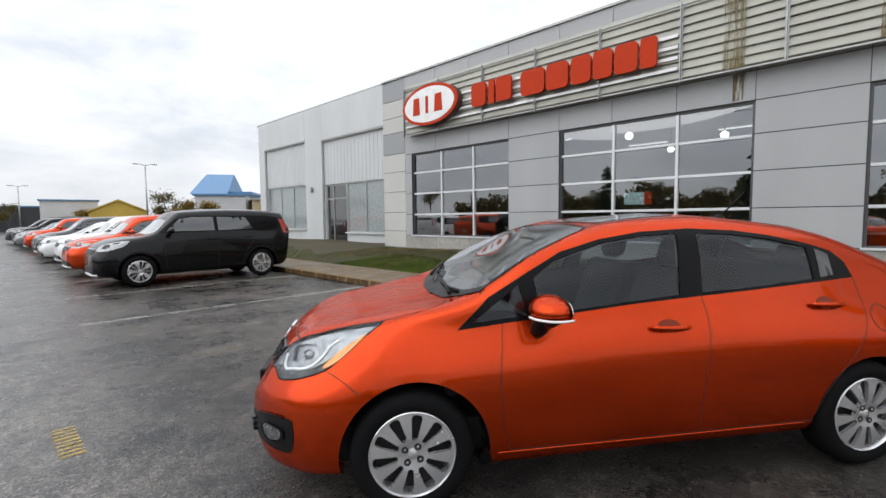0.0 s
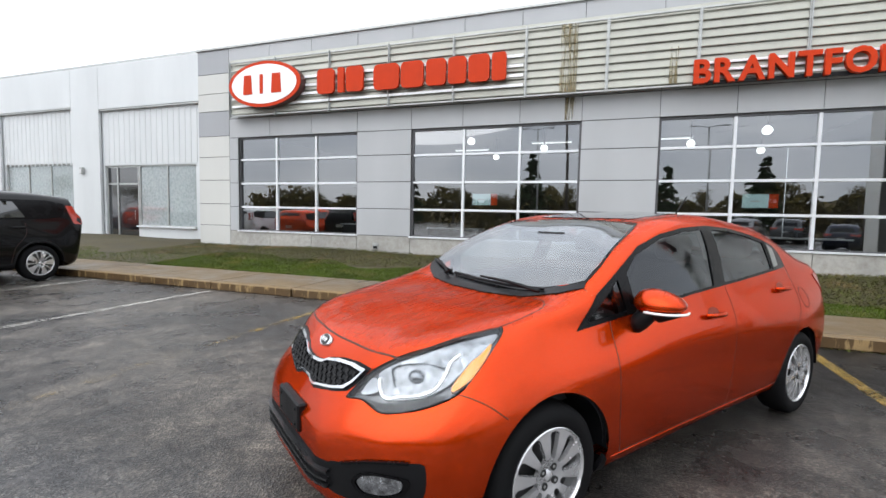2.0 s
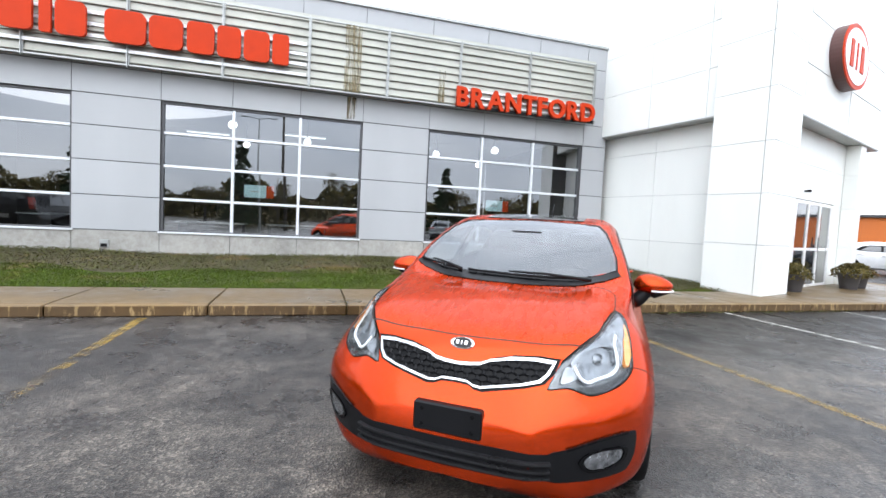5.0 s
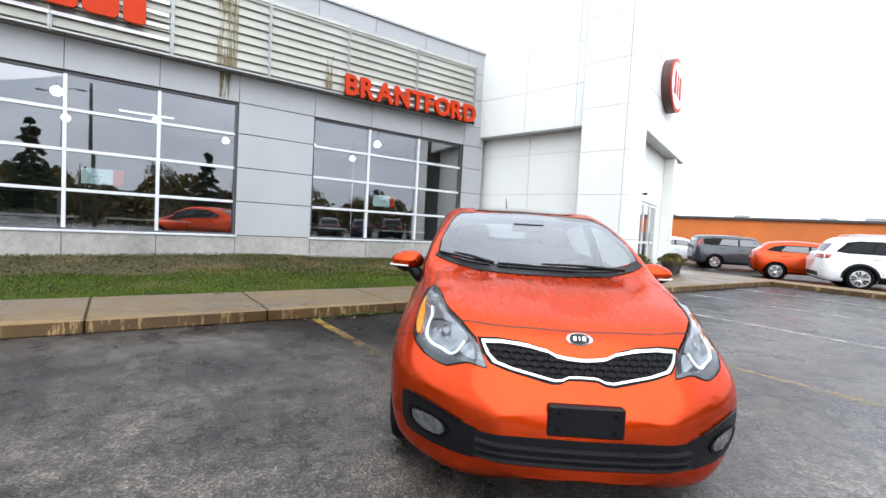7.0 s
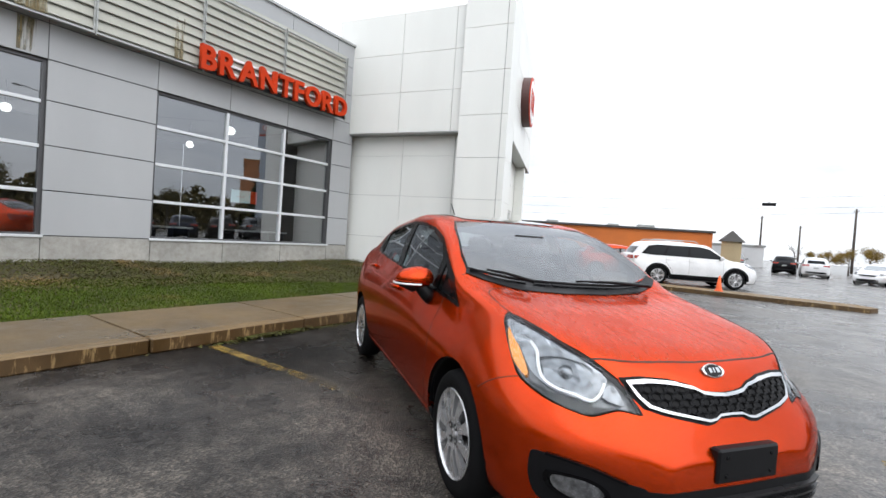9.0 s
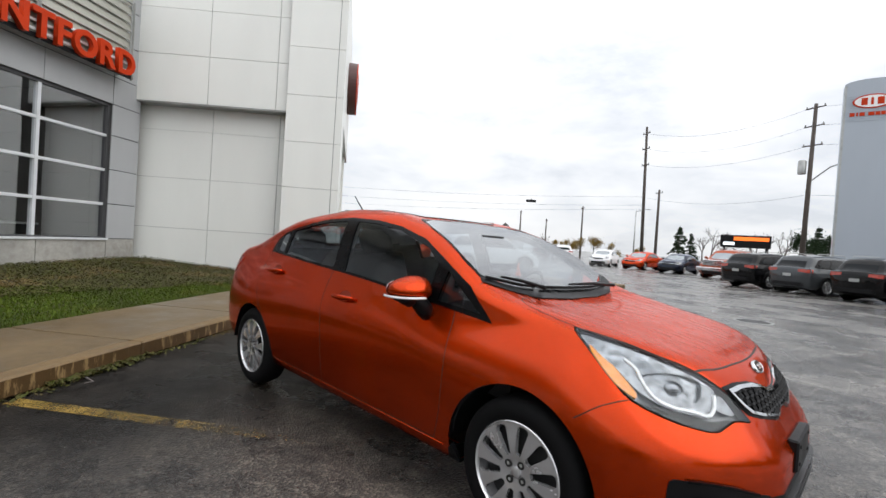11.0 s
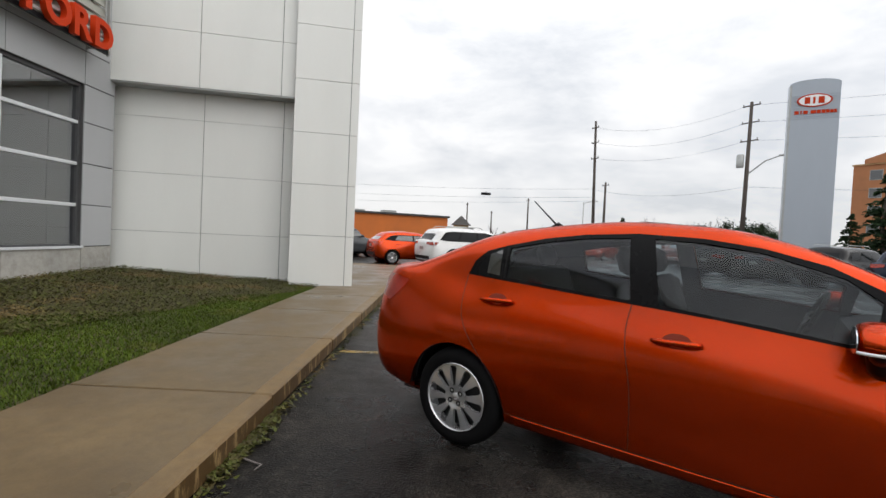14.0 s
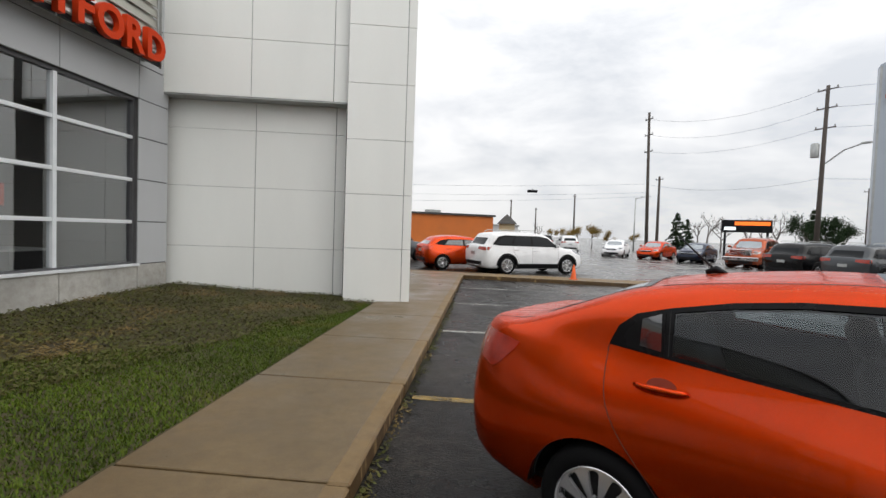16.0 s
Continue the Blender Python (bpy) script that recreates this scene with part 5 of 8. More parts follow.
def wheel_meshes(style):
    """Meshes of a wheel of tyre radius 0.31 that turns round y and shows its face to +y."""
    made = {}

    def keep(name, bm, mat, angle=40):
        me = bpy.data.meshes.new(name)
        bm.to_mesh(me)
        bm.free()
        me.materials.append(mat)
        for f in me.polygons:
            f.use_smooth = True
        me.set_sharp_from_angle(angle=radians(angle))
        made[name] = me
    keep("tyre", lathe([(0.212, -0.19), (0.235, -0.195), (0.285, -0.185), (0.302, -0.165), (0.308, -0.13), (0.310, -0.095), (0.308, -0.06), (0.302, -0.025), (0.285, -0.004), (0.255, 0.004), (0.232, 0.001), (0.216, -0.008), (0.212, -0.19)], 48, "y"), M_RUBBER)
    keep("barrel", lathe([(0.214, -0.185), (0.200, -0.12), (0.205, -0.03), (0.213, -0.012), (0.215, -0.004), (0.211, 0.0), (0.206, -0.008), (0.196, -0.06), (0.19, -0.12), (0.19, -0.186)], 48, "y"), M_ALLOY)
    keep("pocket", lathe([(0.0, -0.055), (0.19, -0.065), (0.19, -0.075), (0.0, -0.075)], 32, "y"), M_ALLOY_DARK)
    # the pierced face
    slots, spokes = [], {"paddle": (10, 0.079, 0.195, 12.5, 11.6), "five": (10, 0.07, 0.19, 9.0, 10.5)}[style]
    n, r0, r1, a0, a1 = spokes
    for k in range(n):
        c = 360 * k / n
        if style == "five":
            c += 5.5 if k % 2 else -5.5
        o = []
        for r, a in ((r0, -a0), (r0 + 0.012, -a0 * 1.02), ((r0 + r1) / 2, -(a0 + a1) / 2), (r1 - 0.012, -a1), (r1, -a1 * 0.7), (r1 + 0.003, 0), (r1, a1 * 0.7), (r1 - 0.012, a1), ((r0 + r1) / 2, (a0 + a1) / 2), (r0 + 0.012, a0 * 1.02), (r0, a0), (r0 - 0.006, 0)):
            w = radians(c + a * (0.75 if style == "paddle" else 0.9))
            o.append((r * math.cos(w), r * math.sin(w)))
        slots.append(o)
    rim_loop = [(0.207 * math.cos(2 * math.pi * k / 72), 0.207 * math.sin(2 * math.pi * k / 72)) for k in range(72)]
    pts, edges = [], []
    for lp in (rim_loop, *slots):
        o = len(pts)
        pts += lp
        edges += [(o + k, o + (k + 1) % len(lp)) for k in range(len(lp))]
    for r, m in ((0.03, 8), (0.055, 16)):
        pts += [(r * math.cos(2 * math.pi * k / m), r * math.sin(2 * math.pi * k / m)) for k in range(m)]
    co, _, tri, _, _, _ = delaunay_2d_cdt([Vector(p) for p in pts], edges, [], 0, 1e-6)
    bm = bmesh.new()

    def dish(x, z):
        r = math.hypot(x, z)
        return 0.002 - 0.030 * max(0, 1 - r / 0.10) ** 1.2 - 0.012 * (r / 0.207) ** 2
    top = [bm.verts.new((p[0], dish(p[0], p[1]), p[1])) for p in co]
    low = [bm.verts.new((p[0], dish(p[0], p[1]) - 0.022, p[1])) for p in co]
    for t in tri:
        c = sum((Vector(co[i]) for i in t), Vector((0, 0))) / 3
        if not any(inside(tuple(c), s) for s in slots):
            bm.faces.new([top[i] for i in t])
    bm.edges.ensure_lookup_table()
    index = {v: i for i, v in enumerate(top)}
    for e in [e for e in bm.edges if e.is_boundary]:
        a, b = e.verts
        bm.faces.new((a, b, low[index[b]], low[index[a]]))
    bmesh.ops.delete(bm, geom=[v for v in bm.verts if not v.link_faces], context="VERTS")
    bmesh.ops.recalc_face_normals(bm, faces=bm.faces[:])
    keep("rim", bm, M_ALLOY, 30)
    keep("hub_cap", lathe([(0.0, -0.006), (0.016, -0.007), (0.024, -0.011), (0.027, -0.03)], 20, "y"), M_ALLOY)
    keep("lug_nut", lathe([(0.0, -0.012), (0.007, -0.013), (0.010, -0.018), (0.010, -0.045)], 8, "y"), M_GALV)
    keep("lug_well", lathe([(0.012, -0.0135), (0.017, -0.0130), (0.017, -0.03), (0.012, -0.03)], 14, "y"), M_ALLOY_DARK)
    keep("brake_disc", lathe([(0.0, -0.085), (0.14, -0.085), (0.14, -0.10), (0.0, -0.10)], 32, "y"), M_GALV)
    return made


WHEELS = {k: wheel_meshes(k) for k in ("paddle", "five")}


def wheel(parent, x, y, r, style, turn=0.0, steer=0.0, near=True):
    """A wheel under a car: tyre with rim, cap and nuts."""
    meshes = WHEELS[style]
    w = new("wheel", meshes["tyre"])
    w.parent = parent
    k = r / 0.31
    side = 1 if y > 0 else -1
    w.matrix_basis = pose(x, y, r, 0, 0, steer) @ pose(0, 0, 0, 0, 0, 0 if side > 0 else 180) @ pose(0, 0, 0, 0, turn, 0) @ Matrix.Scale(k, 4)
    for name in ("barrel", "rim", "pocket", "hub_cap", "brake_disc") if near else ("barrel", "rim", "pocket"):
        o = new(name, meshes[name])
        o.parent = w
    if near:
        for a in (45, 135, 225, 315):
            o = new("lug_nut", meshes["lug_nut"])
            o.parent = w
            o.location = (0.046 * math.cos(radians(a)), 0.005, 0.046 * math.sin(radians(a)))
            q = new("lug_well", meshes["lug_well"])
            q.parent = w
            q.location = o.location
    return w


def arch_liner(parent, x, z, r, y_out):
    for s in (1, -1):
        bm = bmesh.new()
        rings = []
        for y in (y_out - 0.012, y_out - 0.33):
            rings.append([bm.verts.new((x + (r + 0.004) * math.cos(a), s * y, z + (r + 0.004) * math.sin(a))) for a in np.linspace(0.06, math.pi - 0.06, 24)])
        for k in range(23):
            bm.faces.new((rings[0][k], rings[0][k + 1], rings[1][k + 1], rings[1][k]))
        bm.faces.new(rings[1])
        part("arch_liner", bm, M_BLACK, parent, smooth=True, angle=40)


def side3(pts, y=0.8):
    return [(x, y, z) for x, z in pts]


def front3(pts, x=2.1):
    return [(x, y, z) for y, z in pts]


# ---- the orange sedan ----
SEDAN = {
    "zb": [(-2.235, 0.354), (-2.15, 0.279), (-1.8, 0.236), (-0.9, 0.198), (0.9, 0.188), (1.7, 0.190), (2, 0.172), (2.12, 0.235)],
    "z1": [(-2.235, 0.403), (-2.1, 0.335), (-1.7, 0.269), (-0.9, 0.232), (0.9, 0.215), (1.7, 0.222), (2, 0.214), (2.12, 0.275)],
    "w1": [(-2.235, 0.441), (-2.15, 0.628), (-1.95, 0.745), (-1.3, 0.812), (0, 0.800), (1.3, 0.825), (1.7, 0.800), (1.9, 0.680), (2.05, 0.489), (2.12, 0.340)],
    "z2": [(-2.235, 0.618), (-1.3, 0.720), (-0.6, 0.715), (0, 0.700), (0.7, 0.680), (1.3, 0.645), (1.6, 0.605), (1.9, 0.550), (2.03, 0.510), (2.12, 0.430)],
    "w2": [(-2.235, 0.480), (-2.18, 0.629), (-2.05, 0.749), (-1.8, 0.823), (-1.3, 0.868), (0, 0.868), (1, 0.868), (1.3, 0.868), (1.6, 0.850), (1.8, 0.793), (1.92, 0.700), (2.02, 0.572), (2.08, 0.462), (2.12, 0.360)],
    "z3": [(-2.235, 0.836), (-2.18, 0.925), (-2.1, 0.986), (-1.9, 1.038), (-1.6, 1.045), (-1.3, 1.028), (-0.97, 0.998), (-0.33, 0.961), (0.4, 0.907), (0.8, 0.869), (1.1, 0.877), (1.4, 0.886), (1.7, 0.782), (1.85, 0.700), (1.95, 0.632), (2.03, 0.578), (2.08, 0.530), (2.12, 0.470)],
    "w3": [(-2.235, 0.443), (-2.15, 0.564), (-1.9, 0.683), (-1.6, 0.704), (-1.3, 0.730), (-1, 0.762), (-0.3, 0.788), (0.4, 0.798), (1, 0.772), (1.44, 0.721), (1.7, 0.669), (1.85, 0.613), (1.95, 0.553), (2.03, 0.495), (2.08, 0.435), (2.12, 0.344)],
    "z4": [(-2.235, 0.933), (-2.19, 1.014), (-2.12, 1.059), (-1.9, 1.086), (-1.75, 1.121), (-1.5, 1.205), (-1.32, 1.268), (-1.08, 1.326), (-0.79, 1.363), (-0.37, 1.397), (0, 1.385), (0.36, 1.314), (0.64, 1.203), (0.8, 1.108), (0.95, 1.012), (1.1, 0.969), (1.4, 0.919), (1.7, 0.859), (1.85, 0.802), (1.95, 0.715), (2.03, 0.625), (2.08, 0.558), (2.12, 0.490)],
    "w4": [(-2.235, 0.405), (-2.1, 0.505), (-1.75, 0.594), (-1.5, 0.605), (-1.32, 0.600), (-1.08, 0.590), (-0.79, 0.582), (-0.37, 0.587), (0, 0.604), (0.36, 0.625), (0.64, 0.670), (0.8, 0.705), (0.95, 0.730), (1.1, 0.722), (1.4, 0.662), (1.7, 0.607), (1.85, 0.529), (1.95, 0.430), (2.03, 0.361), (2.12, 0.249)],
    "zt": [(-2.235, 0.957), (-2.2, 1.032), (-2.14, 1.079), (-1.95, 1.103), (-1.85, 1.116), (-1.7, 1.177), (-1.5, 1.269), (-1.3, 1.345), (-1, 1.402), (-0.45, 1.450), (0, 1.412), (0.2, 1.380), (0.36, 1.319), (0.64, 1.190), (0.8, 1.112), (1, 1.007), (1.08, 0.975), (1.4, 0.933), (1.7, 0.873), (1.85, 0.837), (1.95, 0.779), (2, 0.705), (2.05, 0.615), (2.09, 0.540), (2.12, 0.500)],
}
CAR = pose(3.075, 2.4085, 0, 0, 0, 143.6)
sedan = thing("sedan", CAR, "wet bright orange four-door sedan with alloy wheels", "car")
skin = Shell(SEDAN, (-2.235, 2.12), 0.030, fairing=3)

SIDE, FRONT, TOP_D, REAR = (0, -1, 0), (-1, 0, 0), (0, 0, -1), (1, 0, 0)
DLO = side3([(1.048, 0.876), (0.883, 1.030), (0.66, 1.153), (0.473, 1.248), (0.237, 1.312), (0.0, 1.347), (-0.307, 1.362), (-0.601, 1.346), (-0.823, 1.316), (-1.063, 1.264), (-1.210, 1.220), (-1.285, 1.155), (-1.316, 1.066), (-0.977, 1.046), (-0.503, 1.015), (-0.261, 1.000), (0.101, 0.976), (0.415, 0.945), (0.812, 0.903)])
G_FRONT = side3([(0.640, 1.118), (0.528, 1.200), (0.242, 1.290), (0.002, 1.325), (-0.222, 1.336), (-0.165, 1.012), (0.215, 0.980), (0.413, 0.960), (0.615, 0.937)])
G_QUARTER = side3([(0.975, 0.908), (0.72, 1.092), (0.685, 0.937)])
G_REAR = side3([(-0.345, 1.336), (-0.58, 1.325), (-0.803, 1.296), (-1.045, 1.246), (-1.030, 1.068), (-0.56, 1.034), (-0.30, 1.020)])
G_MINI = side3([(-1.098, 1.233), (-1.180, 1.200), (-1.172, 1.084), (-1.075, 1.074)])


def over(points):
    """Places (x, y) on the skin as seen from above."""
    return [tuple(skin.cast((x, y, 1.2), (0, 0, -1))[0]) for x, y in points]


def both_sides(half):
    return half + [(x, -y) for x, y in half[::-1] if y]


WS = (-0.45, 0, -0.89)
WS_OUT = over(both_sides([(0.16, 0), (0.185, 0.27), (0.258, 0.525), (0.60, 0.622), (0.90, 0.672), (1.005, 0.47), (1.055, 0.2), (1.065, 0)]))
WS_IN = over(both_sides([(0.178, 0), (0.202, 0.26), (0.272, 0.514), (0.60, 0.609), (0.868, 0.656), (0.950, 0.45), (0.985, 0.2), (0.992, 0)]))
RW = (0.45, 0, -0.89)
RW_OUT = over(both_sides([(-1.25, 0), (-1.215, 0.46), (-1.55, 0.505), (-1.75, 0.52), (-1.82, 0)]))
RW_IN = over(both_sides([(-1.30, 0), (-1.265, 0.42), (-1.55, 0.455), (-1.71, 0.47), (-1.775, 0)]))
ARCH = [(1.268, 0.296, 0.366), (-1.300, 0.292, 0.350)]
mirror_y = lambda o: [(p[0], -p[1], p[2]) for p in o]
LAMP_D = (-0.80, -0.60, 0.0)
LAMP = [(2.002, 0.403, 0.647), (1.966, 0.418, 0.689), (1.932, 0.438, 0.730), (1.898, 0.475, 0.764), (1.838, 0.533, 0.811), (1.74, 0.586, 0.849), (1.646, 0.612, 0.875), (1.53, 0.638, 0.897), (1.422, 0.672, 0.913), (1.452, 0.706, 0.888), (1.496, 0.722, 0.858), (1.556, 0.735, 0.806), (1.62, 0.742, 0.751), (1.688, 0.737, 0.706), (1.749, 0.716, 0.681), (1.80, 0.687, 0.662), (1.86, 0.642, 0.642), (1.90, 0.595, 0.630), (1.924, 0.560, 0.629), (1.942, 0.520, 0.643), (1.962, 0.482, 0.655), (1.985, 0.45, 0.652)]
LAMP = soft_outline(LAMP, LAMP_D, 2)
CUTS = [(o, SIDE) for o in (G_FRONT, G_QUARTER, G_REAR)] + [(mirror_y(o), (0, 1, 0)) for o in (G_FRONT, G_QUARTER, G_REAR)] + [(WS_IN, WS), (RW_IN, RW)] + [(LAMP, LAMP_D), (mirror_y(LAMP), (-0.80, 0.60, 0.0))]
skin.body("body", M_PAINT, sedan, ARCH, CUTS)
inner = skin.body("cabin_lining", M_TRIM, sedan, ARCH, CUTS, inset=0.035, lower=0.34)
inner.data.materials.append(M_LINING)
for f in inner.data.polygons:
    if f.center.z > 1.18 and -1.4 < f.center.x < 0.4 and f.normal.z < -0.3:
        f.material_index = 1
part("floor_pan", box(-1.9, 1.8, -0.62, 0.62, 0.18, 0.36), M_TRIM, sedan)
for ax, az, r in ARCH:
    arch_liner(sedan, ax, az, r, 0.86)
for fl in (False, True):
    skin.patch("window_trim", M_GLOSS_BLACK, sedan, DLO, SIDE, 0.003, (G_FRONT, G_QUARTER, G_REAR), 0.03, rim=0.012, flip=fl)
    for o, nm, mt in ((G_FRONT, "front_window", M_GLASS_CAR), (G_QUARTER, "quarter_glass", M_GLASS_CAR), (G_REAR, "rear_window", M_GLASS_CAR)):
        skin.patch(nm, mt, sedan, o, SIDE, -0.003, (), 0.05, flip=fl, fair=3)
    skin.seam("division_bar", M_GLOSS_BLACK, sedan, side3([(-1.072, 1.25), (-1.052, 1.06)]), SIDE, 0.022, 0.004, flip=fl, height=0.003)
    skin.patch("division_glass", M_BLACK_GLASS, sedan, G_MINI, SIDE, 0.005, (), 0.03, flip=fl)
    # shut lines
    skin.seam("door_gap", M_SEAM, sedan, side3([(0.817, 0.902), (0.829, 0.813), (0.847, 0.705), (0.85, 0.559), (0.838, 0.421), (0.80, 0.285)]), SIDE, flip=fl)
    skin.seam("door_gap", M_SEAM, sedan, side3([(-0.289, 0.998), (-0.300, 0.905), (-0.293, 0.809), (-0.258, 0.619), (-0.251, 0.48), (-0.255, 0.28)]), SIDE, flip=fl)
    skin.seam("door_gap", M_SEAM, sedan, side3([(-1.316, 1.062), (-1.305, 0.93), (-1.275, 0.82), (-1.20, 0.70), (-1.09, 0.57), (-1.0, 0.45), (-0.94, 0.285)]), SIDE, flip=fl)
    skin.seam("door_gap", M_SEAM, sedan, side3([(0.80, 0.281), (0.0, 0.277), (-0.94, 0.291)]), SIDE, 0.006, flip=fl)
    skin.seam("sill_edge", M_PAINT, sedan, side3([(0.86, 0.270), (0.0, 0.266), (-0.9, 0.280)]), SIDE, 0.010, 0.002, flip=fl, height=0.002)
    skin.seam("hood_gap", M_SEAM, sedan, [(1.838, 0.533, 1), (1.74, 0.590, 1), (1.646, 0.620, 1), (1.435, 0.655, 1), (1.277, 0.660, 1), (1.146, 0.645, 1), (1.08, 0.585, 1), (1.06, 0.50, 1)], TOP_D, 0.0055, flip=fl)
    skin.seam("fender_gap", M_SEAM, sedan, side3([(1.690, 0.705), (1.664, 0.709 - 0.012), (1.607, 0.670), (1.530, 0.612)]), SIDE, flip=fl)
    skin.seam("roof_gutter", M_SEAM, sedan, [(0.12, 0.535, 1.38), (-0.4, 0.52, 1.43), (-1.15, 0.495, 1.37)], TOP_D, 0.010, flip=fl)
    skin.seam("pillar_gap", M_SEAM, sedan, [(0.912, 0.672, 1), (0.911, 0.700, 1), (0.910, 0.736, 1)], TOP_D, 0.005, flip=fl)
    skin.patch("mud_guard", M_BLACK, sedan, side3([(0.925, 0.30), (0.90, 0.27), (0.875, 0.17), (0.93, 0.17), (0.955, 0.24)]), SIDE, 0.006, rim=0.02, flip=fl)
skin.patch("windscreen_edge", M_GLOSS_BLACK, sedan, WS_OUT, WS, 0.003, (WS_IN,), 0.03, soft=2)
skin.patch("windscreen", M_GLASS_WET, sedan, WS_IN, WS, 0.0, (), 0.06, fair=4, soft=2)
skin.patch("rear_screen_edge", M_GLOSS_BLACK, sedan, RW_OUT, RW, 0.003, (RW_IN,), 0.03)
skin.patch("rear_screen", M_GLASS_CAR, sedan, RW_IN, RW, 0.0, (), 0.06, fair=4)
skin.patch("cowl", M_BLACK, sedan, [(0.985, 0.60, 1), (1.065, 0.42, 1), (1.110, 0.15, 1), (1.110, -0.15, 1), (1.065, -0.42, 1), (0.985, -0.60, 1), (0.91, -0.685, 1), (0.885, -0.675, 1), (0.985, -0.45, 1), (1.04, -0.2, 1), (1.04, 0.2, 1), (0.985, 0.45, 1), (0.885, 0.675, 1), (0.91, 0.685, 1)], TOP_D, 0.006, (), 0.03, rim=0.01)
skin.patch("sunroof", M_BLACK_GLASS, sedan, [(0.10, 0.40, 1.4), (0.13, 0.0, 1.4), (0.10, -0.40, 1.4), (-0.36, -0.41, 1.4), (-0.38, 0, 1.4), (-0.36, 0.41, 1.4)], TOP_D, 0.006, (), 0.06, rim=0.008)
skin.seam("hood_front_gap", M_SEAM, sedan, [(1.838, 0.525, 0.9), (1.872, 0.40, 0.9), (1.893, 0.24, 0.9), (1.909, 0.0, 0.9), (1.893, -0.24, 0.9), (1.872, -0.40, 0.9), (1.838, -0.525, 0.9)], TOP_D, 0.009)
skin.seam("trunk_gap", M_SEAM, sedan, [(-1.80, 0.58, 1), (-2.12, 0.50, 1)], TOP_D, 0.007)
skin.seam("trunk_gap", M_SEAM, sedan, [(-1.80, -0.58, 1), (-2.12, -0.50, 1)], TOP_D, 0.007)

# lamps
LAMP_SILVER = [(1.90, 0.485, 0.750), (1.838, 0.54, 0.800), (1.74, 0.592, 0.838), (1.646, 0.618, 0.864), (1.53, 0.645, 0.887), (1.44, 0.676, 0.903), (1.475, 0.700, 0.878), (1.545, 0.712, 0.838), (1.60, 0.705, 0.810), (1.65, 0.705, 0.770), (1.70, 0.70, 0.735), (1.752, 0.690, 0.712), (1.804, 0.662, 0.690), (1.864, 0.609, 0.676), (1.905, 0.556, 0.666), (1.918, 0.527, 0.688)]
LAMP_BOWL = [(1.869, 0.530, 0.777), (1.877, 0.548, 0.742), (1.872, 0.572, 0.714), (1.818, 0.630, 0.710), (1.76, 0.662, 0.722), (1.725, 0.678, 0.745), (1.701, 0.667, 0.787), (1.764, 0.617, 0.803), (1.828, 0.565, 0.798)]
LAMP_AMBER = [(1.501, 0.708, 0.871), (1.557, 0.713, 0.834), (1.598, 0.710, 0.812), (1.646, 0.711, 0.773), (1.696, 0.714, 0.729), (1.698, 0.728, 0.714), (1.648, 0.738, 0.738), (1.596, 0.740, 0.770), (1.550, 0.732, 0.815), (1.515, 0.722, 0.85)]
LAMP_BAR = [(1.905, 0.500, 0.735), (1.912, 0.529, 0.691), (1.902, 0.557, 0.673), (1.864, 0.601, 0.684), (1.804, 0.654, 0.697), (1.752, 0.679, 0.720), (1.707, 0.677, 0.764), (1.676, 0.667, 0.804), (1.63, 0.672, 0.835)]
LAMP_INNER = [(1.966, 0.452, 0.672), (1.928, 0.468, 0.728), (1.915, 0.495, 0.728), (1.919, 0.517, 0.690), (1.949, 0.483, 0.674)]
LAMP_LOW = [(1.975, 0.462, 0.658), (1.945, 0.50, 0.660), (1.915, 0.545, 0.656), (1.864, 0.612, 0.664), (1.804, 0.668, 0.680), (1.752, 0.700, 0.700), (1.70, 0.726, 0.706), (1.749, 0.714, 0.686), (1.80, 0.685, 0.667), (1.86, 0.640, 0.647), (1.90, 0.593, 0.636), (1.924, 0.560, 0.635), (1.942, 0.520, 0.648)]
M_LAMP_CLEAR = surface("fluted_lamp_reflector", (0.31, 0.32, 0.335), 0.2, 0.85, 0.6, 34, 60, 0.7)
M_LAMP_GREY = surface("smoked_lamp_bowl", (0.20, 0.205, 0.21), 0.25, 0.6, 0.3, 25, 70, 0.4)


def shrunk(loop, k):
    c = sum((Vector(p) for p in loop), Vector()) / len(loop)
    return [tuple(c + (Vector(p) - c) * k) for p in loop]


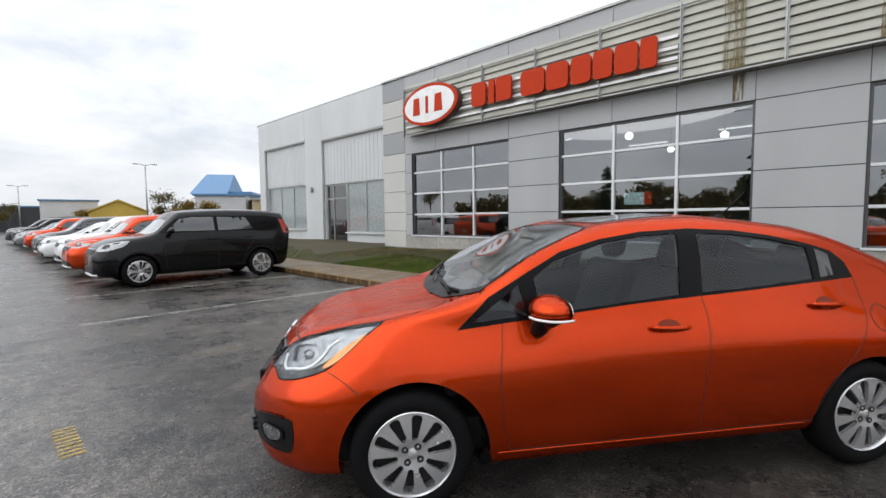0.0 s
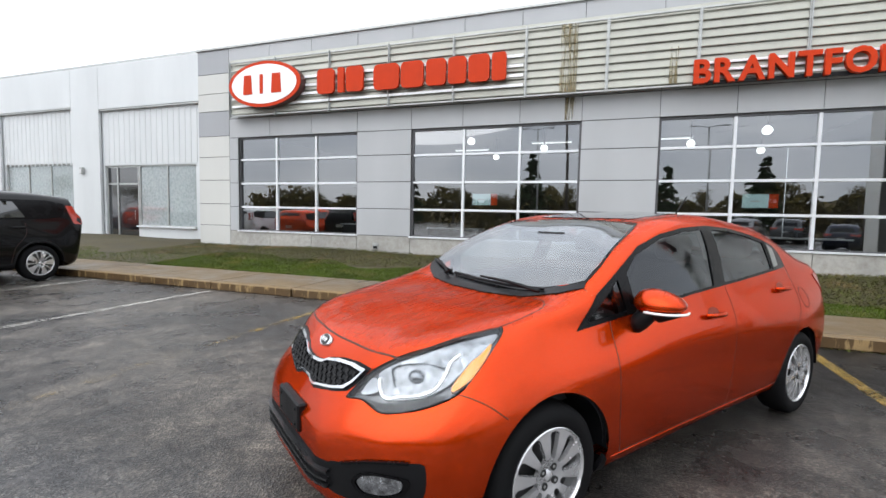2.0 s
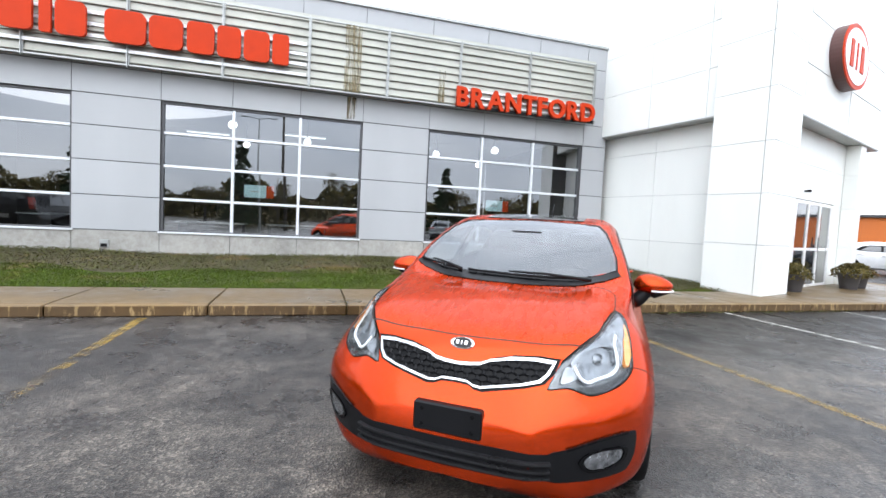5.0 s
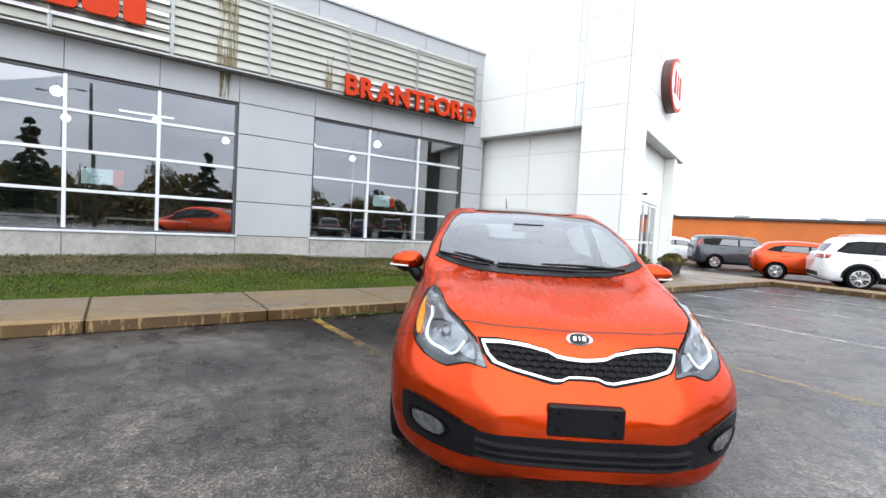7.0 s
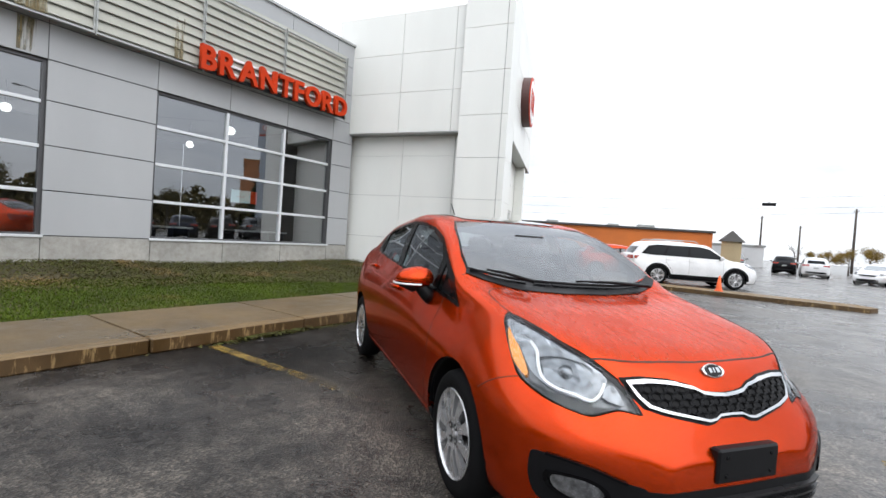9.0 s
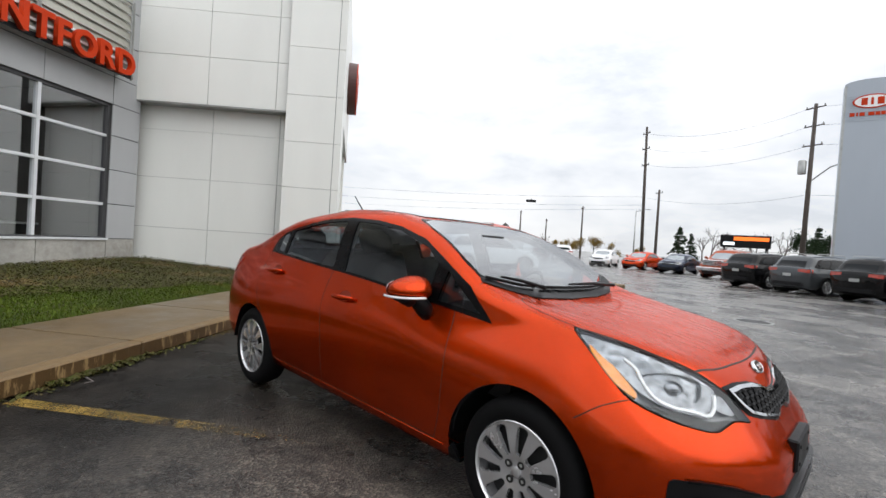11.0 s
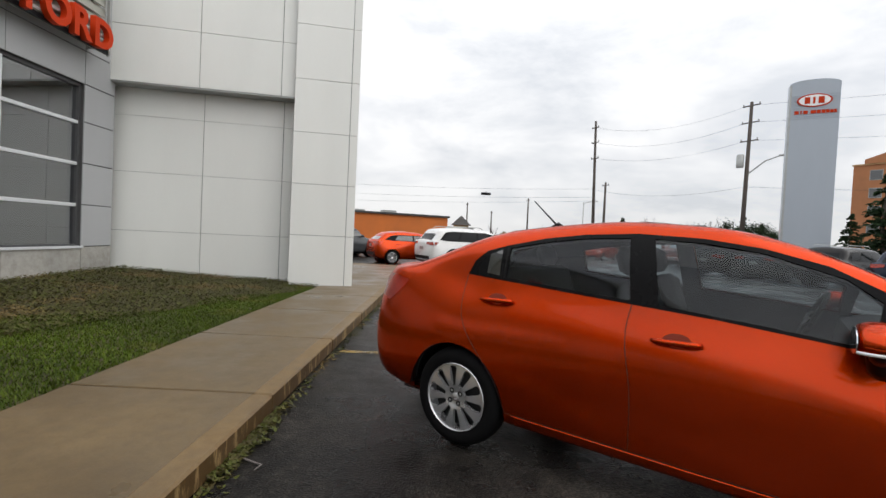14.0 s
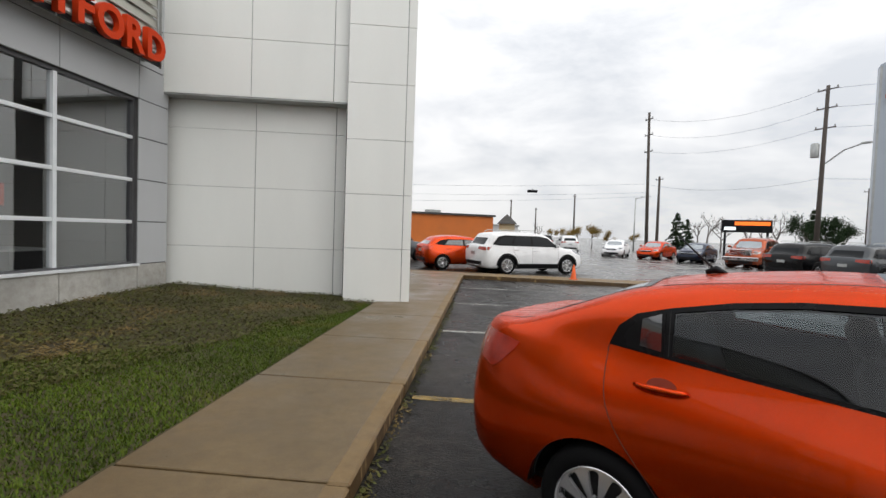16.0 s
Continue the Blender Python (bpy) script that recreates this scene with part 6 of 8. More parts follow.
FOG_D = (-0.86, -0.5, 0)
FOG_BLACK = [(1.847, 0.768, 0.477), (1.885, 0.728, 0.483), (1.93, 0.675, 0.478), (1.99, 0.603, 0.463), (2.061, 0.502, 0.428), (2.095, 0.43, 0.404), (2.09, 0.43, 0.293), (2.03, 0.55, 0.288), (1.96, 0.65, 0.295), (1.875, 0.742, 0.308), (1.846, 0.771, 0.383)]
FOG_LAMP = [(2.026, 0.557, 0.372), (2.013, 0.577, 0.402), (1.975, 0.628, 0.422), (1.90, 0.715, 0.418), (1.905, 0.712, 0.372), (1.95, 0.668, 0.345), (2.005, 0.59, 0.338)]
for fl in (False, True):
    hl = skin.patch("headlamp", M_LAMP_DARK, sedan, shrunk(LAMP, 1.008), LAMP_D, 0.0020, (shrunk(LAMP, 0.990),), 0.02, rim=0.034, flip=fl, label="large clear headlamp with chrome inside")
    skin.patch("housing", M_LAMP_GREY, hl, LAMP, LAMP_D, -0.032, (), 0.03, flip=fl)
    skin.patch("reflector", M_LAMP_CLEAR, hl, LAMP_SILVER, LAMP_D, -0.008, (LAMP_BOWL,), 0.02, rim=0.016, flip=fl, soft=3)
    skin.patch("indicator_reflector", M_LAMP_CLEAR, hl, LAMP_INNER, LAMP_D, -0.008, (), 0.02, rim=0.016, flip=fl, soft=2)
    sg = -1 if fl else 1
    b0, nb = skin.cast((1.80, 0.61 * sg, 0.756), (-0.8, -0.6 * sg, 0))
    rot = nb.to_track_quat("Z", "Y").to_matrix().to_4x4()
    skin.patch("bowl", M_LAMP_CLEAR, hl, LAMP_BOWL, LAMP_D, -0.026, (), 0.03, flip=fl, soft=3)
    bm = lathe([(0.030, 0.0), (0.030, 0.006), (0.026, 0.009), (0.022, 0.004), (0.012, 0.010), (0.0, 0.014)], 28)
    bmesh.ops.transform(bm, matrix=Matrix.Translation(b0 - nb * 0.026) @ rot @ Matrix.Diagonal((1.1, 0.9, 1, 1)), verts=bm.verts[:])
    part("projector", bm, M_LAMP_CLEAR, hl, smooth=True, angle=30)
    skin.seam("light_bar", M_SIGN_WHITE, hl, LAMP_BAR, LAMP_D, 0.014, -0.006, 0.02, fl, 0.005)
    skin.patch("smoked_base", M_LAMP_DARK, hl, LAMP_LOW, LAMP_D, -0.010, (), 0.02, flip=fl)
    skin.patch("turn_signal", M_AMBER, hl, LAMP_AMBER, LAMP_D, -0.005, (), 0.02, rim=0.02, flip=fl, soft=2, label="amber corner reflector")
    skin.patch("lens", M_LENS, hl, LAMP, LAMP_D, 0.0006, (), 0.03, flip=fl)
    fr = skin.patch("fog_recess", M_BLACK, sedan, FOG_BLACK, FOG_D, 0.003, (), 0.03, rim=0.006, flip=fl, soft=3)
    skin.patch("fog_lamp", M_LAMP_CLEAR, fr, shrunk(FOG_LAMP, 0.90), FOG_D, 0.008, (), 0.02, rim=0.008, flip=fl, soft=3)
    skin.patch("fog_bezel", M_GLOSS_BLACK, fr, shrunk(FOG_LAMP, 1.14), FOG_D, 0.012, (shrunk(FOG_LAMP, 0.97),), 0.02, rim=0.008, flip=fl, soft=3)
    skin.seam("recess_edge", M_GLOSS_BLACK, fr, [FOG_BLACK[k] for k in (4, 3, 2, 1)], FOG_D, 0.012, 0.006, 0.03, fl, 0.006)
    tl = skin.patch("tail_lamp", M_TAIL, sedan, [(-1.806, 0.730, 0.984), (-1.95, 0.675, 1.003), (-2.068, 0.61, 1.008), (-2.155, 0.511, 1.0), (-2.19, 0.45, 0.93), (-2.15, 0.58, 0.865), (-2.026, 0.718, 0.842), (-1.945, 0.756, 0.832), (-1.865, 0.752, 0.90)], (0.66, -0.75, 0), 0.005, (), 0.03, rim=0.010, flip=fl, soft=2)
    skin.patch("reversing_lens", M_LAMP_CLEAR, tl, [(-2.12, 0.56, 0.99), (-2.155, 0.50, 0.985), (-2.17, 0.48, 0.94), (-2.13, 0.56, 0.945)], (0.66, -0.75, 0), 0.008, (), 0.03, flip=fl, label="clear reversing lens")

# grille
GR_HALF = [(0.0, 0.703), (0.06, 0.706), (0.11, 0.713), (0.15, 0.730), (0.235, 0.745), (0.345, 0.751), (0.428, 0.746), (0.405, 0.695), (0.375, 0.664), (0.30, 0.645), (0.20, 0.627), (0.125, 0.613), (0.09, 0.616), (0.06, 0.628), (0.0, 0.630)]
GR_OUT = front3([(-y, z) for y, z in GR_HALF[6::-1]] + GR_HALF[1:] + [(-y, z) for y, z in GR_HALF[13:6:-1]])
GR_BASE = [(p[0], p[1] * 1.045, 0.678 + (p[2] - 0.678) * 1.16) for p in GR_OUT]
GR_MID = [(p[0], p[1] * (0.965 if p[2] > 0.66 else 0.975), p[2] - 0.012 if p[2] > 0.70 else p[2] + (0.008 if p[2] < 0.67 else 0.002)) for p in GR_OUT]
gr = skin.patch("grille", M_GLOSS_BLACK, sedan, GR_BASE, FRONT, 0.002, (), 0.03, rim=0.004)
skin.patch("chrome_surround", M_CHROME, gr, GR_OUT, FRONT, 0.012, (GR_MID,), 0.02, rim=0.012)
mid2 = [(p[1], p[2]) for p in GR_MID]
hexes = []
for j in range(-8, 9):
    for i in range(-16, 17):
        cy, cz = i * 0.050 + (0.025 if j % 2 else 0), 0.676 + j * 0.0225
        if inside((cy, cz), mid2):
            hexes.append((cy, cz))
bm = bmesh.new()
for cy, cz in hexes:
    ring_o, ring_i = [], []
    for k in range(6):
        a = radians(60 * k + 30)
        for rad, lst, off in ((1.0, ring_o, 0.012), (0.66, ring_i, 0.005)):
            y, z = cy + 0.028 * rad * math.cos(a) * 1.03, cz + 0.0163 * rad * math.sin(a)
            h, nrm = skin.cast((2.1, y, z), FRONT)
            lst.append(bm.verts.new(h + nrm * off))
    for k in range(6):
        bm.faces.new((ring_o[k], ring_o[(k + 1) % 6], ring_i[(k + 1) % 6], ring_i[k]))
bmesh.ops.recalc_face_normals(bm, faces=bm.faces[:])
part("honeycomb", bm, surface("grille_plastic", (0.010, 0.010, 0.011), 0.35, 0, 0.1, 6, 60, 0, spec=0.2), gr)
# badge: a plain chrome oval
h, nrm = skin.cast((1.949, 0, 0.777), (-0.8, 0, -0.6))
bm = lathe([(0.0, 0.010), (0.045, 0.008), (0.052, 0.011), (0.058, 0.008), (0.060, 0.0)], 32)
bmesh.ops.transform(bm, matrix=Matrix.Translation(h + Vector((0.001, 0, 0.0))) @ Vector((0.78, 0, 0.62)).to_track_quat("Z", "Y").to_matrix().to_4x4() @ Matrix.Diagonal((1, 0.52, 1, 1)), verts=bm.verts[:])
badge = part("badge", bm, M_CHROME, sedan, "plain chrome oval badge", smooth=True, angle=30)
bm = lathe([(0.0, 0.0125), (0.044, 0.0105), (0.044, 0.008)], 32)
bmesh.ops.transform(bm, matrix=Matrix.Translation(h + Vector((0.001, 0, 0.0))) @ Vector((0.78, 0, 0.62)).to_track_quat("Z", "Y").to_matrix().to_4x4() @ Matrix.Diagonal((1, 0.52, 1, 1)), verts=bm.verts[:])
part("badge_field", bm, M_P_BLACK, badge, smooth=True, angle=30)
for y, w in ((0.022, 0.014), (0.002, 0.006), (-0.019, 0.016)):
    bm = box(-0.011, 0.011, y - w / 2, y + w / 2, 0.011, 0.0145, bevel=0.001)
    bmesh.ops.transform(bm, matrix=Matrix.Translation(h + Vector((0.001, 0, 0.0))) @ Vector((0.78, 0, 0.62)).to_track_quat("Z", "Y").to_matrix().to_4x4() @ Matrix.Rotation(radians(90), 4, "Z"), verts=bm.verts[:])
    part("badge_bar", bm, M_CHROME, badge)
# lower intake and plate bracket
INT = front3([(-0.45, 0.406), (-0.25, 0.402), (0, 0.398), (0.25, 0.402), (0.45, 0.406), (0.45, 0.295), (0.25, 0.283), (0, 0.277), (-0.25, 0.283), (-0.45, 0.295)])
M_INTAKE = surface("satin_black_plastic", (0.014, 0.014, 0.015), 0.32, 0, 0.15, 5, 120, 0.1, spec=0.4)
intake = skin.patch("lower_intake", M_BLACK, sedan, INT, FRONT, 0.003, (), 0.03, rim=0.006)
for z in (0.300, 0.328, 0.360):
    skin.seam("intake_bar", M_INTAKE, intake, front3([(-0.44, z + 0.012), (-0.2, z), (0.2, z), (0.44, z + 0.012)]), FRONT, 0.013, 0.004, height=0.018)
plate = part("plate_bracket", box(2.090, 2.134, -0.157, 0.157, 0.416, 0.545, bevel=0.008), M_BLACK, sedan, "empty black plate bracket")
for y, z in ((-0.115, 0.515), (0.115, 0.515), (-0.115, 0.446), (0.115, 0.446)):
    part("bolt", lathe([(0, 2.139), (0.007, 2.138), (0.009, 2.134)], 10, "x", None), M_GLOSS_BLACK, plate).location = (0, y, z)

M_CUP = surface("shadowed_handle_recess", (0.20, 0.018, 0.001), 0.5, 0.3, 0.1, 6, 60, 0)
# mirrors, handles, wipers, aerial, filler flap
for s in (1, -1):
    bm = bmesh.new()
    bmesh.ops.create_uvsphere(bm, u_segments=24, v_segments=14, radius=1.0)
    for v in bm.verts:
        x, y, z = v.co
        sx = 0.100 if x > 0 else 0.105
        v.co = (0.615 + x * sx, s * (0.895 + y * 0.125 * (1 if y * 1 > 0 else 0.95)), 0.985 + z * (0.072 if z > 0 else 0.055) * (1.0 - 0.22 * y))
        if x < -0.62:
            v.co.x = 0.615 - 0.62 * 0.105 + (x + 0.62) * 0.01
    mir = part("mirror", bm, M_PAINT, sedan, "orange wing mirror with black foot", smooth=True, angle=60)
    part("mirror_glass", prism([(s * (0.895 + 0.10 * math.cos(a)), 0.985 + 0.05 * math.sin(a)) for a in np.linspace(0, 2 * math.pi, 24, endpoint=False)], 0.540, 0.5435, "x"), M_CHROME, mir)
    part("mirror_foot", tube([(0.64, s * 0.785, 0.855), (0.635, s * 0.81, 0.885), (0.625, s * 0.845, 0.925), (0.62, s * 0.88, 0.95)], [0.04, 0.046, 0.044, 0.036], 12), M_BLACK, mir, smooth=True)
    part("mirror_base", tube([(0.62, s * 0.85, 0.95), (0.62, s * 0.91, 0.938), (0.615, s * 1.0, 0.952)], [0.03, 0.04, 0.012], 12), M_BLACK, mir, smooth=True)
    pts = [(0.600 + 0.115 * math.cos(a), s * (0.895 + 0.127 * math.sin(a)), 0.955) for a in np.linspace(-0.1, 2.1, 14)]
    part("signal_strip", tube(pts, 0.0065, 6), M_SIGN_WHITE, mir, smooth=True)
    for hx, hz, ln in ((-0.067, 0.856, 0.108), (-1.052, 0.934, 0.108)):
        p, nrm = skin.cast((hx, s, hz), (0, -s, 0))
        pts = [(hx + ln * t, p.y + s * (0.012 + 0.022 * (1 - t ** 4)), hz + 0.004 * t) for t in np.linspace(-1, 1, 11)]
        handle = part("door_handle", tube(pts, [0.010 + 0.005 * (1 - abs(t) ** 3) for t in np.linspace(-1, 1, 11)], 10), M_PAINT, sedan, smooth=True)
        skin.patch("handle_cup", M_CUP, handle, [(hx + 0.062 * math.cos(a), s * 0.8, hz + 0.006 + 0.032 * math.sin(a)) for a in np.linspace(0, 2 * math.pi, 20, endpoint=False)], (0, -s, 0), 0.001, (), 0.03)
for ends in (((0.985, -0.28), (1.004, 0.0), (1.004, 0.26), (0.985, 0.50)), ((0.895, -0.655), (0.925, -0.56), (0.955, -0.44), (0.975, -0.33))):
    run = [skin.cast((x, y, 1.2), (0, 0, -1)) for x, y in ends]
    wip = part("wiper", tube([run[-1][0] + Vector((0.06, 0.02, 0.012)), run[2][0] + Vector((0.02, 0, 0.036)), run[1][0] + Vector((0, 0, 0.032))], [0.012, 0.009, 0.006], 8), M_BLACK, sedan, smooth=True)
    part("wiper_blade", tube([q + n * 0.016 for q, n in run], 0.009, 6), M_BLACK, wip, smooth=True)
h, nrm = skin.cast((-1.02, 0, 1.5), (0, 0, -1))
aer = part("aerial_base", tube([h + Vector((0.05, 0, 0.0)), h + Vector((0.0, 0, 0.022)), h + Vector((-0.05, 0, 0.004))], [0.012, 0.022, 0.012], 10), M_BLACK, sedan, smooth=True)
part("aerial_mast", tube([h + Vector((-0.01, 0, 0.02)), h + Vector((-0.20, 0, 0.20))], [0.007, 0.004], 8), M_BLACK, aer, smooth=True)
filler = [(-1.393 + 0.068 * math.cos(a), 0.8, 0.848 + 0.070 * math.sin(a)) for a in np.linspace(0, 2 * math.pi, 29)]
skin.seam("filler_flap_gap", M_SEAM, sedan, filler, SIDE, 0.006)

# cabin
def seat(x, y, w, rear=False):
    s = part("seat", box(x - 0.24, x + 0.26, y - w / 2, y + w / 2, 0.42, 0.60, bevel=0.05), M_SEAT, sedan, smooth=True, angle=50)
    bm = box(-0.07, 0.07, -w / 2, w / 2, 0.0, 0.58, bevel=0.05)
    bmesh.ops.transform(bm, matrix=pose(x - 0.25, y, 0.55, 0, -18, 0), verts=bm.verts[:])
    part("seat_back", bm, M_SEAT, s, smooth=True, angle=50)
    for hy in ((y,) if not rear else (y - 0.38, y + 0.38)):
        bm = box(-0.05, 0.05, -0.13, 0.13, 0.60, 0.78, bevel=0.045)
        bmesh.ops.transform(bm, matrix=pose(x - 0.25, hy, 0.53 if rear else 0.55, 0, -18, 0), verts=bm.verts[:])
        part("headrest", bm, M_SEAT, s, smooth=True, angle=60)


seat(0.05, 0.36, 0.50)
seat(0.05, -0.36, 0.50)
seat(-0.80, 0.0, 1.25, True)
bm = prism([(0.55, 0.55), (0.62, 0.90), (0.75, 0.945), (0.98, 0.945), (1.1, 0.8), (1.1, 0.5)], -0.66, 0.66, "y")
part("dashboard", bm, M_TRIM, sedan)
bm = bmesh.new()
ring = [(0.0 + 0.0, 0.185 * math.cos(a), 0.185 * math.sin(a)) for a in np.linspace(0, 2 * math.pi, 33)]
bm = tube(ring, 0.014, 8, cap=False)
box(-0.02, 0.02, -0.17, 0.17, -0.02, 0.02, bm)
box(-0.02, 0.03, -0.05, 0.05, -0.06, 0.05, bm)
bmesh.ops.transform(bm, matrix=pose(0.46, 0.36, 0.90, 0, 25, 0), verts=bm.verts[:])
part("steering_wheel", bm, M_BLACK, sedan, smooth=True, angle=40)
part("rear_mirror", box(0.40, 0.43, -0.12, 0.12, 1.24, 1.30, bevel=0.01), M_BLACK, sedan)
for x, st in ((1.285, 0), (-1.282, 0)):
    for y in (0.862, -0.862):
        wheel(sedan, x, y, 0.305, "paddle", 8 * x, st)

# ---- the other parked cars ----
def style_tables(xf, xr, w, h, zhood, xcowl, xhead, xroof, xtail, ztail, zbelt, zb=0.22):
    mid = (xhead + xroof) / 2
    nose, tail = xf - 0.05, xr + 0.05
    return {
        "zb": [(xr, zb + 0.12), (xr + 0.3, zb), (xf - 0.3, zb), (xf, zb + 0.03)],
        "z1": [(xr, zb + 0.18), (xr + 0.3, zb + 0.06), (xf - 0.3, zb + 0.06), (xf, zb + 0.09)],
        "w1": [(xr, w * 0.62), (xr + 0.15, w * 0.86), (xr + 0.5, w * 0.94), (0, w * 0.95), (xf - 0.5, w * 0.94), (xf - 0.15, w * 0.76), (xf, w * 0.5)],
        "z2": [(xr, 0.66), (0, 0.66), (xf - 0.3, 0.60), (xf, 0.48)],
        "w2": [(xr, w * 0.72), (xr + 0.1, w * 0.90), (xr + 0.5, w * 0.985), (0, w), (xf - 0.55, w * 0.985), (xf - 0.2, w * 0.88), (xf - 0.06, w * 0.72), (xf, w * 0.55)],
        "z3": [(xr, ztail * 0.80), (xr + 0.25, zbelt + 0.04), (xtail, zbelt + 0.05), (0, zbelt), (xcowl, zhood - 0.10), (xf - 0.35, zhood - 0.20), (xf - 0.1, zhood - 0.32), (xf, zhood - 0.42)],
        "w3": [(xr, w * 0.68), (xr + 0.2, w * 0.86), (xtail, w * 0.92), (0, w * 0.94), (xcowl, w * 0.92), (xf - 0.5, w * 0.86), (xf - 0.12, w * 0.70), (xf, w * 0.5)],
        "z4": [(xr, ztail - 0.22), (xr + 0.06, ztail - 0.08), (xtail, ztail - 0.06), (xroof, h - 0.15), (mid, h - 0.08), (xhead, h - 0.13), (xcowl - 0.08, zhood + 0.02), (xcowl + 0.1, zhood - 0.04), (xf - 0.4, zhood - 0.12), (xf - 0.12, zhood - 0.24), (xf, zhood - 0.40)],
        "w4": [(xr, w * 0.60), (xtail, w * 0.74), (xroof, w * 0.70), (mid, w * 0.70), (xhead, w * 0.71), (xcowl, w * 0.82), (xf - 0.4, w * 0.72), (xf - 0.1, w * 0.56), (xf, w * 0.4)],
        "zt": [(xr, ztail - 0.16), (xr + 0.05, ztail - 0.03), (xtail, ztail), (xroof, h - 0.07), (mid, h), (xhead, h - 0.06), (xcowl, zhood), (xf - 0.4, zhood - 0.08), (xf - 0.13, zhood - 0.19), (xf, zhood - 0.37)],
    }


M_LAMP_PALE = surface("clear_lamp_unit", (0.34, 0.35, 0.36), 0.2, 0.7, 0.35, 20, 60, 0.2)
M_CAR_GLASS_DARK = surface("tinted_glass", (0.010, 0.012, 0.014), 0.08, 0, 0.1, 2, 30, 0, coat=0.04, spec=0.12)
STYLES = {
    "soul": dict(t=dict(xf=2.02, xr=-2.10, w=0.90, h=1.62, zhood=1.06, xcowl=1.02, xhead=0.40, xroof=-1.93, xtail=-2.05, ztail=1.30, zbelt=1.04), axle=(1.28, -1.29), r=0.325),
    "suv": dict(t=dict(xf=2.30, xr=-2.42, w=0.945, h=1.68, zhood=1.10, xcowl=1.15, xhead=0.35, xroof=-1.85, xtail=-2.28, ztail=1.16, zbelt=1.04), axle=(1.38, -1.40), r=0.36),
    "sedan": dict(t=dict(xf=2.15, xr=-2.25, w=0.87, h=1.45, zhood=0.98, xcowl=1.02, xhead=0.22, xroof=-1.05, xtail=-1.75, ztail=1.06, zbelt=0.93), axle=(1.29, -1.29), r=0.31),
    "hatch": dict(t=dict(xf=2.0, xr=-2.0, w=0.86, h=1.45, zhood=0.98, xcowl=0.98, xhead=0.2, xroof=-1.45, xtail=-1.86, ztail=1.08, zbelt=0.95), axle=(1.27, -1.26), r=0.31),
}


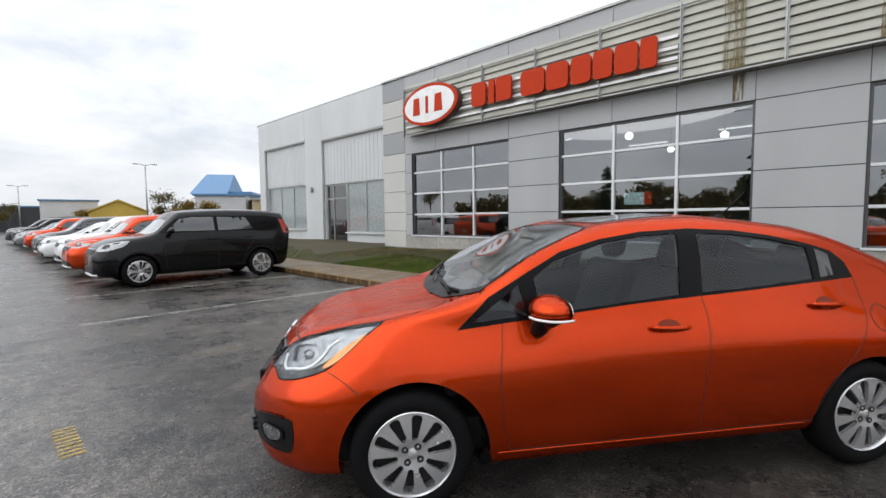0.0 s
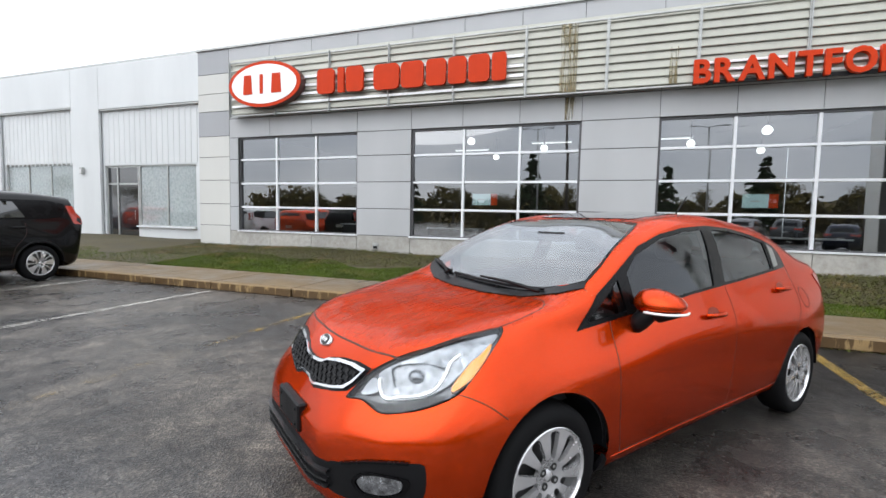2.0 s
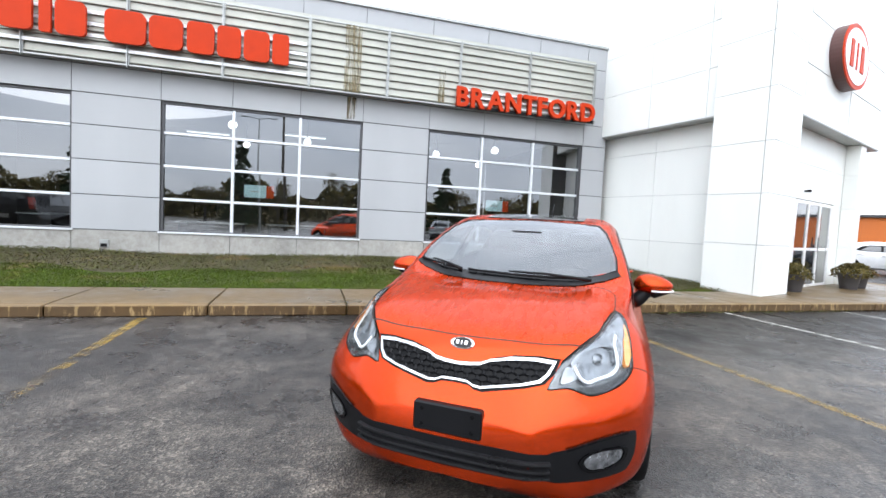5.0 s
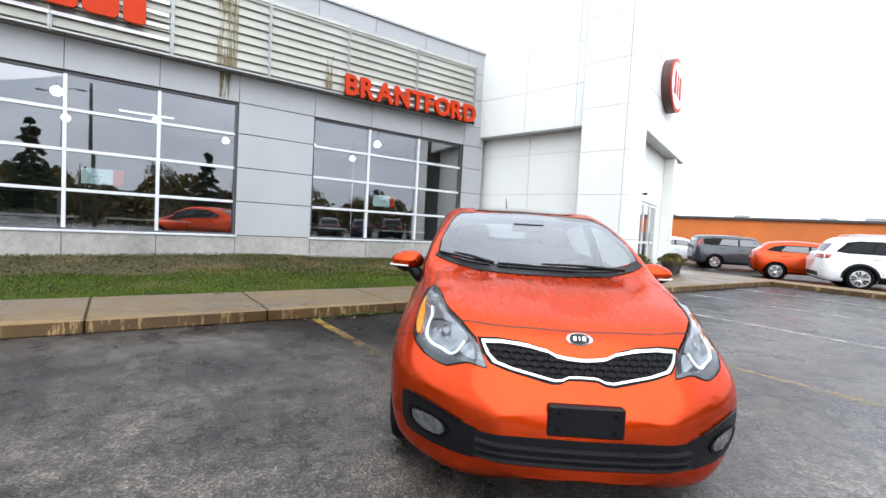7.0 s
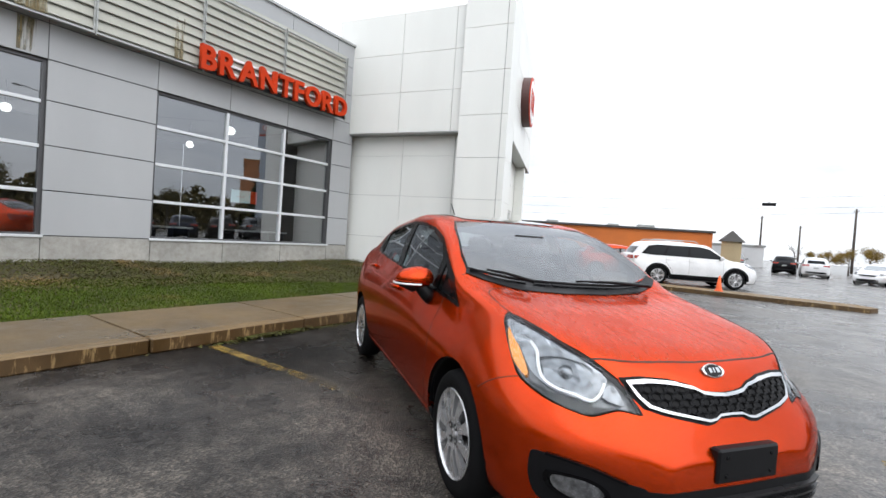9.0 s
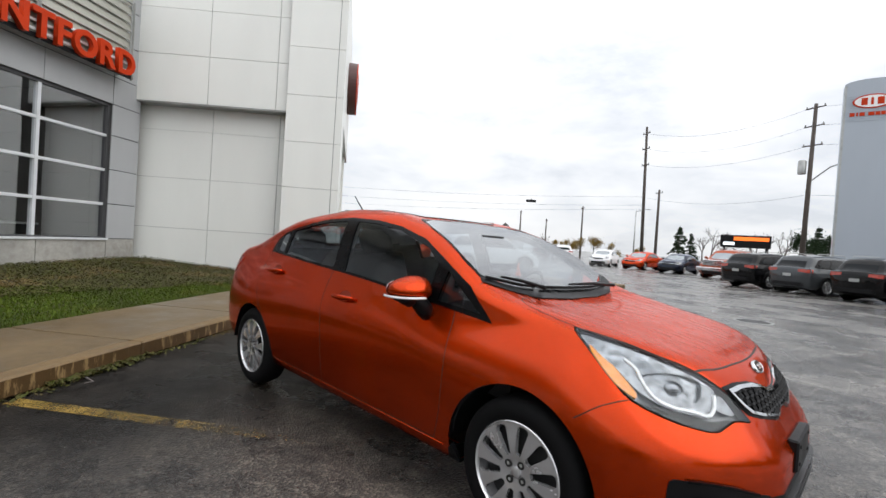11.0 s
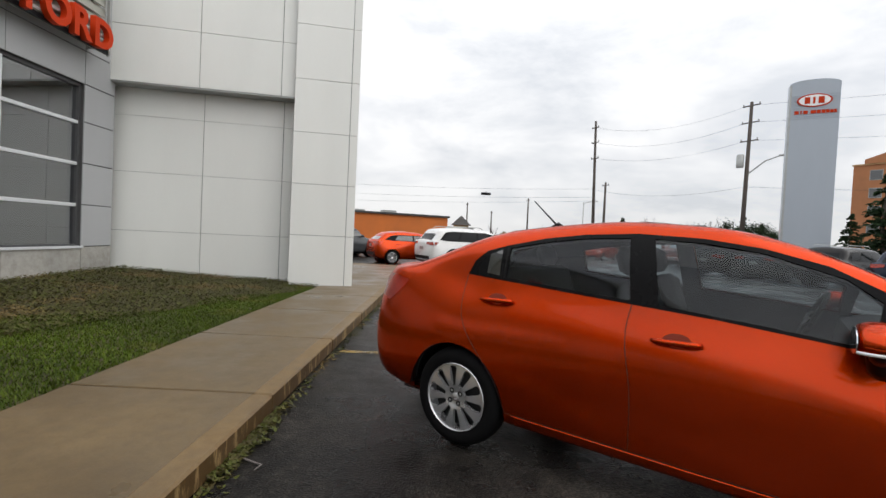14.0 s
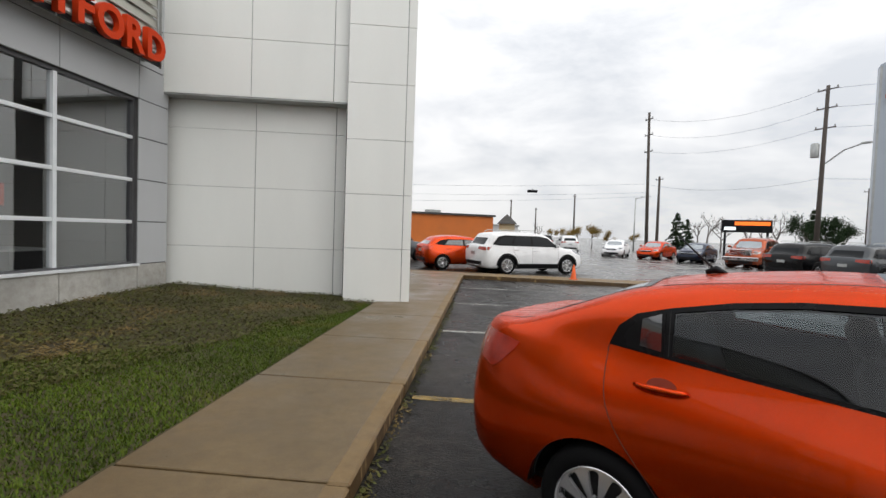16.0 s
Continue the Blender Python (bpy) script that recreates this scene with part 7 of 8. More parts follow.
def parked_car(name, style, m, paint, label, group, near=False, lower=None):
    """A parked car from its style: skin, glass, lamps, grille, bumper, mirrors and wheels."""
    st = STYLES[style]
    t = st["t"]
    sh = Shell(style_tables(**t), (t["xr"], t["xf"]), 0.045 if near else 0.075, 1 if near else 2)
    c = thing(name, m, label, "car", group)
    w, h, zb, xf, xr = t["w"], t["h"], t["zbelt"], t["xf"], t["xr"]
    ar = [(x, st["r"] - 0.01, st["r"] + 0.05) for x in st["axle"]]
    sh.body("body", paint, c, ar, [])
    for ax, az, r in ar:
        arch_liner(c, ax, az, r, w)
    gap = 0.05 if near else 0.08
    glass = M_CAR_GLASS_DARK if style == "suv" else M_BLACK_GLASS
    xh, xc, xo, xt = t["xhead"], t["xcowl"], t["xroof"], t["xtail"]
    zg0, zg1 = zb + 0.05, h - 0.17
    a_top, a_low = xh + 0.02, xc - 0.12
    rear_top, rear_low = xo + 0.12, xt + (0.28 if style != "sedan" else 0.55)
    for fl in (False, True):
        sh.patch("window_trim", M_GLOSS_BLACK, c, side3([(a_low, zg0), (a_top + 0.12, zg1 - 0.07), (a_top - 0.2, zg1), (rear_top + 0.3, zg1), (rear_top, zg1 - 0.06), (rear_low, zg0 + 0.06), (rear_low + 0.3, zg0 + 0.02)]), SIDE, 0.003, (), gap, flip=fl)
        bx = -0.28
        sh.patch("front_window", glass, c, side3([(a_low - 0.16, zg0 + 0.03), (a_top + 0.06, zg1 - 0.08), (a_top - 0.2, zg1 - 0.03), (bx + 0.04, zg1 - 0.03), (bx + 0.04, zg0 + 0.03)]), SIDE, 0.006, (), gap, flip=fl, fair=2)
        sh.patch("rear_window", glass, c, side3([(bx - 0.04, zg0 + 0.03), (bx - 0.04, zg1 - 0.03), (max(bx - 0.7, rear_top + 0.25), zg1 - 0.04), (max(bx - 0.85, rear_low + 0.2), zg0 + 0.05)]), SIDE, 0.006, (), gap, flip=fl, fair=2)
        if style == "suv":
            sh.patch("quarter_window", glass, c, side3([(bx - 0.92, zg0 + 0.06), (bx - 0.78, zg1 - 0.05), (rear_top + 0.2, zg1 - 0.07), (rear_low + 0.12, zg0 + 0.09)]), SIDE, 0.006, (), gap, flip=fl, fair=2)
        lz = t["zhood"] - 0.25
        hlp = sh.patch("headlamp", M_LAMP_PALE, c, [(xf - 0.06, w * 0.52, lz - 0.05), (xf - 0.10, w * 0.60, lz + 0.06), (xf - 0.35, w * 0.80, lz + 0.12), (xf - 0.55, w * 0.9, lz + 0.13), (xf - 0.45, w * 0.92, lz + 0.02), (xf - 0.2, w * 0.80, lz - 0.06)], (-0.8, -0.6, 0), 0.004, (), gap, rim=0.008, flip=fl, soft=2)
        sh.patch("lamp_eye", M_LAMP_DARK, hlp, [(xf - 0.2 + 0.05 * math.cos(a), w * 0.74 - 0.06 * math.cos(a), lz + 0.03 + 0.045 * math.sin(a)) for a in np.linspace(0, 2 * math.pi, 12, endpoint=False)], (-0.8, -0.6, 0), 0.006, (), gap, flip=fl)
        tz = t["ztail"] - (0.12 if style in ("sedan",) else 0.16)
        if style == "soul":
            o = [(xr + 0.02, w * 0.74, 1.02), (xr + 0.02, w * 0.76, 1.36), (xr + 0.22, w * 0.84, 1.36), (xr + 0.16, w * 0.9, 1.02)]
        else:
            o = [(xr + 0.01, w * 0.45, tz - 0.04), (xr + 0.01, w * 0.48, tz + 0.06), (xr + 0.14, w * 0.86, tz + 0.06), (xr + 0.30, w * 0.92, tz + 0.05), (xr + 0.22, w * 0.93, tz - 0.07), (xr + 0.08, w * 0.8, tz - 0.08)]
        sh.patch("tail_lamp", M_TAIL, c, o, (0.72, -0.69, 0), 0.008, (), gap, rim=0.012, flip=fl)
        clad = M_BLACK if style in ("suv", "soul") else paint
        sh.seam("sill", clad, c, side3([(st["axle"][0] - st["r"] - 0.06, 0.34 if style == "suv" else 0.30), (0, 0.34 if style == "suv" else 0.30), (st["axle"][1] + st["r"] + 0.06, 0.34 if style == "suv" else 0.31)]), SIDE, 0.19 if style == "suv" else 0.07, 0.004, 0.1, fl, 0.006)
        for ax, az, r in ar:
            lip = [(ax + (r + 0.022) * math.cos(a), 0.8, az + (r + 0.022) * math.sin(a)) for a in np.linspace(0.0, math.pi, 14)]
            sh.seam("arch_lip", clad, c, lip, SIDE, 0.085 if style == "suv" else 0.03, 0.003, 0.1, fl, 0.006)
        for hx, hz in ((-0.18, zb - 0.10), (-1.0, zb - 0.07)):
            p, nrm = sh.cast((hx, -1 if fl else 1, hz), (0, 1 if fl else -1, 0))
            s = -1 if fl else 1
            part("door_handle", tube([(hx + 0.11 * q, p.y + s * (0.008 + 0.025 * (1 - q ** 4)), hz) for q in (-1, -0.7, 0, 0.7, 1)], 0.014, 6), paint, c, smooth=True)
        if near:
            sh.seam("door_gap", M_SEAM, c, side3([(xc - 0.2, zb), (xc - 0.22, 0.6), (xc - 0.26, 0.36)]), SIDE, 0.007, flip=fl)
            sh.seam("door_gap", M_SEAM, c, side3([(-0.28, zb), (-0.29, 0.36)]), SIDE, 0.007, flip=fl)
            sh.seam("door_gap", M_SEAM, c, side3([(-1.12, zb), (-1.1, 0.85), (-0.92, 0.62), (-0.85, 0.36)]), SIDE, 0.007, flip=fl)
        s = -1 if fl else 1
        bm = bmesh.new()
        bmesh.ops.create_uvsphere(bm, u_segments=12, v_segments=8, radius=1.0)
        for v in bm.verts:
            v.co = (xc - 0.35 + v.co.x * (0.08 if v.co.x > 0 else 0.03), s * (w + 0.08 + v.co.y * 0.11), zb + 0.10 + v.co.z * 0.07)
        mr = part("mirror", bm, paint, c, smooth=True)
        part("mirror_foot", tube([(xc - 0.33, s * w * 0.88, zb + 0.04), (xc - 0.35, s * (w + 0.02), zb + 0.07)], 0.03, 8), M_BLACK, mr)
        for ax in st["axle"]:
            wheel(c, ax, s * (w - 0.01), st["r"], "five", 13 * ax, 0, near)
        if style == "suv":
            part("roof_rail", tube([(xh - 0.25, s * w * 0.62, h - 0.03), (xh - 0.4, s * w * 0.63, h + 0.045), (xo + 0.35, s * w * 0.62, h + 0.035), (xo + 0.2, s * w * 0.62, h - 0.03)], 0.016, 6), M_GALV, c)
    ww = w * 0.60
    sh.patch("windscreen", M_SCREEN, c, [(xc - 0.02, 0.0, 1), (xc - 0.08, ww, 1), (xc - 0.2, w * 0.70, 1), (xh + 0.1, w * 0.57, 1), (xh + 0.06, 0, 1), (xh + 0.1, -w * 0.57, 1), (xc - 0.2, -w * 0.70, 1), (xc - 0.08, -ww, 1)], (-0.45, 0, -0.89), 0.005, (), gap)
    zr0, zr1 = (t["ztail"] + 0.02, h - 0.16)
    if style in ("sedan",):
        sh.patch("rear_screen", glass, c, [(xo - 0.12, w * 0.5, 1), (xo - 0.14, -w * 0.5, 1), (xt + 0.06, -w * 0.58, 1), (xt + 0.06, w * 0.58, 1)], (0.4, 0, -0.9), 0.005, (), gap)
    else:
        sh.patch("rear_screen", glass, c, [(xr, w * 0.62, zr0), (xr, w * 0.55, zr1), (xr, -w * 0.55, zr1), (xr, -w * 0.62, zr0)], (0.9, 0, -0.3), 0.006, (), gap)
    g = sh.patch("grille", M_BLACK, c, front3([(-w * 0.50, t["zhood"] - 0.28), (w * 0.50, t["zhood"] - 0.28), (w * 0.44, t["zhood"] - 0.38), (-w * 0.44, t["zhood"] - 0.38)], xf), FRONT, 0.006, (), gap, rim=0.008)
    sh.seam("grille_trim", M_CHROME, g, front3([(-w * 0.50, t["zhood"] - 0.275), (w * 0.50, t["zhood"] - 0.275)], xf), FRONT, 0.022, 0.008, 0.1, height=0.006)
    sh.patch("lower_intake", M_BLACK, c, front3([(-w * 0.6, 0.42), (w * 0.6, 0.42), (w * 0.66, 0.30), (-w * 0.66, 0.30)], xf), FRONT, 0.006, (), gap, rim=0.008)
    sh.seam("skid_trim", M_ALU if style == "soul" else M_BLACK, c, front3([(-w * 0.62, 0.27), (w * 0.62, 0.27)], xf), FRONT, 0.05, 0.008, 0.1, height=0.01)
    sh.patch("rear_bumper", M_BLACK, c, [(xr, w * 0.72, 0.50), (xr, -w * 0.72, 0.50), (xr, -w * 0.70, 0.36), (xr, w * 0.70, 0.36)], REAR, 0.006, (), gap, rim=0.008)
    sh.patch("number_plate", M_GALV, c, [(xr, 0.17, 0.86), (xr, -0.17, 0.86), (xr, -0.17, 0.74), (xr, 0.17, 0.74)], REAR, 0.008, (), gap, rim=0.006)
    return c


def pickup(m, paint):
    c = parked_car("pickup_truck", "suv", m, paint, "copper-red pickup truck with a wide chrome grille", "cars along the road")
    part("chrome_grille", box(2.30, 2.36, -0.55, 0.55, 0.72, 1.02, bevel=0.02), M_CHROME, c)
    for z in (0.79, 0.87, 0.95):
        part("grille_gap", box(2.361, 2.366, -0.50, 0.50, z - 0.022, z + 0.022), M_BLACK, c)
    part("chrome_bumper", box(2.28, 2.42, -0.88, 0.88, 0.42, 0.62, bevel=0.03), M_CHROME, c)
    part("cargo_bed", box(-3.3, -2.2, -0.93, 0.93, 0.55, 1.22, bevel=0.05), paint, c)
    c.scale = (1.12, 1.08, 1.14)
    return c


ROW = "cars parked along the sidewalk"
parked_car("hatchback", "soul", pose(3.88, 13.35, 0, 0, 0, 180) @ Matrix.Diagonal((1.04, 1.0, 1.06, 1)), M_P_BLACK, "glossy black boxy hatchback with silver wheels", ROW, True)
for y, st, mt, lb, dx in ((16.3, "soul", M_PAINT_DRY, "orange boxy hatchback in the parked row", 0.0), (19.2, "soul", M_P_WHITE, "white boxy hatchback in the parked row", 0.1), (22.2, "hatch", M_P_WHITE, "white hatchback in the parked row", -0.1),
                      (25.1, "soul", M_P_GREY, "dark grey boxy hatchback in the parked row", 0.0), (28.0, "hatch", M_P_SILVER, "silver hatchback in the parked row", 0.1), (31.0, "soul", M_PAINT_DRY, "orange boxy hatchback in the parked row", 0.0),
                      (34.0, "sedan", M_P_SILVER, "silver sedan in the parked row", -0.1), (36.9, "hatch", M_P_NAVY, "navy hatchback in the parked row", 0.0), (39.8, "suv", M_P_BLACK, "black sport utility car in the parked row", 0.2), (42.8, "suv", M_P_GREY, "grey sport utility car in the parked row", 0.0)):
    parked_car({"soul": "hatchback", "hatch": "hatchback", "sedan": "sedan", "suv": "suv"}[st], st, pose(3.7 + dx, y, 0, 0, 0, 180), mt, lb, ROW)

FAR = "cars past the island"
parked_car("suv", "suv", pose(3.46, -15.0, 0, 0, 0, 208) @ Matrix.Diagonal((1.02, 1.0, 1.01, 1)), M_P_WHITE, "white sport utility car with dark cladding", FAR, True)
parked_car("hatchback", "hatch", pose(6.15, -15.95, 0, 0, 0, 206), M_PAINT_DRY, "orange hatchback beside the white car", FAR)
parked_car("hatchback", "soul", pose(10.2, -19.6, 0, 0, 0, 222), M_P_GREY, "dark grey boxy hatchback beside the orange one", FAR)
parked_car("sedan", "sedan", pose(13.6, -20.5, 0, 0, 0, 215), M_P_WHITE, "white sedan parked past the entrance", FAR)
ROAD = "cars along the road"
parked_car("sedan", "sedan", pose(-5.8, -35.5, 0, 0, 0, 65), M_P_WHITE, "white sedan facing the lot", ROAD)
parked_car("sedan", "sedan", pose(-8.3, -33.3, 0, 0, 0, 50), M_PAINT_DRY, "orange sedan facing the lot", ROAD)
parked_car("sedan", "sedan", pose(-10.2, -30.6, 0, 0, 0, 50), M_P_NAVY, "dark navy sedan facing the lot", ROAD)
pickup(pose(-11.8, -26.4, 0, 0, 0, 46), M_P_COPPER)
for x, y, mt, lb in ((-10.3, -18.6, M_P_BLACK, "black sport utility car seen from behind"), (-11.3, -16.4, M_P_GREY, "dark grey sport utility car seen from behind"), (-12.3, -14.1, M_P_BLACK, "black sport utility car with roof rails"),
                     (-13.3, -11.8, M_P_NAVY, "navy sport utility car seen from behind"), (-14.3, -9.4, M_P_GREY, "grey sport utility car in the far row"), (-15.3, -7.0, M_P_SILVER, "silver sport utility car in the far row")):
    parked_car("suv", "suv", pose(x, y, 0, 0, 0, 205), mt, lb, ROAD)
for x, y, st, mt, lb in ((11.6, -51, "suv", M_P_GREY, "grey sport utility car far off"), (6.9, -50, "suv", M_P_NAVY, "navy sport utility car far off"), (2.6, -49.5, "suv", M_P_SILVER, "silver sport utility car far off"), (-1.4, -49, "suv", M_P_BLACK, "black sport utility car far off"), (-3.2, -44, "suv", M_P_WHITE, "white sport utility car far off")):
    parked_car("suv", st, pose(x, y, 0, 0, 0, 268), mt, lb, ROAD)

cone = thing("traffic_cone", pose(2.15, -11.45, 0.125) @ Matrix.Scale(0.70, 4), "bright orange traffic cone on the island", "cone")
part("base", box(-0.18, 0.18, -0.18, 0.18, 0.0, 0.03, bevel=0.008), M_CONE, cone)
part("body", lathe([(0.14, 0.0301), (0.03, 0.70), (0.02, 0.71)], 20), M_CONE, cone, smooth=True, angle=40)


# ---- trees ----
def conifer(name, m, h, seed, label):
    r = np.random.default_rng(seed)
    tr = thing(name, m, label, "tree", "conifers")
    part("trunk", tube([(0, 0, 0), (0.02 * h, 0, h * 0.5), (0, 0, h * 0.97)], [0.022 * h, 0.014 * h, 0.003 * h], 8), M_BARK, tr, smooth=True)
    vs, fs = [], []
    tiers = 17
    for k in range(tiers):
        t = (k + r.uniform(-0.3, 0.3)) / tiers
        z0 = h * (0.07 + 0.90 * max(0.0, t))
        reach = h * (0.27 * (1 - t) ** 0.8 + 0.02) * r.uniform(0.75, 1.15)
        for _ in range(11 if t < 0.6 else 7):
            if r.random() < 0.14:
                continue
            a = r.uniform(0, 6.283)
            ln = reach * r.uniform(0.55, 1.12)
            lift, droop = r.uniform(0.05, 0.30), r.uniform(0.25, 0.55)
            out = Vector((math.cos(a), math.sin(a), 0))
            cross = Vector((-out.y, out.x, 0))
            for _ in range(26):
                q = r.random() ** 0.7
                c = out * (ln * q) + Vector((0, 0, z0 + ln * (lift * q - droop * q * q)))
                c += cross * r.normal(0, 0.10 * ln * (1.1 - 0.6 * q)) + Vector((0, 0, r.normal(0, 0.010 * h)))
                d = (out + cross * r.normal(0, 0.7) + Vector((0, 0, r.normal(-0.25, 0.3)))).normalized() * h * r.uniform(0.018, 0.034)
                e = d.cross(Vector(r.normal(0, 1, 3))).normalized() * h * r.uniform(0.008, 0.015)
                o = len(vs)
                vs += [c - d, c + e, c + d, c - e]
                fs.append((o, o + 1, o + 2, o + 3))
    py_object("crown", vs, fs, M_CONIFER, tr)
    return tr


def branches(r, bm, p, d, length, rad, depth, tips):
    if depth == 0 or rad < 0.004:
        tips.append((p, d))
        return
    q = p + d * length
    mid = p + d * length * 0.5 + Vector(r.normal(0, 0.05, 3)) * length
    tube([p, mid, q], [rad, rad * 0.85, rad * 0.65], 5 if depth > 2 else 3, bm, cap=False)
    for _ in range(3 if depth > 1 else 4):
        nd = (d + Vector(r.normal(0, 0.48, 3)) + Vector((0, 0, 0.12))).normalized()
        branches(r, bm, mid.lerp(q, r.uniform(0.3, 1.0)), nd, length * r.uniform(0.55, 0.8), rad * 0.58, depth - 1, tips)


def tree(name, m, h, seed, label, leaf=None, depth=4, leaves=60):
    r = np.random.default_rng(seed)
    tr = thing(name, m, label, "tree", "trees")
    bm, tips = bmesh.new(), []
    branches(r, bm, Vector((0, 0, 0)), Vector((0, 0, 1)), h * 0.36, h * 0.022, depth, tips)
    part("trunk", bm, M_BARK if leaf else M_TWIG, tr)
    if leaf:
        vs, fs = [], []
        for p, d in tips:
            for _ in range(leaves):
                c = p + Vector(r.normal(0, 0.055 * h, 3))
                u = Vector(r.normal(0, 1, 3)).normalized() * 0.016 * h
                v = u.cross(Vector(r.normal(0, 1, 3))).normalized() * 0.011 * h
                o = len(vs)
                vs += [c - u, c + v, c + u, c - v]
                fs.append((o, o + 1, o + 2, o + 3))
        py_object("crown", vs, fs, leaf, tr)
    return tr


def polar(eye, az, dist):
    return eye[0] + dist * math.cos(radians(az)), eye[1] + dist * math.sin(radians(az))


E16, E14, E0 = (5.16, 4.48), (5.02, 5.0), (0.13, 0.84)
for az, dist, h, sd in ((-111.6, 70, 5.6, 1), (-112.6, 74, 4.8, 2), (-123.4, 75, 6.4, 3), (-125.0, 78, 5.6, 4)):
    conifer("conifer", pose(*polar(E16, az, dist), 0), h, sd, "dark green conifer beyond the road")
for az, dist, h, sd in ((-133.9, 66, 10.6, 5), (-135.8, 62, 9.0, 6), (-131.6, 72, 6.6, 7), (-137.5, 64, 11.0, 8)):
    conifer("conifer", pose(*polar(E14, az, dist), 0), h, sd, "tall dark conifer beside the hotel")
for az, dist, h, sd in ((-113.6, 78, 6.2, 11), (-114.6, 76, 6.8, 14), (-115.8, 80, 6.2, 12), (-118.4, 80, 6.8, 13), (-119.4, 82, 6.6, 16), (-120.6, 84, 6.6, 15), (-96.4, 84, 4.6, 17)):
    tree("bare_tree", pose(*polar(E16, az, dist), 0), h, sd, "bare grey autumn tree beyond the road", None, 5)
for az, dist, h, sd in ((-123.0, 74, 6.4, 41), (-124.6, 76, 6.2, 42), (-125.8, 74, 5.0, 43)):
    tree("evergreen_tree", pose(*polar(E16, az, dist), 0), h, sd, "broad dark evergreen tree beyond the road", M_CONIFER, 4, 26)
for az, dist, h, sd in ((-101.0, 70, 4.4, 21), (-102.6, 66, 4.2, 22), (-104.4, 72, 3.6, 23), (-99.2, 74, 3.8, 24), (-98.0, 78, 3.4, 25), (-107.2, 80, 3.2, 26)):
    tree("autumn_tree", pose(*polar(E16, az, dist), 0), h, sd, "small yellow-brown autumn tree by the road", M_AUTUMN, 3, 40)
for az, dist, h, sd in ((73.5, 52, 4.6, 31), (75.2, 54, 5.2, 32), (71.6, 50, 4.4, 33), (88.0, 85, 4.6, 34), (84.6, 85, 4.2, 35), (95.5, 90, 4.6, 36), (82.2, 80, 4.4, 37)):
    tree("autumn_tree", pose(*polar(E0, az, dist), 0), h, sd, "olive and yellow autumn tree behind the parked cars", M_AUTUMN if sd % 2 else M_OLIVE, 3, 60)
# trees across the road, mirrored in the showroom glass
for k, (x, y, h) in enumerate(((-44, 34, 7.5), (-47, 26, 8.5), (-42, 17, 7.0), (-46, 9, 8.0), (-44, 0, 9.0), (-48, -8, 8.0), (-43, -17, 8.5), (-46, -26, 7.5), (-45, 44, 8.0), (-48, 54, 8.0), (-40, 66, 8.5), (-30, 82, 9.0), (-44, 80, 9.0), (-18, 98, 8.0), (-34, 104, 10.0))):
    tree("autumn_tree", pose(x, y, 0), h, 50 + k, "olive autumn tree across the road", M_OLIVE, 3, 34)
for k, (x, y, h) in enumerate(((-40, 12.5, 10.5), (-42, -4, 9.5), (-41, 31, 9.0), (-43, -15, 10.5))):
    conifer("conifer", pose(x, y, 0), h, 70 + k, "tall dark conifer across the road")
hedge = thing("hedge", pose(-52, 10, 0), "dense dark hedge across the road", "hedge")
vs, fs = [], []
hr = np.random.default_rng(99)
for _ in range(16000):
    c = Vector((hr.normal(0, 1.2), hr.uniform(-60, 60), 0))
    c.z = hr.random() ** 0.7 * (5.0 + 1.2 * math.sin(c.y * 0.4) + 0.8 * math.sin(c.y * 1.3))
    u = Vector(hr.normal(0, 1, 3)).normalized() * 0.38
    v = u.cross(Vector(hr.normal(0, 1, 3))).normalized() * 0.28
    o = len(vs)
    vs += [c - u, c + v, c + u, c - v]
    fs.append((o, o + 1, o + 2, o + 3))
py_object("foliage", vs, fs, M_OLIVE, hedge)


# ---- poles, cables and signs ----
def utility_pole(m, h, lean, label, arms):
    p = thing("utility_pole", m, label, "pole", "utility poles")
    part("shaft", tube([(0, 0, 0), (lean * 0.5, 0, h * 0.5), (lean, 0, h)], [0.19, 0.16, 0.12], 10), M_POLE, p, smooth=True)
    for z, w in arms:
        arm = part("cross_arm", box(lean * z / h - 0.04, lean * z / h + 0.04, -w, w, z - 0.04, z + 0.04), M_POLE, p)
        for y in (-w * 0.9, w * 0.9):
            part("insulator", lathe([(0.0, 0.0), (0.05, 0.02), (0.06, 0.10), (0.03, 0.16), (0, 0.17)], 8), M_GALV, arm).location = (lean * z / h, y, z + 0.05)
    return p


px, py = polar(E16, -108.56, 52.5)
utility_pole(pose(px, py, 0, 0, 0, 20), 14.6, 0.45, "tall leaning wooden utility pole", ((13.9, 0.55), (12.3, 0.6), (10.6, 0.6)))
px2, py2 = polar(E16, -123.7, 45)
pole2 = utility_pole(pose(px2, py2, 0, 0, 0, 28), 13.6, -0.3, "tall wooden utility pole with a transformer", ((13.3, 0.7), (11.9, 0.7), (10.4, 0.7)))
part("transformer", lathe([(0.0, 8.2), (0.26, 8.22), (0.28, 8.3), (0.28, 9.2), (0.2, 9.3), (0, 9.32)], 16), M_GALV, pole2, smooth=True, angle=40).location = (0.05, -0.45, 0)
part("lamp_arm", tube([(-0.2, 0, 7.6), (-0.3, 1.3, 8.6), (-0.3, 2.4, 8.9)], 0.05, 6), M_GALV, pole2)
part("lamp_head", box(-0.42, -0.18, 2.3, 2.9, 8.84, 8.98, bevel=0.03), M_GALV, pole2)
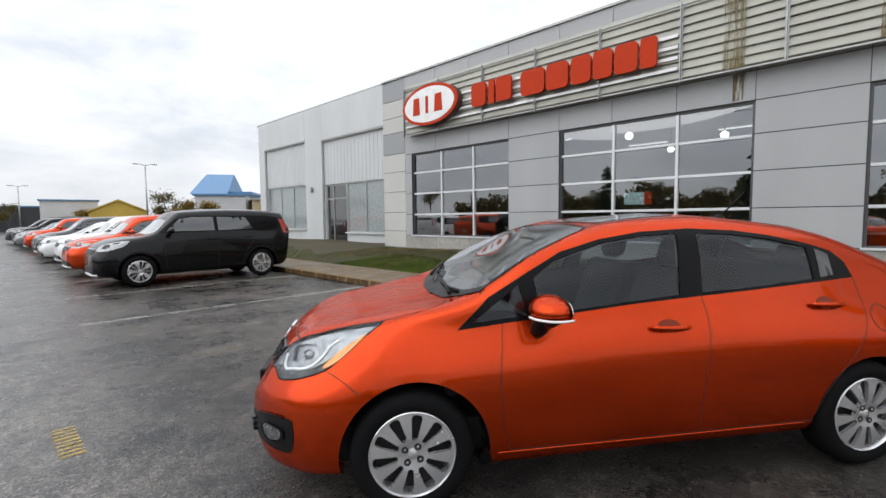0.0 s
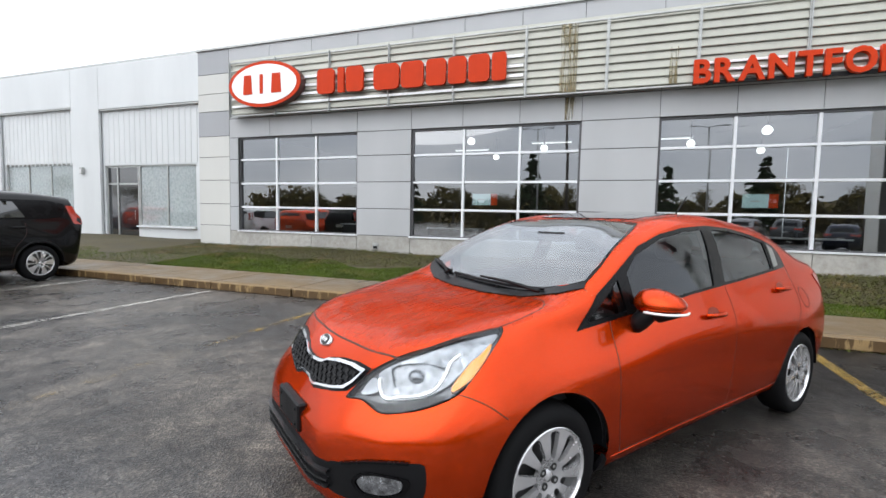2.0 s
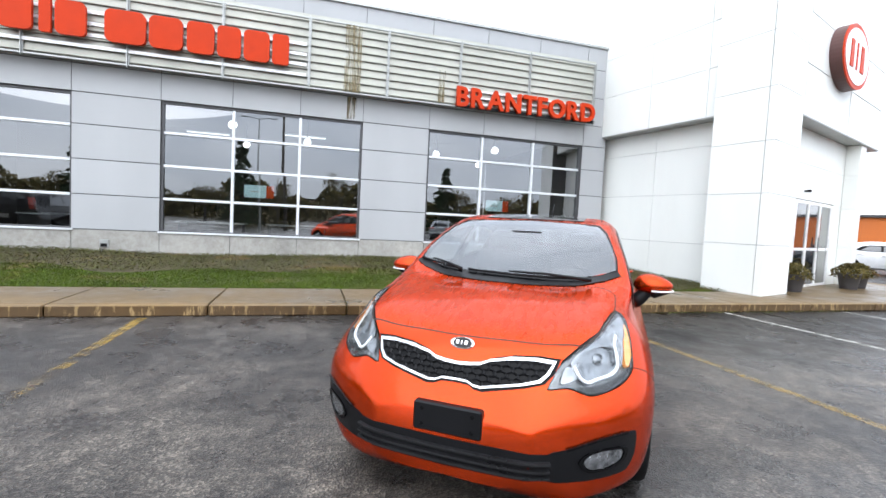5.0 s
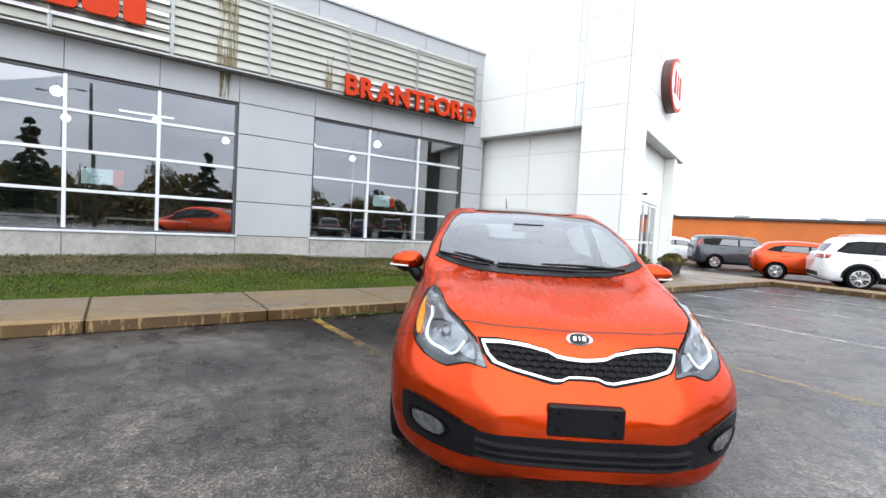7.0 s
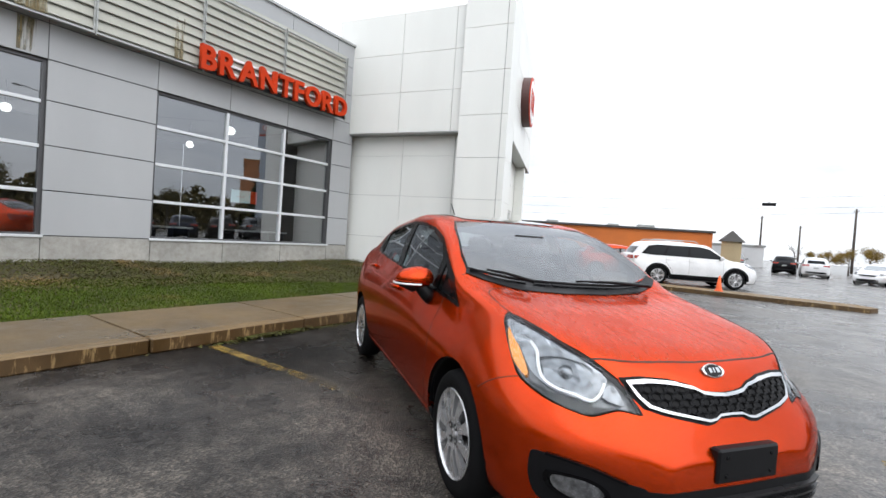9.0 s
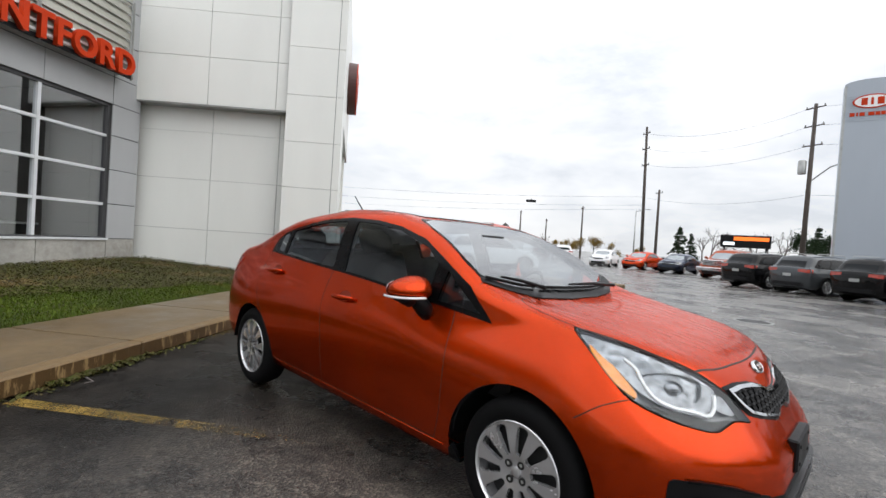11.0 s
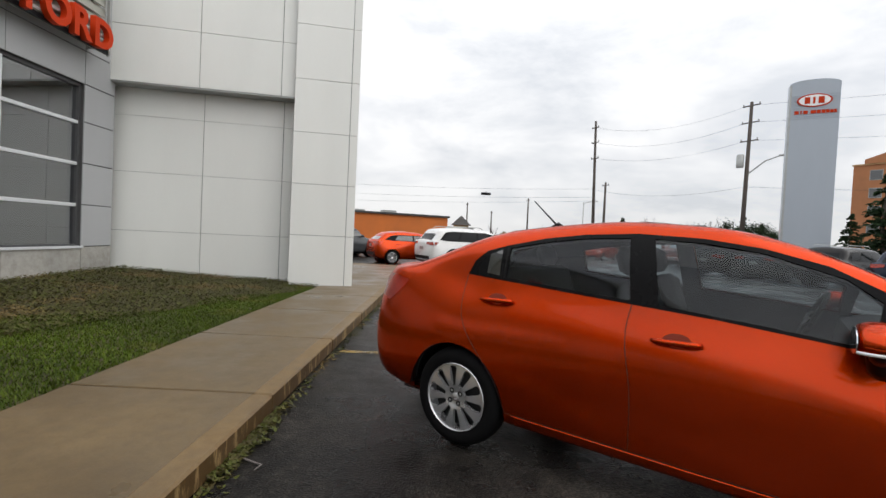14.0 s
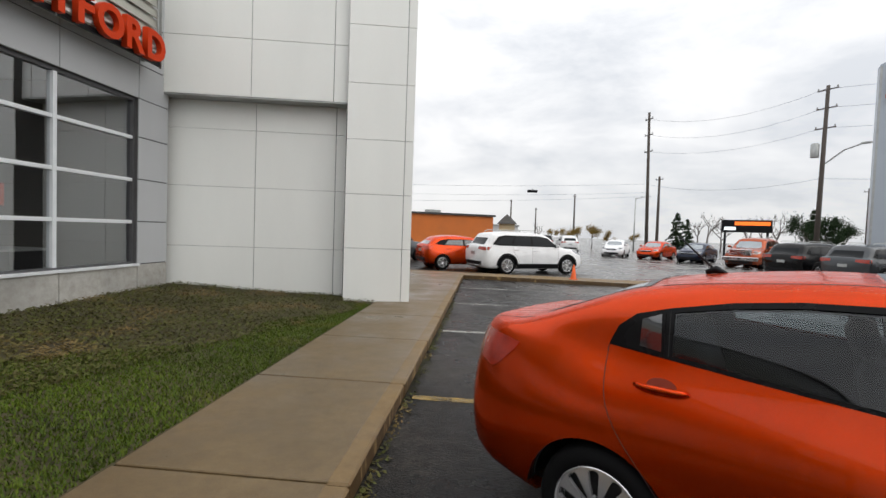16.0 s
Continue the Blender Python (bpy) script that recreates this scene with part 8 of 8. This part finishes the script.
for az, d, h in ((-109.6, 60, 9.0), (-100.5, 90, 9.5), (-127.3, 80, 9.0), (-93.0, 100, 9.0), (-96.0, 110, 8.0)):
    utility_pole(pose(*polar(E16, az, d), 0, 0, 0, 20), h, 0.05, "thin far utility pole", ((h - 0.4, 0.6),))


def street_lamp(m, h, reach, label):
    s = thing("street_lamp", m, label, "street lamp", "street lamps")
    part("pole", tube([(0, 0, 0), (0, 0, h)], [0.09, 0.06], 10), M_GALV, s, smooth=True)
    for sg in ((1, -1) if reach > 0 else (1,)):
        r = abs(reach)
        part("arm", tube([(0, 0, h - 0.1), (0, sg * r * 0.6, h + 0.05), (0, sg * r, h + 0.05)], 0.035, 6), M_GALV, s)
        part("head", box(-0.12, 0.12, sg * r - 0.24, sg * r + 0.24, h - 0.01, h + 0.09, bevel=0.03), M_GALV, s)
    return s


street_lamp(pose(*polar(E0, 77.3, 55), 0, 0, 0, 75), 7.0, 0.8, "grey twin-head parking lot lamp")
street_lamp(pose(*polar(E0, 87.2, 80), 0, 0, 0, 75), 6.0, 0.8, "grey twin-head parking lot lamp far off")
street_lamp(pose(-16, 8.2, 0, 0, 0, 0), 8.6, 1.1, "tall grey twin-head parking lot lamp")
street_lamp(pose(-17, -4.5, 0, 0, 0, 0), 8.6, 1.1, "tall grey twin-head parking lot lamp")
street_lamp(pose(*polar(E16, -107.2, 62), 0, 0, 0, 20), 6.6, -2.4, "single-arm street lamp by the road")
utility_pole(pose(-30, 7.0, 0, 0, 0, 90), 12.0, 0.1, "wooden utility pole across the road", ((11.5, 0.9),))


def cable(a, b, sag, rad=0.009):
    a, b = Vector(a), Vector(b)
    pts = [a.lerp(b, t) - Vector((0, 0, 4 * sag * t * (1 - t))) for t in np.linspace(0, 1, 14)]
    c = bm_object("overhead_cable", tube(pts, rad, 4, cap=False), M_CABLE)
    tagged(c, "thin black overhead cable between poles", "cable", "overhead cables")


for z0, z1, dz in ((13.9, 13.3, 1.0), (12.3, 11.9, 1.0), (10.6, 10.4, 0.8), (7.2, 6.6, 0.7)):
    cable((px, py, z0), (px2, py2, z1), dz)
    cable((px2, py2, z1), (-52, -2, z1), 1.0)
for z0, z1 in ((7.3, 8.2), (6.4, 7.0), (6.0, 5.8)):
    cable((px, py, z0), (42, -52, z1), 0.8)
lampc = thing("hanging_signal", pose(0.2, -47.5, 6.45), "dark box hanging on the overhead cable", "signal")
part("body", box(-0.55, 0.55, -0.15, 0.15, -0.16, 0.12, bevel=0.03), M_BLACK, lampc)
part("clamp", box(-0.05, 0.05, -0.03, 0.03, 0.121, 0.25), M_BLACK, lampc)

# tall pylon sign
PYL = pose(-15.25, -20.45, 0, 0, 0, 62.7 - 180)
pyl = thing("pylon_sign", PYL, "tall silver-grey pylon sign with an oval emblem", "sign")
top = [(-1.12, 0.0), (1.12, 0.0), (1.12, 10.65)] + [(1.12 * math.cos(a), 10.65 + 0.24 * math.sin(a)) for a in np.linspace(0.2, math.pi - 0.2, 9)] + [(-1.12, 10.65)]
part("shaft", prism(top, -0.22, 0.28, "x"), M_PYLON, pyl)
part("edge_strip", box(-0.235, -0.221, 1.02, 1.11, 0.1, 10.6), M_GALV, pyl)
for k in range(12):
    part("rib", box(-0.24, -0.221, -1.08, 1.01, 8.75 + k * 0.115, 8.80 + k * 0.115), M_PYLON, pyl)
part("emblem_rim", prism([(y, z + 9.72) for y, z in oval(0.78, 0.36)], -0.27, -0.241, "x"), M_RED, pyl)
part("emblem_face", prism([(y, z + 9.72) for y, z in oval(0.70, 0.30)], -0.285, -0.271, "x"), M_SIGN_WHITE, pyl)
for y, w in ((0.32, 0.24), (0.02, 0.10), (-0.30, 0.26)):
    part("emblem_bar", box(-0.295, -0.286, y - w / 2, y + w / 2, 9.54, 9.90), M_RED, pyl)
for y, w in ((0.76, 0.20), (0.56, 0.07), (0.37, 0.20), (0.02, 0.24), (-0.22, 0.18), (-0.42, 0.16), (-0.60, 0.16), (-0.78, 0.14), (-0.93, 0.11)):
    part("sign_block", box(-0.262, -0.241, y - w / 2, y + w / 2, 9.0, 9.18), M_RED, pyl)

# roadside message board
bx, by = polar(E16, -118.0, 62)
board = thing("message_board", pose(bx, by, 0, 0, 0, 62 - 180), "black roadside message board with orange bars", "sign")
part("cabinet", box(-0.2, 0.3, -2.4, 2.4, 2.7, 4.1, bevel=0.03), M_BLACK, board)
part("message_bar", box(-0.23, -0.201, -2.2, 1.1, 3.5, 3.9), glow("lit_orange_bar", (1.0, 0.18, 0.02), 1.2), board)
part("message_bar", box(-0.23, -0.201, 1.0, 2.1, 2.95, 3.3), glow("lit_white_bar", (0.9, 0.95, 1.0), 1.0), board)
for y in (-2.0, 2.0):
    part("leg", box(-0.1, 0.1, y - 0.12, y + 0.12, 0, 2.699), M_BLACK, board)


# ---- buildings round the lot ----
def far_building(name, a, b, depth, h, wall, label, cap=M_DARK_ROOF, windows=(), peak=0.0, group=""):
    """A flat-roofed or low-gabled building whose front runs from a to b."""
    a, b = Vector((*a, 0)), Vector((*b, 0))
    d = b - a
    L = d.length
    e = thing(name, Matrix.Translation(a) @ Matrix.Rotation(math.atan2(d.y, d.x), 4, "Z"), label, "building", group)
    out = [(0, 0), (L, 0), (L, h), (L / 2, h + peak), (0, h)] if peak else [(0, 0), (L, 0), (L, h), (0, h)]
    part("wall", prism(out, 0, depth, "y"), wall, e)
    cp = [(-0.2, h), (L / 2, h + peak), (L + 0.2, h), (L + 0.2, h + 0.18), (L / 2, h + peak + 0.18), (-0.2, h + 0.18)] if peak else [(-0.2, h), (L + 0.2, h), (L + 0.2, h + 0.2), (-0.2, h + 0.2)]
    part("roof_edge", prism(cp, -0.2, depth + 0.2, "y"), cap, e)
    for x0, x1, z0, z1 in windows:
        wn_ = part("window", box(x0, x1, -0.06, -0.001, z0, z1), M_GALV, e)
        part("pane", box(x0 + 0.08, x1 - 0.08, -0.075, -0.061, z0 + 0.08, z1 - 0.08), M_BLACK_GLASS, wn_)
    return e


ob_ = far_building("orange_store", (9.6, -57.8), (36.0, -47.3), 14, 3.35, M_CLOSE_ORANGE, "long low orange stucco store with dark roof edge", windows=[(2, 7, 0.4, 1.9), (10, 13, 0.3, 2.2), (20, 24, 0.5, 2.0)])
for x, w in ((3, 0.9), (7, 0.6), (14, 0.7), (21, 0.5)):
    part("roof_unit", box(x, x + w * 2, 3, 4.2, 3.5, 4.05 + w * 0.3, bevel=0.03), M_GALV, ob_)
hut = thing("tan_kiosk", pose(2.9, -46.8, 0) @ Matrix.Diagonal((0.66, 0.66, 1, 1)), "tan kiosk with a dark hipped roof", "building")
part("wall", box(-1.25, 1.25, -1.25, 1.25, 0, 2.7), M_TAN, hut)
bm = bmesh.new()
q = [bm.verts.new(v) for v in ((-1.65, -1.65, 2.7), (1.65, -1.65, 2.7), (1.65, 1.65, 2.7), (-1.65, 1.65, 2.7), (0, 0, 3.8))]
for i in range(4):
    bm.faces.new((q[i], q[(i + 1) % 4], q[4]))
bm.faces.new(q[:4][::-1])
part("roof", bm, M_DARK_ROOF, hut)
far_building("white_store", polar(E16, -93.6, 88), polar(E16, -87.2, 88), 8, 3.0, M_PALE, "low white building beyond the cars", M_GALV)
HW = []
for fl_ in range(5):
    for k in range(9):
        HW.append((2.2 + k * 3.6, 3.9 + k * 3.6, 2.2 + fl_ * 3.0, 3.9 + fl_ * 3.0))
ha, hb = polar(E14, -131.4, 106), polar(E14, -143.0, 102)
hotel = far_building("hotel", ha, hb, 16, 16.8, M_HOTEL, "tall salmon brick hotel with rows of windows", M_HOTEL_TRIM, [w for w in HW if w[1] < 20])
part("gable", prism([(1.5, 17.0), (8.5, 17.0), (8.5, 17.7), (6.8, 18.4), (5.2, 19.0), (3.5, 18.4), (1.5, 17.7)], -0.3, 1.2, "y"), M_HOTEL, hotel)
# left side, past the parked row
blue = far_building("blue_roofed_barn", polar(E0, 66.2, 66), polar(E0, 70.6, 67), 10, 4.1, M_PALE, "pale building with a steep blue metal roof", M_ROOF_BLUE)
Lb = 7.0
part("roof", prism([(-0.5, 4.3), (Lb * 0.55, 4.3), (Lb * 0.55, 4.6), (-0.5, 4.6)], -1, 9, "y"), M_ROOF_BLUE, blue)
bm = bmesh.new()
q = [bm.verts.new(v) for v in ((1.9, -0.6, 4.3), (5.7, -0.6, 4.3), (5.7, 10, 4.3), (1.9, 10, 4.3), (2.2, 4.5, 6.9), (5.3, 4.5, 6.9))]
for f in ((0, 1, 5, 4), (2, 3, 4, 5), (1, 2, 5), (3, 0, 4)):
    bm.faces.new([q[i] for i in f])
bm.faces.new([q[i] for i in (3, 2, 1, 0)])
part("steep_roof", bm, M_ROOF_BLUE, blue)
far_building("tan_shed", polar(E0, 65.0, 60), polar(E0, 67.0, 60), 5, 3.6, M_TAN, "tan shed beside the blue roof", M_GALV)
far_building("yellow_store", polar(E0, 77.6, 82), polar(E0, 81.9, 82), 10, 2.5, M_YELLOW_WALL, "low yellow store with a shallow gable", M_YELLOW_WALL, peak=1.5)
far_building("blue_roofed_shop", polar(E0, 81.6, 92), polar(E0, 85.6, 92), 8, 4.3, M_PALE, "small pale shop with a blue roof", M_ROOF_BLUE)
far_building("grey_store", polar(E0, 86.0, 105), polar(E0, 96.0, 105), 12, 3.6, M_P_GREY, "long low blue-grey store", M_ROOF_BLUE, [(3, 15, 1.6, 2.8)])
far_building("road_store", (-58, -40), (-58, 70), 8, 4.0, M_TAN, "long low store across the road", M_DARK_ROOF)
cover = thing("manhole_cover", pose(-2.52, -4.53, 0.0), "dark round iron cover set in the lane", "manhole cover")
part("frame", lathe([(0.36, 0.0), (0.36, 0.006), (0.31, 0.006), (0.31, 0.0)], 32), M_GALV, cover)
part("lid", lathe([(0.0, 0.008), (0.30, 0.008), (0.305, 0.001)], 32), M_BLACK, cover)
twig = thing("twig", pose(5.80, 2.65, 0.006, 0, 0, 158), "thin pale broken twig in the gutter", "twig")
part("stem", tube([(-0.145, 0, 0.004), (0, 0.008, 0.005), (0.145, 0, 0.004)], [0.004, 0.006, 0.005], 6), M_TWIG, twig)
part("spur", tube([(0.145, 0.004, 0.004), (0.145 + 0.01, -0.06, 0.004)], [0.004, 0.003], 6), M_TWIG, twig)
